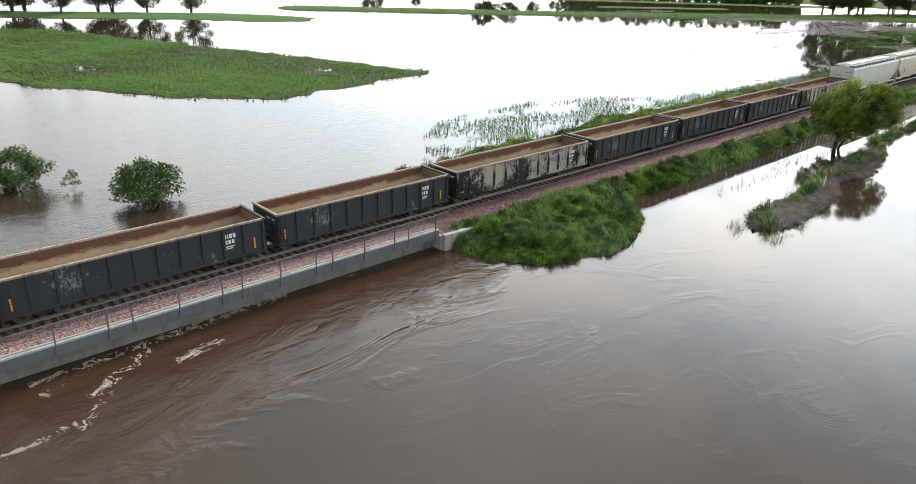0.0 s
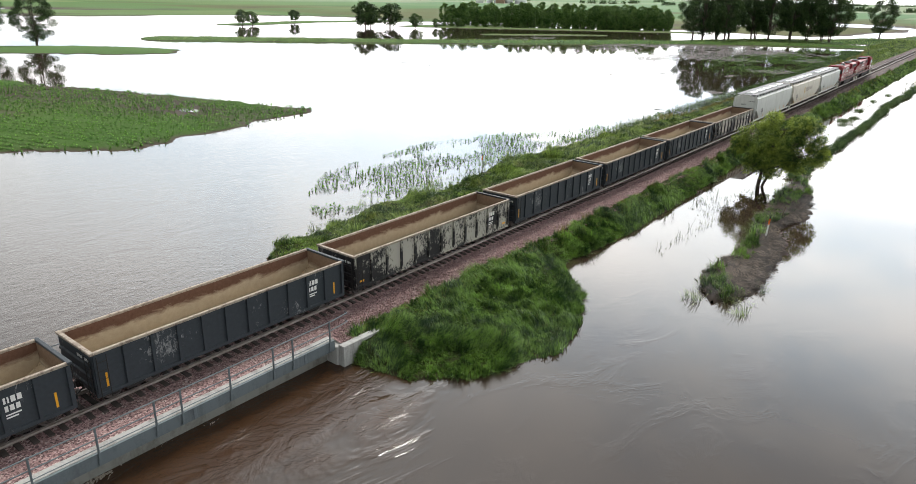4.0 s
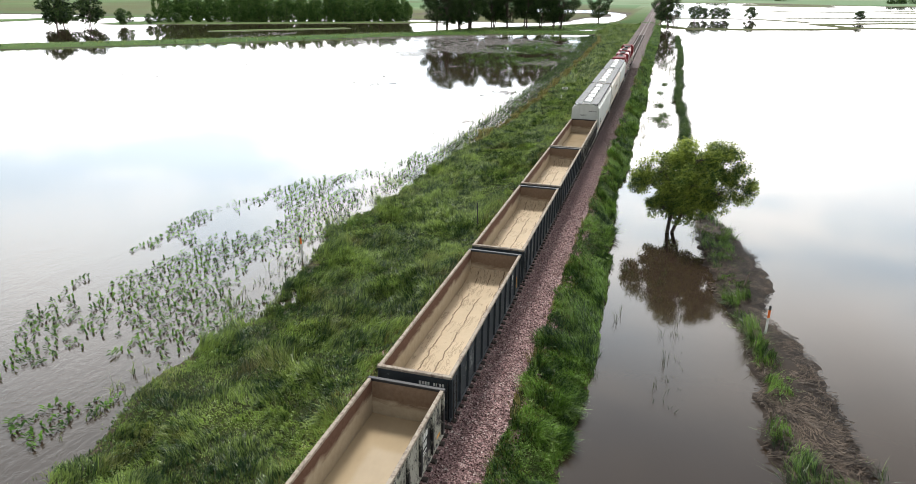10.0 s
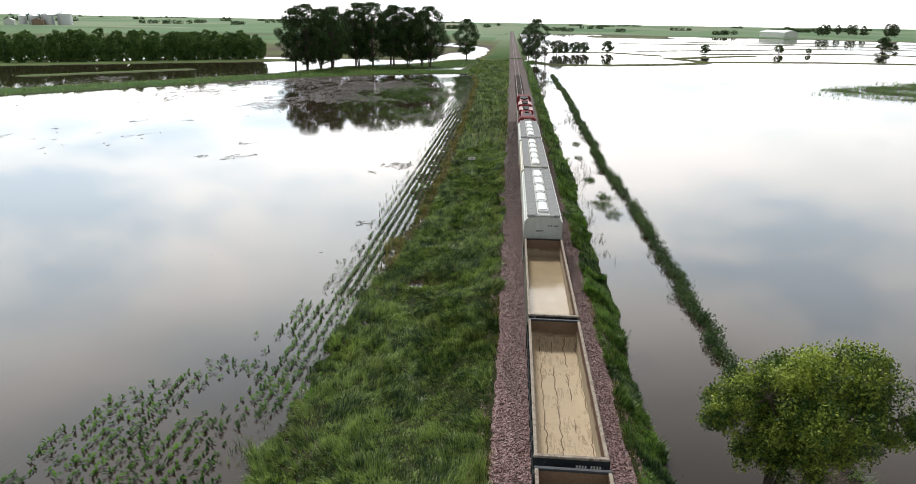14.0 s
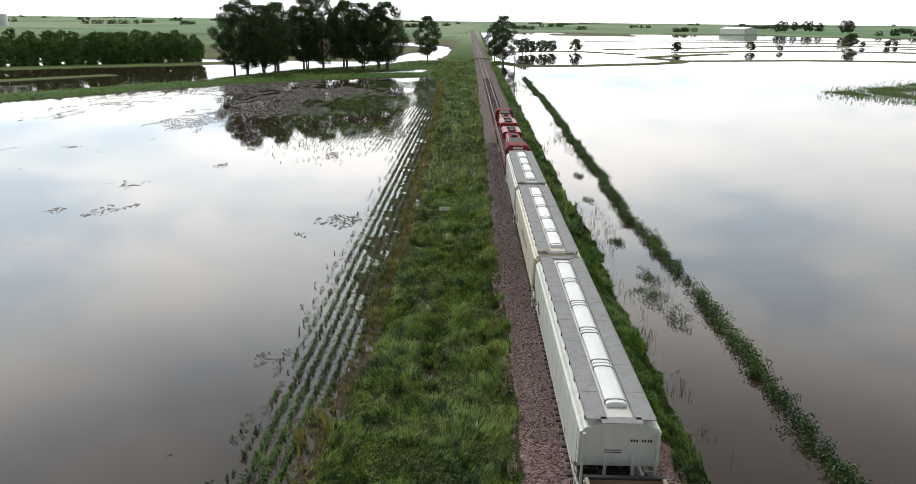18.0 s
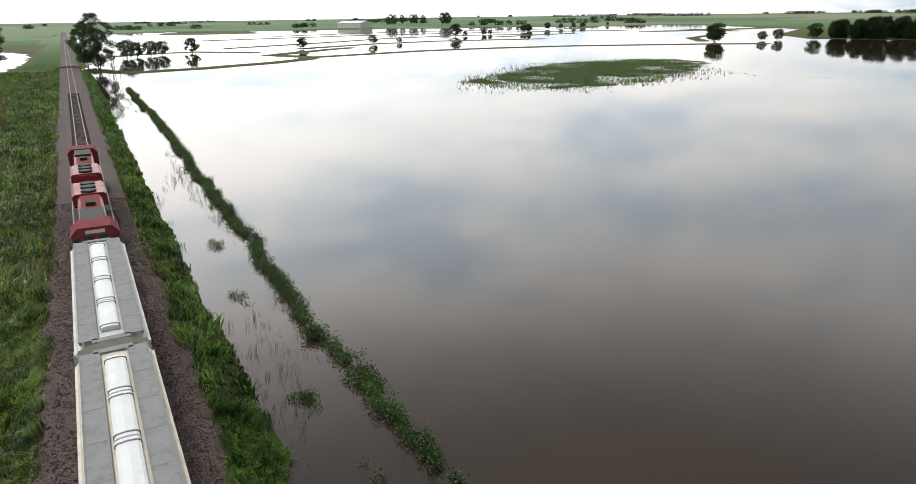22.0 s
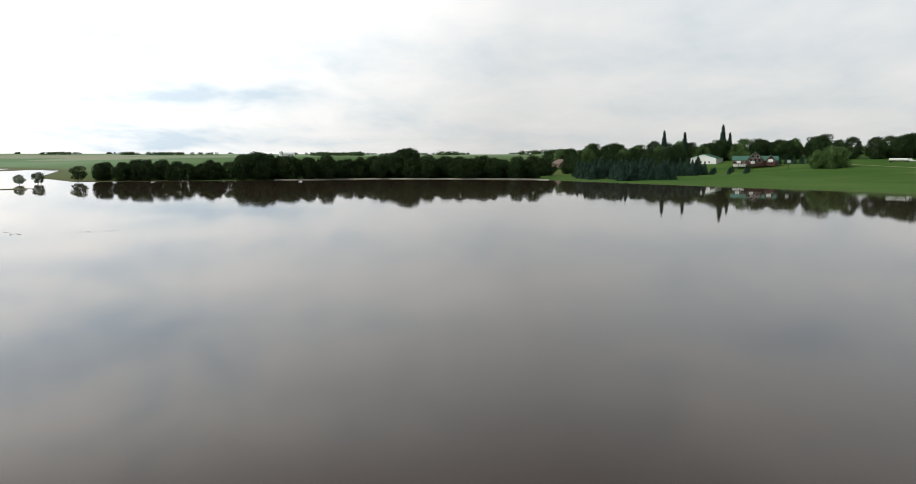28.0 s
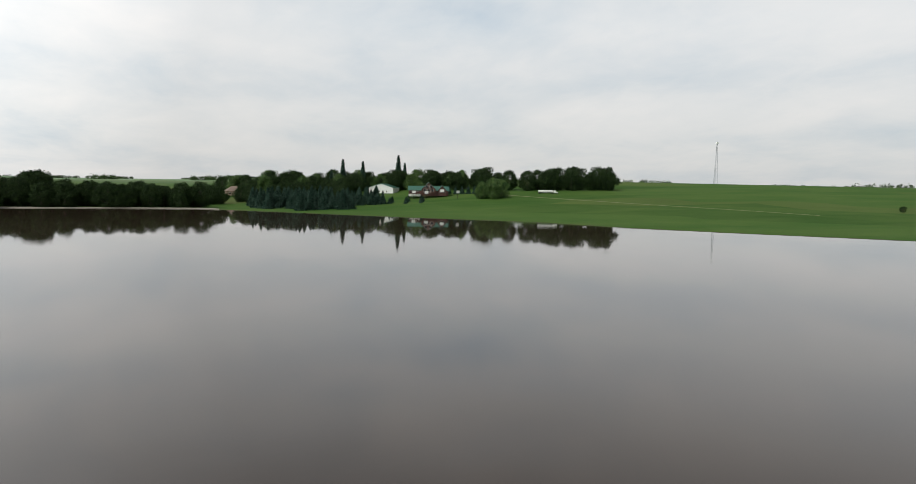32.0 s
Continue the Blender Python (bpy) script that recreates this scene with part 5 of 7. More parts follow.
def wheel_mesh(r=0.457):
    bm = bmesh.new()
    y = 0.0
    prof = [(0.0, 0.055), (0.14, 0.055), (0.18, 0.03), (r - 0.09, 0.02), (r - 0.06, 0.065), (r, 0.065), (r + 0.01, -0.04), (r + 0.03, -0.06), (r + 0.03, -0.075), (r - 0.06, -0.075), (r - 0.09, -0.03), (0.16, -0.02), (0.0, -0.05)]
    k = 20
    rings = [[bm.verts.new((q * math.cos(6.2832 * i / k), yy, q * math.sin(6.2832 * i / k))) for i in range(k)] for q, yy in prof[1:-1]]
    for a, b in zip(rings, rings[1:]):
        for i in range(k):
            bm.faces.new((a[i], a[(i + 1) % k], b[(i + 1) % k], b[i]))
    bm.faces.new(rings[0])
    bm.faces.new(rings[-1][::-1])
    bmesh.ops.recalc_face_normals(bm, faces=bm.faces[:])
    return shared("wheel", bm, STEEL)


WHEEL, BIG_WHEEL = wheel_mesh(), wheel_mesh(0.508)


def truck_mesh():
    """Cast side frames, bolster, springs and axle boxes of a two-axle freight truck."""
    bm = bmesh.new()
    for s in (-1, 1):
        y0, y1 = sorted((s * 0.92, s * 1.06))
        prism(bm, [(-1.12, 0.36), (-1.12, 0.62), (-0.55, 0.78), (0.55, 0.78), (1.12, 0.62), (1.12, 0.36), (0.95, 0.36), (0.6, 0.52), (0.3, 0.25), (-0.3, 0.25), (-0.6, 0.52), (-0.95, 0.36)], y0, y1)
        for x in (-0.89, 0.89):
            box(bm, x - 0.15, x + 0.15, *sorted((s * 0.90, s * 1.14)), 0.32, 0.60, 0.02)
            tube(bm, (x, s * 1.12, 0.457), (x, s * 1.19, 0.457), 0.10, sides=10)
        for x in (-0.14, 0.0, 0.14):
            tube(bm, (x, s * 1.0, 0.28), (x, s * 1.0, 0.52), 0.06, sides=8)
    box(bm, -0.22, 0.22, -1.15, 1.15, 0.52, 0.74, 0.02)
    for x in (-0.89, 0.89):
        tube(bm, (x, -0.95, 0.457), (x, 0.95, 0.457), 0.075, sides=10)
    return shared("truck", bm, IRON)


TRUCK = truck_mesh()


def add_trucks(thing, spacing):
    for s in (-1, 1):
        t = place("truck", TRUCK, thing, (s * spacing / 2, 0, 0), 0, "dark cast-steel wheel truck")
        for x in (-0.89, 0.89):
            for q in (-1, 1):
                place("wheel", WHEEL, t, (x, q * 0.75, 0.457), 0 if q > 0 else 180)


def coupler_mesh():
    bm = bmesh.new()
    box(bm, -0.55, 0.0, -0.09, 0.09, 0.74, 0.94, 0.02)
    box(bm, 0.0, 0.22, -0.16, 0.12, 0.70, 0.98, 0.04)
    box(bm, 0.12, 0.30, -0.13, -0.03, 0.72, 0.96, 0.03)
    tube(bm, (-0.2, 0.2, 0.8), (0.28, 0.14, 0.45), 0.03, sides=6)
    return shared("coupler", bm, IRON)


COUPLER = coupler_mesh()


def ladder_bm(bm, x, y, z0, z1, along_x=True, width=0.42, rungs=5, r=0.018):
    a, b = ((x - width / 2, y), (x + width / 2, y)) if along_x else ((x, y - width / 2), (x, y + width / 2))
    for q in (a, b):
        tube(bm, (*q, z0), (*q, z1), r, sides=6)
    for i in range(rungs):
        z = z0 + (z1 - z0) * (i + 0.3) / rungs
        tube(bm, (*a, z), (*b, z), r * 0.8, sides=6)


def stencil(thing, mat, x, z, y, rows, name="stencil", label=""):
    """Illegible or withheld lettering: plain bars on the side of a wagon. rows: (drop, [(start, width, height), ...])."""
    bm = bmesh.new()
    s = 1 if y > 0 else -1
    for drop, bars in rows:
        for start, width, hgt in bars:
            x0 = x + start if s < 0 else x - start - width
            box(bm, x0, x0 + width, *sorted((y, y + s * 0.006)), z - drop - hgt, z - drop)
    ob = part(name, bm, mat, thing, label)
    ob["kind"] = "stuff"
    return ob


def gondola(L, paint, end_paint, load, label, ribs=13):
    """An open wagon: plate sides with outside posts, chalky top chord, corrugated ends, mud inside."""
    g = empty("gondola_wagon", label, "railway wagon")
    H, W, T0 = L / 2, 1.53, 2.70
    for s in (-1, 1):
        bm = bmesh.new()
        box(bm, -H, H, *sorted((s * 1.42, s * 1.475)), 0.80, T0 - 0.08)
        part("side_plate", bm, paint, g)
        bm = bmesh.new()
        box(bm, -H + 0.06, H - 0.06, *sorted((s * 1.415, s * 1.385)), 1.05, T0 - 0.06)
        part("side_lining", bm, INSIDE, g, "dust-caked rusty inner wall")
        bm = bmesh.new()
        box(bm, -H, H, *sorted((s * 1.39, s * 1.54)), T0 - 0.08, T0 + 0.05, 0.02)
        part("top_chord", bm, CHORD, g, "chalky scraped top rail")
        bm = bmesh.new()
        box(bm, -H, H, *sorted((s * 1.40, s * 1.52)), 0.66, 0.84, 0.015)
        part("side_sill", bm, paint, g)
        bm = bmesh.new()
        prism(bm, [(-0.075, 0.84), (0.075, 0.84), (0.075, T0 - 0.1), (-0.075, T0 - 0.1)], *sorted((s * 1.47, s * 1.57)))
        rib = shared("side_post", bm, paint)
        for i in range(ribs):
            place("side_post", rib, g, (-H + 0.12 + (L - 0.24) * i / (ribs - 1), 0, 0))
        # worn stencilling and reflectors
        for x in (-H + 0.45, H - 0.75):
            bm = bmesh.new()
            box(bm, x, x + 0.09 + 0.25 * (paint is GON_BLACK), *sorted((s * 1.476, s * 1.484)), 1.0, 1.12 + 0.55 * (paint is not GON_BLACK))
            part("reflector", bm, AMBER, g, "amber reflective strip")
        stencil(g, WHITE, s * (-H + 2.55 if s < 0 else -H + 2.55), 2.25, s * 1.478, [(0, [(0, 0.16, 0.26), (0.22, 0.06, 0.26), (0.34, 0.16, 0.26), (0.56, 0.16, 0.26)]), (0.36, [(0.05, 0.15, 0.24), (0.26, 0.15, 0.24), (0.47, 0.15, 0.24)]),
                                                                             (0.72, [(0, 0.62, 0.06)]), (0.84, [(0, 0.5, 0.06)])])
        bm = bmesh.new()
        ladder_bm(bm, s * (H - 0.35), s * 1.60, 0.55, 2.55, True, 0.4, 5)
        part("ladder", bm, IRON, g)
    for s in (-1, 1):
        bm = bmesh.new()
        box(bm, *sorted((s * (H - 0.06), s * H)), -1.46, 1.46, 0.75, T0)
        for k in range(3):
            z = 1.05 + 0.5 * k
            prism2 = [(z - 0.10, 0.0), (z - 0.05, 0.07), (z + 0.05, 0.07), (z + 0.10, 0.0)]
            vs = [[bm.verts.new((s * (H + d), y, zz)) for zz, d in prism2] for y in (-1.4, 1.4)]
            for i in range(3):
                bm.faces.new((vs[0][i], vs[0][i + 1], vs[1][i + 1], vs[1][i]))
        part("end_wall", bm, end_paint, g, "ribbed dark end wall")
        bm = bmesh.new()
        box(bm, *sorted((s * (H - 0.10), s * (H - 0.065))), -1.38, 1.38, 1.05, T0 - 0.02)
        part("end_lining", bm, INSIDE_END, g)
        bm = bmesh.new()
        box(bm, *sorted((s * (H - 0.12), s * (H + 0.07))), -1.56, 1.56, T0 - 0.06, T0 + 0.06, 0.02)
        part("end_cap", bm, CHORD if s < 0 else end_paint, g, "scraped end rail")
        stencil_bars = bmesh.new()
        for k in range(9):
            if k != 4:
                box(stencil_bars, *sorted((s * H, s * (H + 0.006))), -0.2 - k * 0.12 - 0.08, -0.2 - k * 0.12, 2.22, 2.36)
        part("stencil", stencil_bars, WHITE, g)["kind"] = "stuff"
        bm = bmesh.new()
        ladder_bm(bm, s * (H + 0.08), -1.2, 0.6, 2.5, False, 0.4, 5)
        tube(bm, (s * (H + 0.12), -0.6, 1.0), (s * (H + 0.12), 0.9, 1.0), 0.02, sides=6)
        part("end_ladder", bm, IRON, g)
        place("coupler", COUPLER, g, (s * H, 0, 0), 0 if s > 0 else 180)
    # load with a ragged, sloping skin
    nx, ny = 90, 18
    X, Y = np.meshgrid(np.linspace(-H + 0.105, H - 0.105, nx), np.linspace(-1.384, 1.384, ny), indexing="ij")
    rough = 0.02 if load is MUD_SMOOTH else 0.12
    Z = 1.16 + (fbm(X * 1.3 + L, Y * 1.8, 17) - 0.5) * rough + (0 if load is MUD_SMOOTH else 0.5) * np.clip((X - H + 1.1), 0, 2) ** 1.5 + 0.05 * (np.abs(Y) / 1.4) ** 4
    idx = np.arange(nx * ny).reshape(nx, ny)
    F = np.stack([idx[:-1, :-1], idx[1:, :-1], idx[1:, 1:], idx[:-1, 1:]], -1).reshape(-1, 4)
    place("load", mesh_from("load", np.stack([X, Y, Z], -1).reshape(-1, 3), F, load, True), g, label="tan mud left in the wagon")
    bm = bmesh.new()
    box(bm, -H + 0.1, H - 0.1, -1.38, 1.38, 0.95, 1.04)
    box(bm, -H, H, -0.25, 0.25, 0.62, 0.95)
    part("underframe", bm, IRON, g)
    add_trucks(g, L - 3.6)
    return g


HOP_SECTION = [(1.40, 0.92), (1.50, 1.15), (1.585, 1.9), (1.60, 2.6), (1.60, 3.35), (1.56, 3.78), (1.60, 3.80), (1.60, 3.88), (1.50, 3.92), (1.42, 4.06), (0.5, 4.30), (0.0, 4.34)]


def hopper(L, paint, label, covers, emblem=False, slope=2.5):
    """A covered hopper: bulged steel body on slope sheets, roof walks, long white hatch covers."""
    h = empty("hopper_wagon", label, "railway wagon")
    H = L / 2
    ys, zs = [p[0] for p in HOP_SECTION], [p[1] for p in HOP_SECTION]
    stations = [-H + 0.25, -H + 0.27, -H + 0.6, -H + 1.0, -H + 1.5, -H + 2.0, -H + slope, -H + slope + 0.3]
    stations = stations + [q for q in np.arange(-H + slope + 1.5, H - slope - 0.8, 1.6)] + [-q for q in stations[::-1]]

    def floor_z(x):
        e = H - 0.25 - abs(x)
        return float(np.interp(e, [0, 0.35, 1.0, slope - 0.25, slope + 0.2], [2.35, 2.28, 1.75, 1.0, 0.92]))
    bm = bmesh.new()
    rings = []
    for x in stations:
        fz = floor_z(x)
        half = []
        for y, z in HOP_SECTION:
            zz = max(z, fz)
            half.append((float(np.interp(zz, zs, ys)) if zz < 3.7 else y, zz))
        ring = [(-y, z) for y, z in half[:-1]] + [(0.0, half[-1][1])] + [(y, z) for y, z in half[:-1][::-1]]
        rings.append([bm.verts.new((x, y, z)) for y, z in ring])
    k = len(rings[0])
    for a, b in zip(rings, rings[1:]):
        for i in range(k - 1):
            bm.faces.new((a[i], b[i], b[i + 1], a[i + 1]))
        bm.faces.new((a[k - 1], b[k - 1], b[0], a[0]))
    bm.faces.new(rings[0])
    bm.faces.new(rings[-1][::-1])
    bmesh.ops.recalc_face_normals(bm, faces=bm.faces[:])
    part("body", bm, paint, h)
    # underside bays and outlets
    span = L - 2 * slope - 0.6
    for i in range(3):
        c = -span / 2 + span * (i + 0.5) / 3
        bm = bmesh.new()
        w = span / 3 * 0.48
        lo = [bm.verts.new((c + a * 0.35, b * 0.55, 0.38)) for a, b in ((-1, -1), (1, -1), (1, 1), (-1, 1))]
        hi = [bm.verts.new((c + a * w, b * 1.35, 0.98)) for a, b in ((-1, -1), (1, -1), (1, 1), (-1, 1))]
        for q in range(4):
            bm.faces.new((lo[q], lo[(q + 1) % 4], hi[(q + 1) % 4], hi[q]))
        bm.faces.new(lo[::-1])
        bm.faces.new(hi)
        box(bm, c - 0.55, c + 0.55, -0.75, 0.75, 0.32, 0.42, 0.02)
        part("outlet", bm, paint, h, "dusty discharge hopper")
    for s in (-1, 1):
        bm = bmesh.new()
        box(bm, -H + 0.1, H - 0.1, *sorted((s * 1.36, s * 1.47)), 0.80, 0.98, 0.015)
        part("side_sill", bm, paint, h)
        # roof walk on brackets
        bm = bmesh.new()
        y0, y1 = sorted((s * 0.56, s * 1.34))
        box(bm, -H + 0.35, H - 0.35, y0, y1, 4.385, 4.41)
        for y in (y0, y1):
            box(bm, -H + 0.35, H - 0.35, y - 0.02, y + 0.02, 4.36, 4.435)
        for x in np.arange(-H + 2.4, H - 2.0, 2.4):
            box(bm, x, x + 0.03, y0, y1, 4.411, 4.418)
        part("roof_walk", bm, GRATE, h, "grey grated roof walk")
        bm = bmesh.new()
        prism(bm, [(-0.015, 4.10), (0.015, 4.10), (0.015, 4.36), (-0.015, 4.36)], *sorted((s * 1.24, s * 1.36)))
        bracket = shared("walk_bracket", bm, GRATE)
        n = int(L / 1.45)
        for i in range(n):
            place("walk_bracket", bracket, h, (-H + 0.8 + (L - 1.6) * i / (n - 1), 0, 0))
        for i in range(8):
            bm = bmesh.new()
            x = -H + 1.9 + (L - 3.6) * i / 7
            box(bm, x, x + 0.10, *sorted((s * 1.53, s * 1.548)), 1.12, 1.50)
            part("reflector", bm, AMBER, h, "amber reflective strip")
        # stencilling as bars
        stencil(h, INK, (-H + slope + 0.25) if s < 0 else (H - slope - 0.25), 2.35, s * 1.603, [(0, [(0, 0.16, 0.22), (0.22, 0.05, 0.22), (0.33, 0.14, 0.22), (0.53, 0.16, 0.22)]), (0.32, [(0.0, 0.13, 0.22), (0.18, 0.13, 0.22), (0.36, 0.13, 0.22), (0.54, 0.13, 0.22), (0.72, 0.13, 0.22), (0.90, 0.13, 0.22)]),
                                                                                              (0.66, [(0, 0.7, 0.05)]), (0.76, [(0, 0.55, 0.05)])])
        if emblem:
            y = s * 1.604
            bm = bmesh.new()
            tube(bm, (s * 1.6, y, 2.62), (s * 1.6, y + s * 0.008, 2.62), 0.52, sides=28)
            part("emblem", bm, GOLD, h, "round gold emblem")
            bm = bmesh.new()
            tube(bm, (s * 1.6, y + s * 0.008, 2.66), (s * 1.6, y + s * 0.014, 2.66), 0.26, sides=20)
            part("emblem_ring", bm, paint, h)
            stencil(h, TAUPE, s * 1.6 * 1 + (0.75 if s < 0 else -0.75), 2.98, s * 1.603, [(0, [(q * 0.36, 0.26, 0.62) for q in range(7)]), (0.10, [(2.75 + q * 0.30, 0.20, 0.42) for q in range(6)])], "trade_mark", "taupe bars of a company mark")
    # hatch covers
    span = L - 2.6
    for i in range(covers):
        x0 = -span / 2 + span * i / covers + 0.06
        x1 = -span / 2 + span * (i + 1) / covers - 0.06
        bm = bmesh.new()
        extrude_x(bm, [(-0.40, 4.32), (-0.40, 4.46), (-0.30, 4.53), (0.0, 4.56), (0.30, 4.53), (0.40, 4.46), (0.40, 4.32)], x0, x1)
        cov = part("hatch_cover", bm, HATCH, h, "white trough hatch cover")
        for x in (x0 + 0.25, x1 - 0.25):
            bm = bmesh.new()
            extrude_x(bm, [(-0.44, 4.34), (-0.44, 4.49), (-0.31, 4.555), (0.0, 4.585), (0.31, 4.555), (0.44, 4.49), (0.44, 4.34)], x - 0.03, x + 0.03)
            part("hatch_strap", bm, GRATE, cov)
    for s in (-1, 1):
        # end frame: corner posts, rails, ladder, brake platform
        xe = s * (H - 0.12)
        bm = bmesh.new()
        for y in (-1.45, 1.45):
            box(bm, *sorted((xe - 0.05, xe + 0.05)), y - 0.05, y + 0.05, 0.55, 3.9)
        for y in (-0.55, 0.55):
            box(bm, *sorted((xe - 0.06, xe + 0.02)), y - 0.06, y + 0.06, 0.9, 3.0)
        for z in (1.0, 1.55):
            tube(bm, (xe, -1.45, z), (xe, 1.45, z), 0.025, sides=6)
        part("end_frame", bm, paint, h)
        bm = bmesh.new()
        ladder_bm(bm, xe - s * 0.28, -s * 1.62, 0.35, 3.9, True, 0.42, 9)
        part("ladder", bm, paint, h)
        bm = bmesh.new()
        ladder_bm(bm, xe + s * 0.06, s * 1.22, 0.5, 4.2, False, 0.42, 9)
        part("end_ladder", bm, paint, h)
        bm = bmesh.new()
        box(bm, *sorted((s * (H - 1.5), s * H)), -0.22, 0.22, 0.66, 0.95)
        box(bm, *sorted((s * (H - 0.25), s * (H - 0.02))), -1.48, 1.48, 0.86, 1.02, 0.01)
        tube(bm, (s * (H - 1.05), -0.55, 1.45), (s * (H - 1.05), 0.55, 1.45), 0.2, sides=12)
        part("end_sill", bm, IRON, h)
        bm = bmesh.new()
        box(bm, *sorted((s * (H - 0.5), s * (H - 0.06))), -0.8, 0.8, 4.385, 4.41)
        part("end_walk", bm, GRATE, h)
        bm = bmesh.new()
        for q in range(8):
            if q != 4:
                box(bm, *sorted((s * (H - 0.25), s * (H - 0.244))), -1.25 + q * 0.11, -1.25 + q * 0.11 + 0.07, 3.45, 3.57)
        box(bm, *sorted((s * (H - 0.25), s * (H - 0.244))), -0.1, 0.6, 3.05, 3.09)
        box(bm, *sorted((s * (H - 0.25), s * (H - 0.244))), -0.1, 0.6, 2.95, 2.99)
        part("stencil", bm, INK, h)["kind"] = "stuff"
        place("coupler", COUPLER, h, (s * (H - 0.1), 0, 0), 0 if s > 0 else 180)
    add_trucks(h, L - 4.0)
    return h


def locomotive(label):
    """A six-axle road diesel. The cab faces -x, the radiators stand at +x."""
    e = empty("diesel_locomotive", label, "locomotive")
    H = 10.35
    bm = bmesh.new()
    box(bm, -H, H, -1.52, 1.52, 1.28, 1.62, 0.02)
    part("deck", bm, IRON, e, "black underframe and walkway")
    bm = bmesh.new()
    for s in (-1, 1):
        box(bm, -H + 1.2, H - 1.2, *sorted((s * 1.522, s * 1.53)), 1.45, 1.58)
    part("sill_stripe", bm, RED, e)
    # short nose, cab
    bm = bmesh.new()
    extrude_x(bm, [(-0.95, 1.62), (-0.95, 2.85), (-0.7, 3.02), (0.7, 3.02), (0.95, 2.85), (0.95, 1.62)], -H + 1.15, -H + 2.4)
    part("nose", bm, RED, e)
    bm = bmesh.new()
    extrude_x(bm, [(-1.5, 1.62), (-1.5, 3.95), (-1.05, 4.42), (1.05, 4.42), (1.5, 3.95), (1.5, 1.62)], -H + 2.4, -H + 4.75)
    cab = part("cab", bm, RED, e)
    bm = bmesh.new()
    extrude_x(bm, [(-1.56, 3.93), (-1.08, 4.46), (1.08, 4.46), (1.56, 3.93), (1.52, 3.90), (1.04, 4.425), (-1.04, 4.425), (-1.52, 3.90)], -H + 2.15, -H + 4.85)
    part("cab_roof", bm, ROOF_RED, cab, "sun-faded red cab roof")
    for s in (-1, 1):
        bm = bmesh.new()
        for x0, x1 in ((-H + 2.75, -H + 3.45), (-H + 3.65, -H + 4.35)):
            box(bm, x0, x1, *sorted((s * 1.495, s * 1.515)), 3.05, 3.75)
        part("side_window", bm, GLASS, cab)
        bm = bmesh.new()
        box(bm, -H + 2.385, -H + 2.405, *sorted((s * 0.15, s * 0.85)), 3.25, 3.8)
        box(bm, -H + 2.385, -H + 2.405, *sorted((s * 1.0, s * 1.4)), 2.9, 3.7)
        part("windscreen", bm, GLASS, cab)
    bm = bmesh.new()
    box(bm, -H + 2.37, -H + 2.40, -0.62, 0.62, 3.95, 4.2)
    part("number_board", bm, CREAM, cab)
    # long hood with equipment
    bm = bmesh.new()
    extrude_x(bm, [(-0.93, 1.62), (-0.93, 3.95), (-0.7, 4.15), (0.7, 4.15), (0.93, 3.95), (0.93, 1.62)], -H + 4.75, H - 1.2)
    hood = part("long_hood", bm, RED, e)
    bm = bmesh.new()
    extrude_x(bm, [(-0.70, 4.152), (-0.70, 4.19), (0.70, 4.19), (0.70, 4.152)], -H + 4.9, H - 1.25)
    part("hood_roof", bm, ROOF_RED, hood, "faded sooty hood roof")
    bm = bmesh.new()
    extrude_x(bm, [(-0.93, 3.0), (-1.32, 3.5), (-1.32, 4.1), (-1.1, 4.3), (1.1, 4.3), (1.32, 4.1), (1.32, 3.5), (0.93, 3.0)], H - 6.6, H - 1.6)
    part("radiator_flare", bm, RED, hood)
    for s in (-1, 1):
        bm = bmesh.new()
        box(bm, H - 6.3, H - 1.9, *sorted((s * 1.318, s * 1.332)), 3.55, 4.08)
        part("radiator_grille", bm, GRILLE, hood)
        bm = bmesh.new()
        box(bm, -H + 5.2, -H + 7.4, *sorted((s * 0.925, s * 0.945)), 3.2, 3.85)
        part("intake_grille", bm, GRILLE, hood)
        for i in range(9):
            bm = bmesh.new()
            x = -H + 5.1 + i * 1.02
            box(bm, x, x + 0.9, *sorted((s * 0.93, s * 0.955)), 1.75, 2.85, 0.008)
            part("hood_door", bm, RED, hood)
        bm = bmesh.new()
        box(bm, -H + 5.6, -H + 6.6, *sorted((s * 0.95, s * 1.4)), 1.62, 2.5, 0.02)
        part("equipment_locker", bm, RED, e)
    bm = bmesh.new()
    box(bm, -H + 5.0, -H + 8.4, -0.82, 0.82, 4.192, 4.40, 0.04)
    part("dynamic_brake_hatch", bm, GRILLE, hood, "black roof hatch")
    bm = bmesh.new()
    box(bm, -0.4, 0.6, -0.35, 0.35, 4.19, 4.48, 0.03)
    part("exhaust_stack", bm, IRON, hood)
    for x in (H - 5.8, H - 4.2, H - 2.6):
        bm = bmesh.new()
        tube(bm, (x, 0, 4.30), (x, 0, 4.46), 0.62, 0.58, sides=20)
        part("radiator_fan", bm, GRILLE, hood)
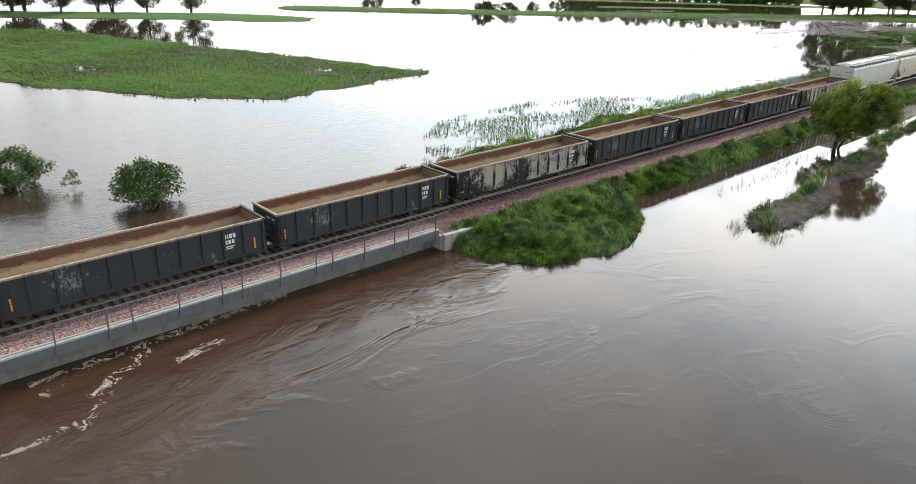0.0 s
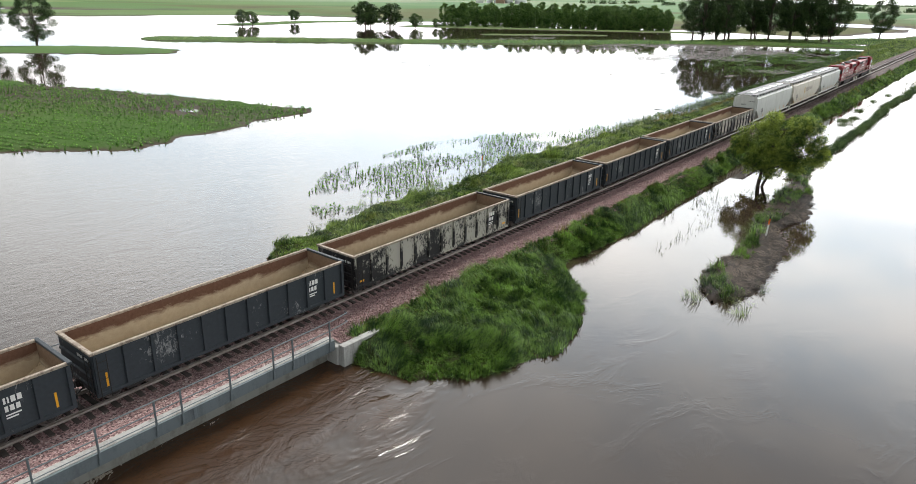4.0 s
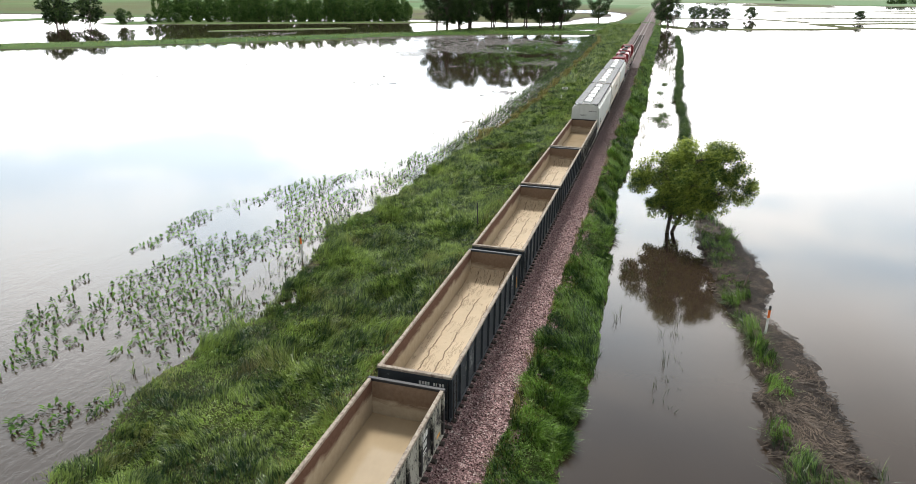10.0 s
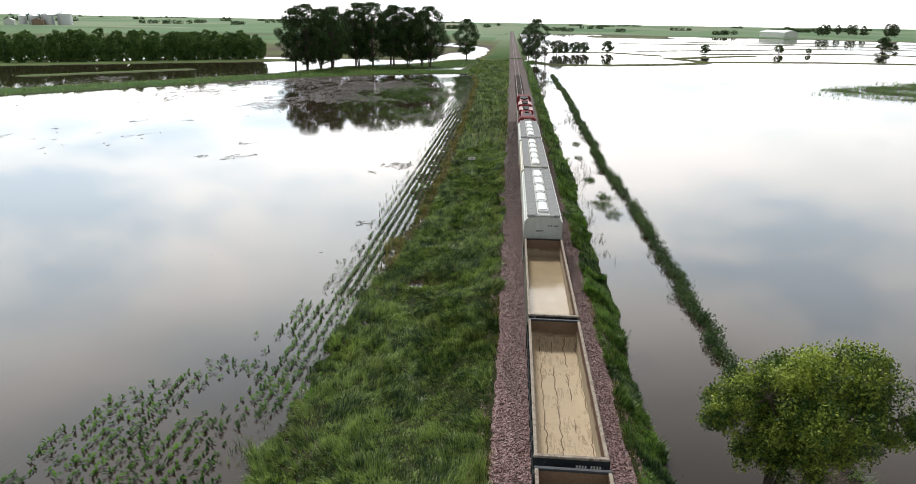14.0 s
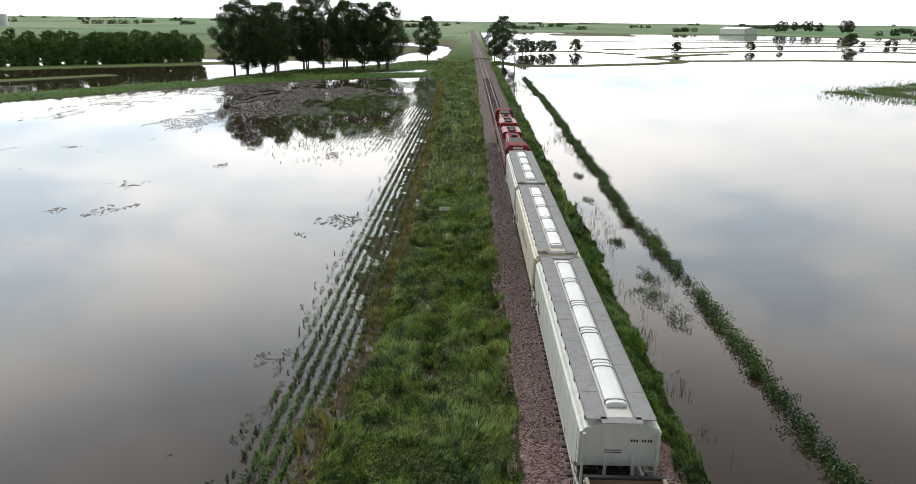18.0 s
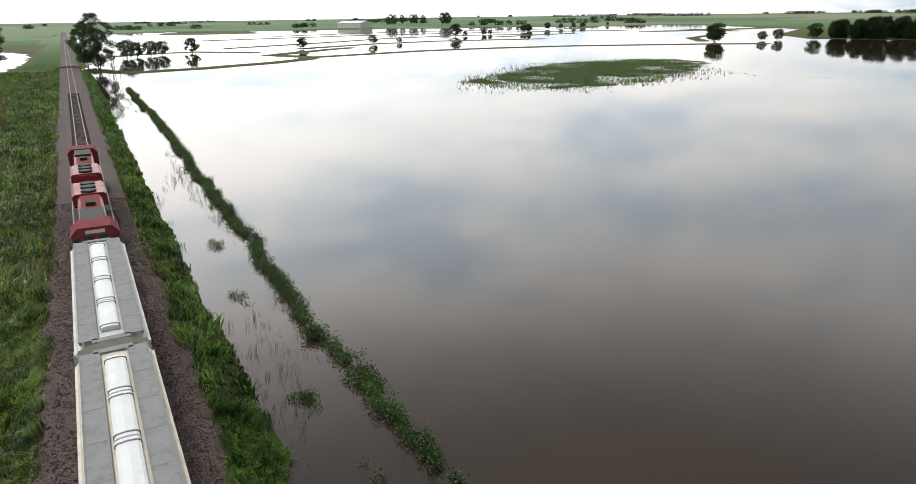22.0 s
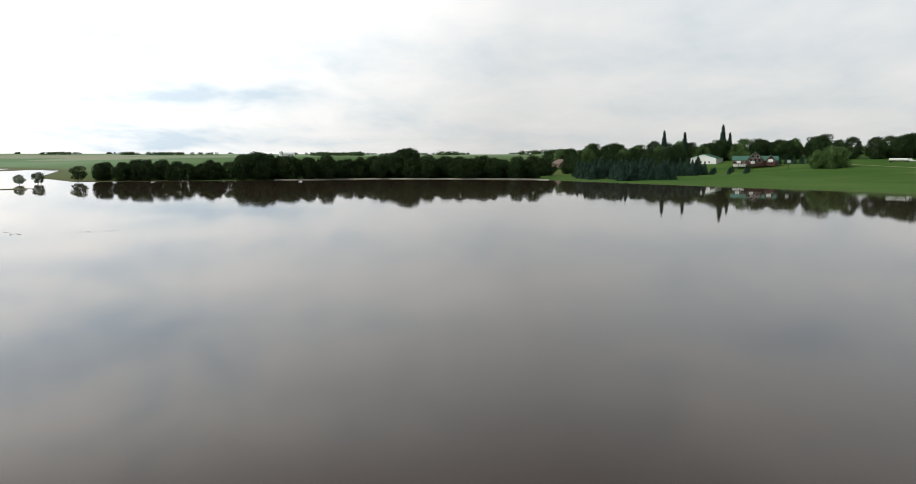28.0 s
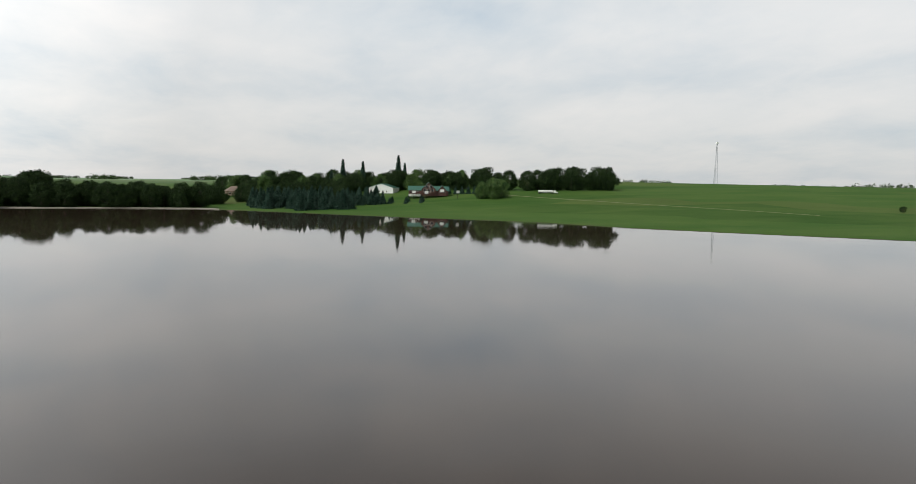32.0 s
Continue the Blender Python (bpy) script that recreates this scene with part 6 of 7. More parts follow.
    # withheld lettering as slanting cream bars, in two lines
    for s in (-1, 1):
        x0 = 0.2 if s < 0 else 0.2 + 3.9
        stencil(hood, WHITE, x0 - 1.6 if s < 0 else x0 - 1.6, 3.72, s * 0.95, [(0, [(q * 0.42, 0.31, 0.50 if q == 0 else 0.40) for q in range(8)]), (0.62, [(0.3 + q * 0.42, 0.31, 0.50 if q == 0 else 0.40) for q in range(7)])], "trade_mark", "white bars of a railway name")
        stencil(cab, WHITE, -H + 2.7 if s < 0 else -H + 3.7, 2.5, s * 1.502, [(0, [(q * 0.26, 0.18, 0.34) for q in range(4)])], "stencil")
        # handrails
        bm = bmesh.new()
        tube(bm, (-H + 4.9, s * 1.48, 2.62), (H - 1.0, s * 1.48, 2.62), 0.022, sides=6)
        part("handrail", bm, CREAM, e)
        bm = bmesh.new()
        tube(bm, (0, s * 1.48, 1.62), (0, s * 1.48, 2.62), 0.02, sides=6)
        st = shared("stanchion", bm, CREAM)
        for i in range(12):
            place("stanchion", st, e, (-H + 5.0 + i * (2 * H - 6.1) / 11, 0, 0))
        for q in (-1, 1):
            bm = bmesh.new()
            for i in range(4):
                box(bm, *sorted((q * (H - 0.1), q * (H - 0.62))), *sorted((s * 1.05, s * 1.5)), 0.42 + i * 0.3, 0.45 + i * 0.3)
            box(bm, *sorted((q * (H - 0.62), q * (H - 0.66))), *sorted((s * 1.05, s * 1.5)), 0.4, 1.62)
            part("steps", bm, CREAM, e)
            bm = bmesh.new()
            tube(bm, (q * (H - 0.08), s * 1.46, 0.9), (q * (H - 0.08), s * 1.46, 2.65), 0.022, sides=6)
            tube(bm, (q * (H - 0.08), s * 1.46, 2.65), (q * (H - 0.6), s * 1.46, 2.65), 0.022, sides=6)
            tube(bm, (q * (H - 0.6), s * 1.46, 2.65), (q * (H - 0.6), s * 1.46, 1.62), 0.022, sides=6)
            part("grab_rail", bm, CREAM, e)
    for q in (-1, 1):
        bm = bmesh.new()
        box(bm, *sorted((q * H, q * (H + 0.08))), -1.45, 1.45, 0.45, 1.62, 0.02)
        part("pilot", bm, IRON, e)
        place("coupler", COUPLER, e, (q * (H + 0.15), 0, 0), 0 if q > 0 else 180)
        bm = bmesh.new()
        for s in (-1, 1):
            prism(bm, [(-2.3, 0.45), (-2.3, 0.8), (-1.9, 1.0), (1.9, 1.0), (2.3, 0.8), (2.3, 0.45), (1.9, 0.45), (1.5, 0.7), (0.6, 0.7), (0.3, 0.45), (-0.3, 0.45), (-0.6, 0.7), (-1.5, 0.7), (-1.9, 0.45)], *sorted((s * 0.98, s * 1.14)))
            for x in (-1.75, 0, 1.75):
                box(bm, x - 0.2, x + 0.2, *sorted((s * 0.95, s * 1.24)), 0.34, 0.72, 0.03)
        box(bm, -2.1, 2.1, -0.98, 0.98, 0.7, 0.95)
        t = part("truck", bm, IRON, e, "three-axle truck")
        t.location = (q * 6.9, 0, 0)
        for x in (-1.75, 0, 1.75):
            for s in (-1, 1):
                place("wheel", BIG_WHEEL, t, (x, s * 0.75, 0.508), 0 if s > 0 else 180)
    bm = bmesh.new()
    extrude_x(bm, [(-1.45, 1.25), (-1.5, 0.75), (-1.2, 0.35), (1.2, 0.35), (1.5, 0.75), (1.45, 1.25)], -3.6, 3.6)
    part("fuel_tank", bm, IRON, e)
    return e


def stand(thing, x_mid, turn=0.0):
    """The pose of a wagon on the rails."""
    y = float(track_y(x_mid))
    slope = math.degrees(math.atan(float(track_y(x_mid + 1)) - y))
    return pose(x_mid, y, RAIL_TOP, 0, 0, slope + turn)


g1 = gondola(15.5, GON_BLACK, GON_END, MUD_SMOOTH, "black open wagon with flaking pale sides holding wet tan sludge")
g1.matrix_world = stand(g1, TRAIN + 14.2 + 7.9)
g2 = gondola(13.7, GON_BLUE, GON_BLUE, MUD_CRACK, "dark blue-grey open wagon holding cracked dry tan mud", 12)
g2.matrix_world = stand(g2, TRAIN + 6.85)
x = TRAIN
for i in range(9):
    x -= 14.5
    copy_thing(g2, stand(g2, x + 6.85)) if i % 3 != 2 else copy_thing(g1, stand(g1, x - 1.0 + 6.85))
    x -= 1.9 if i % 3 == 2 else 0
h3 = hopper(19.7, HOP_GREY, "pale grey covered hopper wagon with white roof hatches", 5)
h3.matrix_world = stand(h3, TRAIN + 30.7 + 9.95)
hv = hopper(19.9, HOP_CREAM, "cream covered hopper wagon with a gold round emblem and dirty sides", 5, True)
hv.matrix_world = stand(hv, TRAIN + 51.0 + 10.05)
h1 = hopper(17.2, HOP_GREY, "short pale grey covered hopper wagon coupled to the engines", 4)
h1.matrix_world = stand(h1, TRAIN + 71.6 + 8.7)
l1 = locomotive("red diesel locomotive with cream handrails, cab towards the wagons")
l1.matrix_world = stand(l1, TRAIN + 89.5 + 10.6)
l2 = copy_thing(l1, stand(l1, TRAIN + 111.0 + 10.6, 180))
l2["label"] = "red diesel locomotive leading the train, cab forward"

# ---- trees of the far banks ----
def planted(kinds, spots, group):
    """Stands copies of tree kinds at (x, y, kind, scale, turn); the first of each kind is used itself."""
    done = set()
    for x, y, k, s, a in spots:
        z = max(float(ground_z(x, y)), 0.0) - 0.1
        ob = kinds[k]
        if k in done:
            ob = copy_thing(kinds[k], pose(x, y, z, 0, 0, a))
        else:
            ob.matrix_basis = pose(x, y, z, 0, 0, a)
            done.add(k)
        ob.scale = (s * 1.05, s * 1.05, s)
        ob["group"] = group


rng = random.Random(12)
shore_kinds = [tree("shore_tree", "dark leafy tree in a dense belt along the flooded shore", "tree", 17, 7.0, 0.4, 44, 8500, 0.36, LEAF_SHORE, 61 + k, first=0.0, stems=1 + k % 2, shape=0.85, squash=0.95) for k in range(3)]
spots = []
for i in range(92):
    f = i / 91
    x = 470 - 330 * f + rng.uniform(-4, 4)
    back = rng.choice((8, 14, 22, 30))
    tall = (0.58 if f < 0.3 else 0.78) + 0.36 * rng.random() + (0.35 if 0.62 < f < 0.70 else 0) + (0.25 if 0.28 < f < 0.36 else 0)
    spots.append((x, float(shore_y(x)) - back, i % 3, tall, rng.uniform(0, 360)))
planted(shore_kinds, spots, "belt of trees along the flooded shore")

mid_kinds = [tree("farm_tree", "full green shade tree round a farmstead on rising ground", "tree", 16, 7.5, 0.4, 40, 6000, 0.42, m, 71 + k, first=0.0, stems=1, shape=0.85, squash=0.95) for k, m in enumerate((LEAF_SHORE, LEAF_MID))]
spots = [(131, -640, 0, 1.0, 0), (124, -650, 0, 0.9, 60), (118, -840, 0, 1.1, 0)]
for i in range(24):
    f = i / 23
    spots.append((75 - 235 * f + rng.uniform(-6, 6), -835 + 135 * f + rng.uniform(-14, 14), 0 if i % 5 else 1, rng.uniform(1.1, 1.5), rng.uniform(0, 360)))
for i in range(16):
    f = rng.random()
    spots.append((105 - 90 * f + rng.uniform(-6, 6), -640 - 60 * rng.random(), 0, rng.uniform(0.85, 1.15), rng.uniform(0, 360)))
for i in range(12):
    f = i / 11
    spots.append((-184 - 82 * f + rng.uniform(-5, 5), -682 + 26 * f + rng.uniform(-8, 8), 0, rng.uniform(1.1, 1.5), rng.uniform(0, 360)))
spots += [(-110, -606, 1, 1.0, 20), (-120, -611, 1, 1.05, 90), (-103, -612, 1, 0.95, 200), (-114, -616, 1, 1.1, 10), (-10, -740, 0, 1.2, 30), (0, -735, 0, 1.1, 80), (22, -700, 0, 1.1, 10), (-70, -700, 1, 0.75, 40)]
for i in range(30):
    f = i / 29
    spots.append((110 - 275 * f + rng.uniform(-5, 5), -825 + 105 * f + rng.uniform(-10, 10), 0 if i % 4 else 1, rng.uniform(0.9, 1.25), rng.uniform(0, 360)))
planted(mid_kinds, spots, "shade trees round the farmstead")


def spruce(label, height, seed, thin=1.0):
    """A conical spruce: tiers of drooping needle sprays round a straight trunk."""
    r = np.random.default_rng(seed)
    t = empty("spruce_tree", label, "tree")
    bm = bmesh.new()
    tube(bm, (0, 0, -0.4), (0, 0, height * 0.97), 0.02 * height, 0.01, 7)
    part("trunk", bm, BARK, t)
    n = 2600
    h = 1 - np.sqrt(r.random(n)) * 0.97
    tier = np.floor(h * 16) / 16
    rad = thin * height * 0.24 * (1 - tier) * (0.35 + 0.65 * r.random(n) ** 0.5) * (0.75 + 0.5 * (h * 16 % 1 < 0.6))
    a = r.random(n) * 6.283
    c = np.stack([rad * np.cos(a), rad * np.sin(a), height * h - 0.25 * rad], -1)
    d = np.stack([np.cos(a), np.sin(a), -0.45 * np.ones(n)], -1)
    w = np.cross(d, np.array([0, 0, 1.0]) + r.normal(0, 0.4, (n, 3)))
    w /= np.linalg.norm(w, axis=1, keepdims=True)
    s = (0.045 * height * (0.6 + 0.7 * r.random(n)))[:, None]
    V = np.stack([c - d * s, c - w * s * 0.5, c + d * s, c + w * s * 0.5], 1).reshape(-1, 3)
    ob = new("needles", mesh_from("needles", V, np.arange(n * 4).reshape(-1, 4), LEAF_SPRUCE))
    ob.parent = t
    return t


kinds = [spruce("blue-green spruce in a plantation on the lawn by the water", 14.5, 5, 1.15), spruce("young blue spruce on the mown slope", 7.0, 6, 1.3), spruce("tall thin spruce spire behind the house", 27, 7, 0.42)]
spots = []
for i in range(58):
    f = rng.random()
    spots.append((97 - 66 * f + rng.uniform(-4, 4), -560 - 75 * rng.random() + 24 * f - 6, 0, rng.uniform(0.85, 1.2), rng.uniform(0, 360)))
spots += [(43, -566, 0, 0.75, 0), (29, -556, 0, 0.85, 40), (52, -552, 0, 0.95, 10), (62, -545, 0, 1.0, 70), (70, -540, 0, 0.95, 20), (-3, -604, 0, 0.9, 0), (-8, -606, 0, 0.8, 0), (3, -600, 0, 0.85, 0)]
spots += [(34 - 44 * rng.random(), -598 - 40 * rng.random(), 0, rng.uniform(0.75, 1.1), rng.uniform(0, 360)) for i in range(16)]
spots += [(-14 - 4.6 * i + rng.uniform(-1, 1), -604 - 12 * (i % 3) + rng.uniform(-2, 2), 1, rng.uniform(0.7, 1.1), rng.uniform(0, 360)) for i in range(9)]
spots += [(-92 - 6 * i, -672 + 2 * i, 1, 1.2, 0) for i in range(5)]
spots += [(-6, -780, 2, 1.35, 0), (-26, -770, 2, 1.25, 0), (-66, -770, 2, 1.45, 0), (-74, -772, 2, 1.1, 0), (6, -784, 2, 0.95, 0)]
planted(kinds, spots, "spruces by the farmstead")

pop = [tree("young_poplar", "slender young tree in a flooded plantation row", "tree", 13, 3.3, 0.10, 30, 4200, 0.26, LEAF_POPLAR, 81 + k, first=0.0, stems=1, shape=0.9) for k in range(2)]
spots = []
for i in range(96):
    f = i / 95
    spots.append((338 + 84 * f + rng.uniform(-2, 2) + 14 * (i % 3), 280 - 107 * f + rng.uniform(-2, 2) + 8 * (i % 3), i % 2, rng.uniform(0.75, 1.15), rng.uniform(0, 360)))
planted(pop, spots, "plantation of young trees in the flood")

small = [tree("lone_tree", "small round tree standing alone on a drowned field edge", "tree", 8.5, 4.0, 0.2, 22, 1700, 0.36, m, 91 + k, first=0.14, stems=2, shape=0.75) for k, m in enumerate((LEAF_DARK, LEAF_MID))]
spots = [(-368, -405, 0, 0.62, 0), (-385, -401, 0, 0.85, 50), (590, -28, 0, 1.05, 0), (576, -9, 0, 0.95, 40), (566, -2, 0, 1.0, 80), (558, 6, 0, 0.95, 10), (548, 12, 0, 1.15, 70), (598, -101, 0, 0.85, 20), (477, -433, 0, 0.95, 30), (479, -418, 1, 0.8, 60), (476, -474, 0, 1.35, 0), (485, -375, 0, 1.55, 15), (489, -378, 0, 1.3, 100),
         (774, -315, 0, 1.5, 0), (640, -170, 1, 0.8, 0), (648, -196, 1, 0.5, 0), (780, -330, 0, 0.6, 0), (800, -365, 0, 0.7, 40), (812, -380, 0, 0.6, 0), (880, -470, 0, 1.0, 20), (888, -482, 0, 1.1, 80), (897, -490, 0, 0.9, 0), (940, -520, 1, 0.9, 0), (1010, -600, 0, 1.1, 30), (1030, -640, 0, 0.9, 0), (1050, -680, 0, 0.9, 0), (1080, -720, 0, 0.8, 0), (1100, -740, 0, 0.9, 0), (1180, -860, 0, 0.7, 0),
         (287, 356, 0, 0.8, 0), (239, 340, 1, 0.9, 0), (244, 338, 1, 0.8, 60), (280, 288, 0, 1.6, 0), (288, 292, 1, 1.2, 0), (295, 284, 0, 1.5, 90), (305, 274, 1, 0.9, 0), (318, 270, 1, 0.6, 0), (330, 264, 1, 0.6, 0)]
planted(small, spots, "scattered trees in the flood")
spots = [(50, 272, 0, 0.85, 0), (62, 262, 1, 0.8, 40), (36, 285, 2, 0.9, 100), (88, 258, 0, 0.75, 200), (75, 268, 2, 0.8, 10), (101, 252, 1, 0.66, 60), (20, 295, 1, 0.95, 0), (5, 300, 0, 0.9, 30), (-12, 308, 2, 0.9, 0), (56, 284, 1, 0.9, 0), (82, 276, 0, 0.85, 300)]
spots += [(1688 + dx, -632 + dy, k, s, 0) for dx, dy, k, s in ((0, 0, 0, 0.9), (14, -16, 2, 0.85), (-10, 12, 1, 0.7), (125, -112, 0, 0.9), (140, -130, 2, 0.9), (150, -96, 1, 0.85), (115, -140, 0, 0.8), (-70, -102, 0, 1.0), (-58, -118, 2, 1.0), (-48, -128, 1, 0.95))]
for x, y, k, s, a in spots:
    ob = copy_thing(cw[0 if k == 1 else k], pose(x, y, max(0, float(ground_z(x, y))) - 0.1, 0, 0, a))
    ob.scale = (s * 1.1, s * 1.1, s)
    ob["label"] = "tall dark cottonwood in a far grove beyond the flood"


def bare_tree(x, y, height, seed):
    r = random.Random(seed)
    t = empty("dead_tree", "leafless bleached dead tree in the flooded ditch", "tree", pose(x, y, -0.1, 0, 0, r.uniform(0, 360)), group="dead trees by the railway")
    bm = bmesh.new()

    def grow(p, way, length, rad, depth):
        q = p + way * length
        tube(bm, p, q, rad, rad * 0.6, 6, caps=False)
        if depth:
            for _ in range(3 if depth > 1 else 2):
                grow(p.lerp(q, r.uniform(0.5, 1)), (way + Vector((r.uniform(-1, 1), r.uniform(-1, 1), r.uniform(0, 0.6))) * 0.6).normalized(), length * r.uniform(0.5, 0.75), rad * 0.55, depth - 1)
    grow(Vector((0, 0, 0)), Vector((0.05, 0, 1)), height * 0.4, 0.012 * height, 4)
    part("branches", bm, DEAD, t)


for i, (x, y, hgt) in enumerate(((366, 27.5, 9), (380, 26.5, 10), (430, 24, 11), (372, 25, 6), (436, 26, 8))):
    bare_tree(x, y, hgt, i)


def distant_woods():
    r = np.random.default_rng(3)
    cx, cy = [], []
    for _ in range(260):
        a, d = math.radians(r.uniform(-170, 75)), 1500 + 2600 * r.random()
        x, y = 100 + d * math.cos(a), d * math.sin(a)
        if abs(y - 45) < 60:
            continue
        n = int(r.integers(2, 12))
        t = r.random() * 3.14
        for k in range(n):
            cx.append(x + (k - n / 2) * 16 * abs(math.sin(t)) + r.normal() * 4)
            cy.append(y + (k - n / 2) * 16 * math.cos(t) + r.normal() * 4)
    cx, cy = np.array(cx), np.array(cy)
    z = np.maximum(ground_z(cx, cy), 0)
    n = len(cx)
    me = leaf_mesh("distant_woods", np.stack([cx, cy, z + 3.0], -1), np.full(n, 7.5), n * 90, 1.7, LEAF_DARK, 4, 0.8)
    tagged(new("distant_woods", me), "hazy dark woods and shelter belts along the horizon", "woods", kind="stuff")


distant_woods()

# ---- farm buildings ----
LOG = painted("dark_stained_logs", (0.085, 0.035, 0.025), (0.05, 0.03, 0.025), 0.7, amount=0.5)
GREEN_ROOF = painted("green_metal_roof", (0.055, 0.155, 0.115), (0.05, 0.10, 0.08), 0.4, 0.2, 0.4)
WHITE_WALL = painted("white_steel_siding", (0.74, 0.74, 0.70), (0.5, 0.5, 0.46), 0.6, amount=0.3)
TAN_BRICK = painted("tan_brick_wall", (0.30, 0.21, 0.15), (0.2, 0.15, 0.12), 0.85, amount=0.4)
TAN_ROOF = painted("brown_shingle_roof", (0.20, 0.15, 0.12), (0.13, 0.1, 0.08), 0.9, amount=0.4)
SILVER = painted("galvanised_bin", (0.62, 0.64, 0.65), (0.4, 0.41, 0.42), 0.4, 0.5, 0.4)


def gable(parent, x0, x1, y0, y1, z0, wall_h, rise, wall, roof, along_x=True, over=0.8):
    """Walls with gable ends and an overhanging pitched roof of some thickness."""
    bm = bmesh.new()
    if along_x:
        ym = (y0 + y1) / 2
        extrude_x(bm, [(y0, z0), (y0, z0 + wall_h), (ym, z0 + wall_h + rise), (y1, z0 + wall_h), (y1, z0)], x0, x1)
    else:
        xm = (x0 + x1) / 2
        prism(bm, [(x0, z0), (x0, z0 + wall_h), (xm, z0 + wall_h + rise), (x1, z0 + wall_h), (x1, z0)], y0, y1)
    part("wall", bm, wall, parent)
    bm = bmesh.new()
    t, k = 0.3, rise / ((y1 - y0) / 2 if along_x else (x1 - x0) / 2)
    zt = z0 + wall_h
    if along_x:
        ym = (y0 + y1) / 2
        extrude_x(bm, [(y0 - over, zt - over * k + 0.02), (ym, zt + rise + 0.02), (y1 + over, zt - over * k + 0.02), (y1 + over, zt - over * k + t), (ym, zt + rise + t), (y0 - over, zt - over * k + t)], x0 - over, x1 + over)
    else:
        xm = (x0 + x1) / 2
        prism(bm, [(x0 - over, zt - over * k + 0.02), (xm, zt + rise + 0.02), (x1 + over, zt - over * k + 0.02), (x1 + over, zt - over * k + t), (xm, zt + rise + t), (x0 - over, zt - over * k + t)], y0 - over, y1 + over)
    part("roof", bm, roof, parent)


def windows(parent, xs, y, z, w, h, face=1):
    for x in xs:
        bm = bmesh.new()
        box(bm, x - w / 2 - 0.12, x + w / 2 + 0.12, *sorted((y, y + face * 0.06)), z - 0.12, z + h + 0.12)
        win = part("window", bm, CREAM, parent)
        bm = bmesh.new()
        box(bm, x - w / 2, x + w / 2, *sorted((y + face * 0.06, y + face * 0.09)), z, z + h)
        part("pane", bm, GLASS, win)


# the fronts look north towards the water (+y in their own frames, then turned)
lodge = empty("log_house", "large dark log house with green roof gables on a mown slope", "house", pose(-67, -662, 10.6, 0, 0, -16))
gable(lodge, -19, 19, -8, 5, 0, 5.2, 3.6, LOG, GREEN_ROOF)
gable(lodge, -6.5, 6.5, 2, 10, 0, 6.4, 6.2, LOG, GREEN_ROOF, False)
gable(lodge, -17, -9, -2, 8, 0, 5.2, 4.6, LOG, GREEN_ROOF, False)
windows(lodge, (-3.6, 0, 3.6), 10.0, 3.8, 2.4, 2.6)
windows(lodge, (-2, 2), 10.0, 7.4, 2.4, 2.4)
windows(lodge, (-15, -11.5), 8.0, 3.2, 1.8, 1.8)
windows(lodge, (10, 14, 17), 5.0, 2.2, 1.8, 1.8)
bm = bmesh.new()
box(bm, -8, 18, 10.05, 12.5, 2.6, 2.85)
for x in np.arange(-8, 18.1, 2.0):
    box(bm, x - 0.1, x + 0.1, 12.2, 12.4, -1.5, 3.9)
box(bm, -8, 18, 12.25, 12.35, 3.8, 3.95)
part("deck", bm, LOG, lodge)
bm = bmesh.new()
box(bm, 7.2, 19, 5.1, 9.9, -0.8, 1.4)
part("base_wall", bm, WHITE_WALL, lodge)

barn = empty("machine_shed", "white steel shed with green roof and small windows", "shed", pose(-44, -745, 11.0, 0, 0, -28))
gable(barn, -13, 13, -14, 14, 0, 6.0, 4.0, WHITE_WALL, GREEN_ROOF, False, 0.6)
windows(barn, (-6, -2, 2, 6), 14.0, 1.4, 1.4, 1.4)
tan_house = empty("brick_house", "low tan brick house with a brown hipped roof among trees", "house", pose(107, -796, 6.0, 0, 0, 8))
bm = bmesh.new()
box(bm, -8.5, 8.5, -6, 6, -1.5, 4.2)
part("wall", bm, TAN_BRICK, tan_house)
bm = bmesh.new()
lo = [bm.verts.new(p) for p in ((-9.3, -6.8, 4.1), (9.3, -6.8, 4.1), (9.3, 6.8, 4.1), (-9.3, 6.8, 4.1))]
hi = [bm.verts.new((-2.5, 0, 9.2)), bm.verts.new((2.5, 0, 9.2))]
for q in ((lo[0], lo[1], hi[1], hi[0]), (lo[2], lo[3], hi[0], hi[1]), (lo[1], lo[2], hi[1]), (lo[3], lo[0], hi[0])):
    bm.faces.new(q)
bm.faces.new(lo[::-1])
part("roof", bm, TAN_ROOF, tan_house)
windows(tan_house, (-5, 0, 5), 6.0, 1.0, 1.8, 1.6)

# white tank lorry on the slope
lorry = empty("tank_lorry", "white tank lorry parked on the green slope", "lorry", pose(-180, -631, 14.6, 0, 0, 168))
bm = bmesh.new()
tube(bm, (-9.5, 0, 2.3), (5.0, 0, 2.3), 1.15, sides=18)
part("tank", bm, WHITE_WALL, lorry)
bm = bmesh.new()
box(bm, -9.5, 9.0, -0.5, 0.5, 0.8, 1.15)
part("frame", bm, IRON, lorry)
bm = bmesh.new()
prism(bm, [(6.0, 0.9), (6.0, 3.4), (7.6, 3.4), (8.1, 2.2), (10.2, 2.0), (10.4, 0.9)], -1.15, 1.15)
part("cab", bm, WHITE_WALL, lorry)
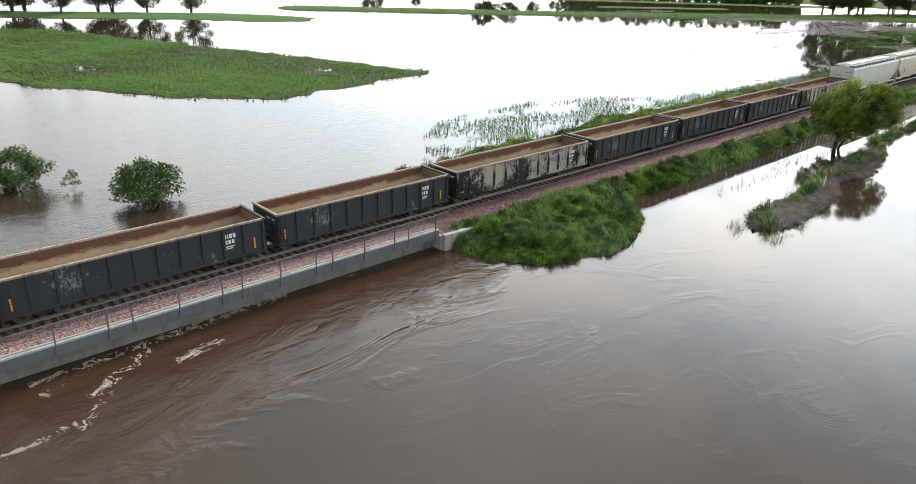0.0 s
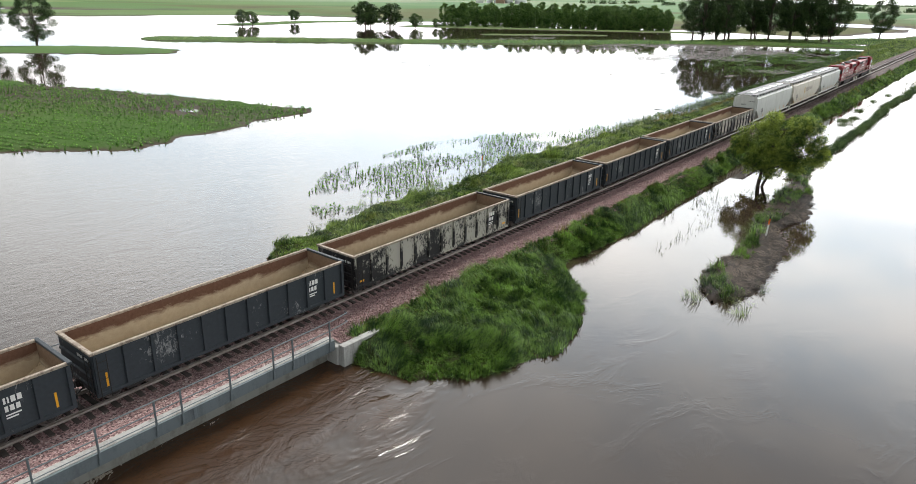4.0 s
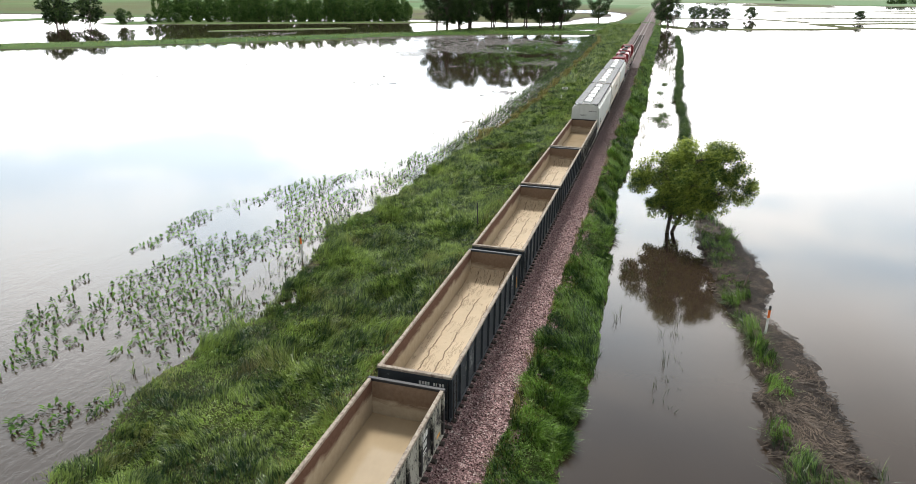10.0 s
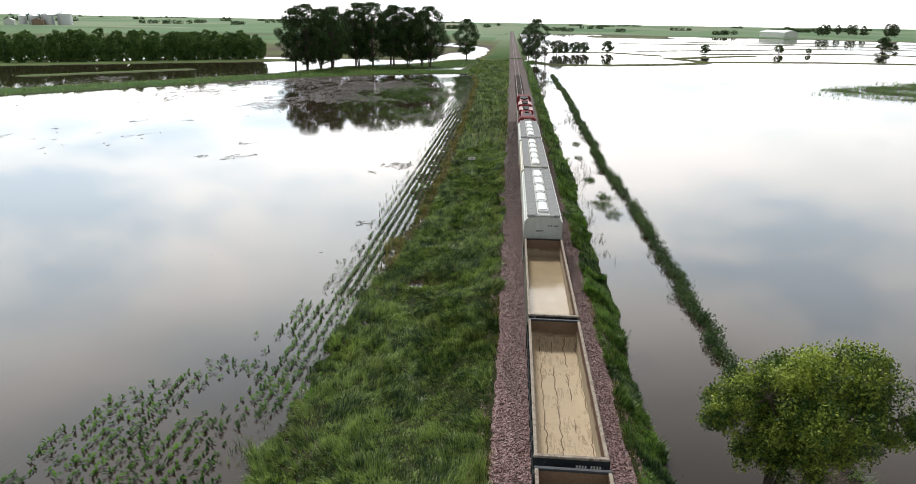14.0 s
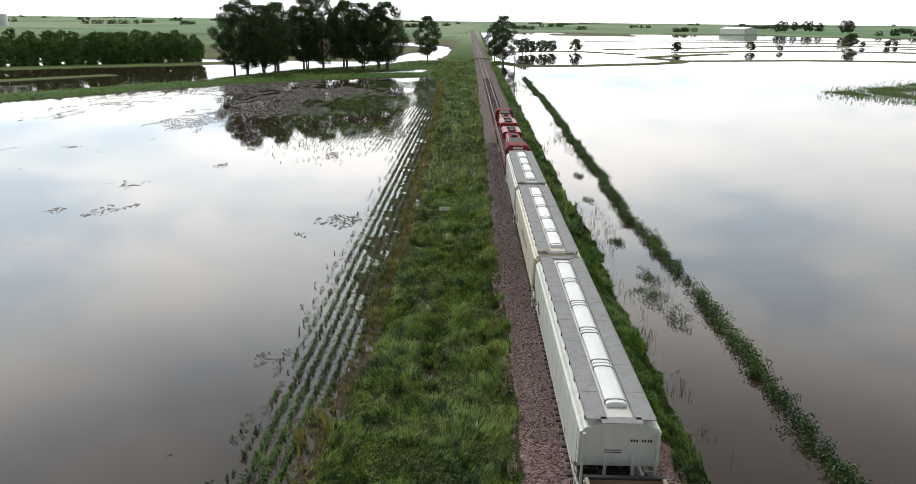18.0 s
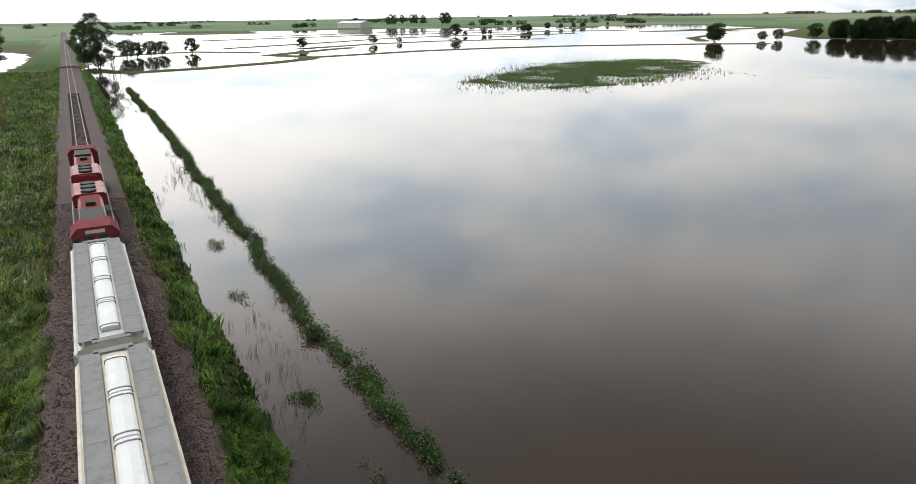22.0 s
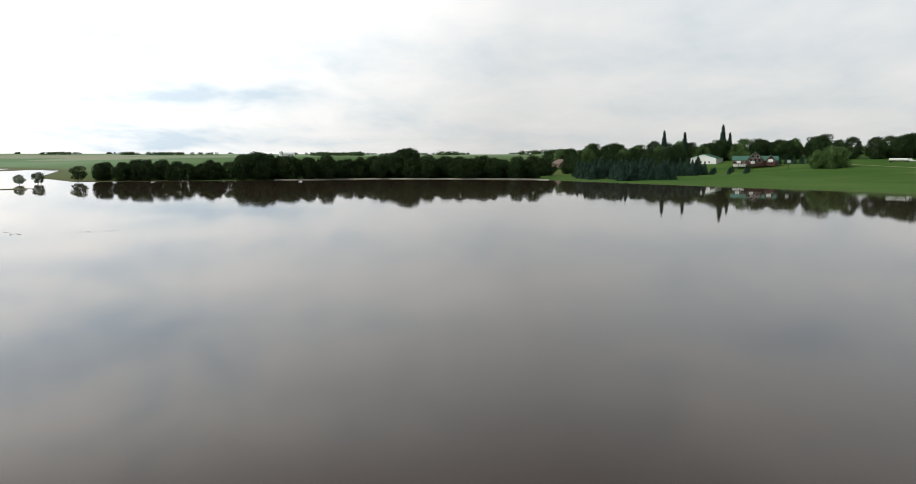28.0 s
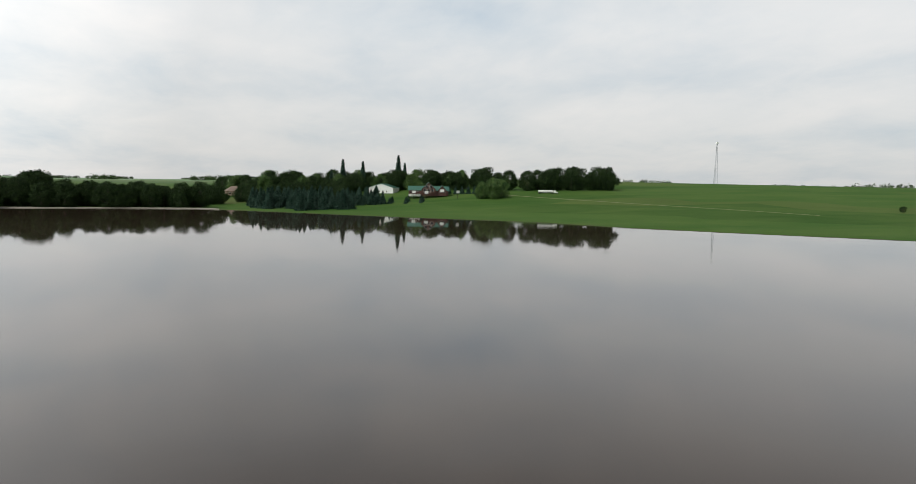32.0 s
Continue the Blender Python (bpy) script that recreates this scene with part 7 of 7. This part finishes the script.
for wx in (-8.6, -7.4, 4.2, 5.4, 9.2):
    for s in (-1, 1):
        bm = bmesh.new()
        tube(bm, (wx, s * 0.85, 0.52), (wx, s * 1.15, 0.52), 0.52, sides=14)
        part("wheel", bm, IRON, lorry)


# posts with white cards, a loose cluster on the lawn, not sports goals
def card_stand(x, y, turn):
    z = float(ground_z(x, y))
    t = empty("card_post", "post with a white card on the lawn below the house", "basketball goal", pose(x, y, z - 0.1, 0, 0, turn), group="goals on the lawn")
    bm = bmesh.new()
    tube(bm, (0, 0, 0), (0, 0, 7.5), 0.22, sides=8)
    part("post", bm, IRON, t)
    bm = bmesh.new()
    box(bm, -1.9, 1.9, 0.3, 0.45, 5.6, 8.0, 0.05)
    part("white_card", bm, WHITE_WALL, t)


for x, y, a in ((-50, -654, 0), (-58, -640, 10), (-75, -644, -10), (-82, -620, 20)):
    card_stand(x, y, a)

# lattice mast on the skyline
mast = empty("radio_mast", "thin steel lattice radio mast on the skyline", "mast", pose(-828, -1150, 30))
bm = bmesh.new()
for k in range(3):
    a = k * 2.094
    tube(bm, (4.6 * math.cos(a), 4.6 * math.sin(a), -4), (0.9 * math.cos(a), 0.9 * math.sin(a), 86), 0.20, sides=5)
for i in range(30):
    z = i * 3.0
    for k in range(3):
        a, b = k * 2.094, (k + 1) * 2.094
        w0, w1 = 4.6 - 3.7 * (z + 4) / 90, 4.6 - 3.7 * (z + 7) / 90
        tube(bm, (w0 * math.cos(a), w0 * math.sin(a), z), (w1 * math.cos(b), w1 * math.sin(b), z + 3), 0.08, sides=4)
part("lattice", bm, GALV, mast)
bm = bmesh.new()
box(bm, -2.0, 2.0, -2.0, 2.0, 84, 87)
part("antenna", bm, WHITE_WALL, mast)


def shed(x, y, w, d, h, wall, turn=0, label="pale farm shed far off across the fields"):
    t = empty("farm_shed", label, "shed", pose(x, y, max(0.2, float(ground_z(x, y))) - 0.2, 0, 0, turn))
    gable(t, -w / 2, w / 2, -d / 2, d / 2, 0, h, h * 0.45, wall, SILVER if wall is WHITE_WALL else TAN_ROOF)


shed(1467, -460, 70, 30, 9, WHITE_WALL, 20)
shed(1560, -490, 30, 22, 8, TAN_BRICK, 0, "brown farm shed far off across the fields")
shed(1290, 905, 40, 18, 8, TAN_BRICK, 30, "red-brown farm shed far off across the fields")
shed(1250, 930, 26, 16, 8, WHITE_WALL, 30)
shed(640, -1385, 22, 14, 5, WHITE_WALL, 15, "white farm barn on a far hill")


def bin_(x, y, r, h):
    t = empty("grain_bin", "round silver grain bin at a far farmstead", "grain bin", pose(x, y, max(0.2, float(ground_z(x, y))) - 0.2), group="grain bins")
    bm = bmesh.new()
    tube(bm, (0, 0, 0), (0, 0, h), r, sides=24)
    part("wall", bm, SILVER, t)
    bm = bmesh.new()
    tube(bm, (0, 0, h), (0, 0, h + r * 0.5), r * 1.03, 0.6, sides=24)
    part("roof", bm, SILVER, t)


for x, y, r, hh in ((1330, 880, 13, 20), (1318, 905, 11, 18), (1308, 925, 9, 16), (1298, 940, 7, 15), (655, -1380, 4, 9)):
    bin_(x, y, r, hh)

# ---- small things along the line ----
ORANGE = plain("orange_marker_paint", (0.75, 0.16, 0.02), 0.5, vary=0.1)
stake = empty("marker_post", "white utility marker post with an orange band and dark cap", "marker post", pose(64.6, 21.8, 0.05, 4, 6, 20))
bm = bmesh.new()
tube(bm, (0, 0, -0.3), (0, 0, 1.15), 0.065, sides=10)
part("post", bm, WHITE, stake)
bm = bmesh.new()
tube(bm, (0, 0, 1.15), (0, 0, 1.62), 0.068, sides=10)
part("band", bm, ORANGE, stake)
bm = bmesh.new()
tube(bm, (0, 0, 1.62), (0, 0, 1.86), 0.07, 0.06, sides=10)
part("cap", bm, INK, stake)
other = copy_thing(stake, pose(67.4, 52.7, -0.05, 0, 2, 80))
other["label"] = "white utility marker post with an orange band in flooded grass"


def fence_post(x, y, h, lean):
    t = empty("fence_post", "weathered wooden fence post in the drift", "fence post", pose(x, y, 0, lean, lean * 0.6, 0), group="old fence posts")
    bm = bmesh.new()
    tube(bm, (0, 0, -0.3), (0, 0, h), 0.06, 0.05, sides=7)
    part("post", bm, DEAD, t)


for x, y, h, l in ((54.6, 22.6, 0.9, 12), (55.6, 22.5, 0.8, -14), (62.5, 22.6, 0.7, 5), (71.5, 22.3, 1.1, 9), (84.5, 24.6, 0.7, -6)):
    fence_post(x, y, h, l)
bm = bmesh.new()
tube(bm, (0, 0, -0.2), (0, 0, 2.0), 0.05, sides=8)
pole = part("leaning_pole", bm, INK, None)
pole.matrix_world = pose(75.2, 41.6, 0.9, 0, 24, 20)
tagged(pole, "thin black pole leaning beside the ballast", "pole")
sign = empty("number_board", "small white railway number board beside the line", "sign", pose(156.4, 46.2, 0.35, 0, 0, -80))
bm = bmesh.new()
tube(bm, (0, 0.03, -0.4), (0, 0.03, 1.0), 0.04, sides=8)
part("post", bm, GALV, sign)
bm = bmesh.new()
box(bm, -0.55, 0.55, -0.02, 0.02, 0.75, 1.15, 0.008)
part("board", bm, WHITE, sign)
txt = bpy.data.curves.new("number", "FONT")
txt.body, txt.size, txt.align_x, txt.extrude = "2251", 0.36, "CENTER", 0.003
txt.materials.append(INK)
ob = new("number", txt)
ob.parent = sign
ob.matrix_basis = pose(0, -0.025, 0.82, 90, 0, 0)
marker = empty("white_stake", "low white stake in the bank grass", "stake", pose(147.4, 45.6, 0.25))
bm = bmesh.new()
box(bm, -0.05, 0.05, -0.05, 0.05, -0.2, 1.1, 0.01)
part("stake", bm, WHITE, marker)


def silt_flecks():
    """Broken scraps of dark silt and stalks just awash in the flooded field."""
    r = np.random.default_rng(88)
    N = 340000
    x, y = 104 + 226 * r.random(N), 52 + 140 * r.random(N) ** 1.3
    f = 0.50 * fbm(x * 0.035, y * 0.06, 31) + 0.50 * fbm(x * 0.25, y * 0.55, 35, 4)
    spot = np.zeros(N)
    for cx, cy, w in SILT_SPOTS:
        spot = np.maximum(spot, np.exp(-((x - cx) / w) ** 2 - ((y - cy) / w) ** 2))
    keep = f + 0.27 * spot + 0.075 * np.clip((x - 215) / 60, 0, 1) > 0.635 + 0.05 * r.random(N) + 0.065 * np.clip((212 - x) / 25, 0, 1) + 0.12 * np.clip((146 - x) / 6, 0, 1)
    keep &= y > left_edge(x) + 3
    x, y = x[keep][:50000], y[keep][:50000]
    floats = [(256.7, -171.5), (282, -164), (262, -168), (276, -160)]
    x, y = np.concatenate([x, np.repeat([p[0] for p in floats], 14) + r.normal(0, 1.6, 56)]), np.concatenate([y, np.repeat([p[1] for p in floats], 14) + r.normal(0, 1.2, 56)])
    n, k = len(x), 8
    size = 0.05 + 0.26 * r.random(n) ** 3
    a, q = r.normal(0.3, 0.5, n)[:, None], np.arange(k)[None] * 6.2832 / k
    rad = size[:, None] * (0.45 + 0.9 * r.random((n, k)))
    u, v = rad * np.cos(q) * 2.0, rad * np.sin(q) * 0.6
    ring = np.stack([x[:, None] + u * np.cos(a) - v * np.sin(a), y[:, None] + u * np.sin(a) + v * np.cos(a), np.full((n, k), -0.01)], -1)
    top = np.stack([x, y, 0.02 + 0.05 * r.random(n)], -1)[:, None]
    V = np.concatenate([top, ring], 1).reshape(-1, 3)
    tri = np.array([(0, 1 + j, 1 + (j + 1) % k) for j in range(k)])
    F = (tri[None] + (np.arange(n) * (k + 1))[:, None, None]).reshape(-1, 3)
    tagged(new("silt_flecks", mesh_from("silt_flecks", V, F, SILT)), "broken dark scraps of silt and stalks just above the flood water", "debris", kind="stuff")


SILT_SPOTS = [(155, 57.4, 3.2), (150.5, 61, 2.2), (159, 84, 3.5), (157.5, 91, 2.6), (171, 88, 4.5), (177, 83, 4), (183, 79.5, 5), (192, 67, 5), (190, 74, 4), (197, 80, 5), (213, 62, 6), (193, 119, 4.5), (196, 110, 4.5), (144, 60, 1.8), (140, 57, 1.8), (117, 53, 2), (124, 56, 1.6), (245, 84, 15), (285, 92, 17), (300, 112, 16), (262, 62, 9), (225, 100, 7)]
silt_flecks()


def farm_track():
    """A pale worn track down the green slope to the water."""
    t = np.linspace(0, 1, 60)
    cx, cy = -136 + (-269 + 136) * t + 6 * np.sin(t * 5), -638 + (-397 + 638) * t
    V, F = [], []
    for side in (-1.3, 0, 1.3):
        V.append(np.stack([cx + side * 0.87, cy + side * 0.48, ground_z(cx + side * 0.87, cy + side * 0.48) + 0.12], -1))
    V = np.stack(V, 1).reshape(-1, 3)
    for i in range(59):
        for j in range(2):
            F.append((i * 3 + j, i * 3 + 3 + j, i * 3 + 4 + j, i * 3 + 1 + j))
    pale = plain("worn_track_grass", (0.20, 0.20, 0.10), 0.95, vary=0.3, scale=0.5)
    tagged(new("farm_track", mesh_from("farm_track", V, F, pale)), "pale worn track across the green slope", "track", kind="structure")


farm_track()


def shore_road():
    """A pale gravelled edge between the flood and the belt of trees."""
    xs = np.arange(126, 345, 3.0)
    V = np.stack([np.stack([xs, shore_y(xs) - d, np.maximum(ground_z(xs, shore_y(xs) - d), 0.02) + h], -1) for d, h in ((0.5, 0.10), (2.6, 0.42), (5.0, 0.38))], 1).reshape(-1, 3)
    F = [(i * 3 + j, i * 3 + 3 + j, i * 3 + 4 + j, i * 3 + 1 + j) for i in range(len(xs) - 1) for j in range(2)]
    pale = plain("pale_gravel", (0.30, 0.28, 0.23), 0.95, vary=0.35, scale=0.4)
    tagged(new("shore_road", mesh_from("shore_road", V, F, pale)), "pale gravel edge below the belt of shore trees", "road", kind="structure")


shore_road()

# ---- ties, laid last ----
def lay_ties():
    rng = random.Random(4)
    bm = bmesh.new()
    box(bm, -0.115, 0.115, -1.38, 1.38, -0.17, 0.0, 0.012)
    kinds = [shared("tie", bm, TIE)]
    bm = bmesh.new()
    box(bm, -0.11, 0.11, -1.34, 1.42, -0.17, 0.008, 0.02)
    kinds.append(shared("tie", bm, TIE))
    x, n = -12.0, 0
    rest = bmesh.new()
    while x < 330:
        y = float(track_y(x))
        if n < 290 and -2 < x < 158:
            place("tie", kinds[n % 2], track, (x, y + rng.uniform(-0.04, 0.04), 1.428), rng.uniform(-1, 1))
            n += 1
        else:
            box(rest, x - 0.11, x + 0.11, y - 1.3, y + 1.3, 1.3, 1.428)
        x += 0.55 + rng.uniform(-0.02, 0.02)
    ob = part("distant_ties", rest, TIE, track)
    ob["kind"] = "stuff"


lay_ties()
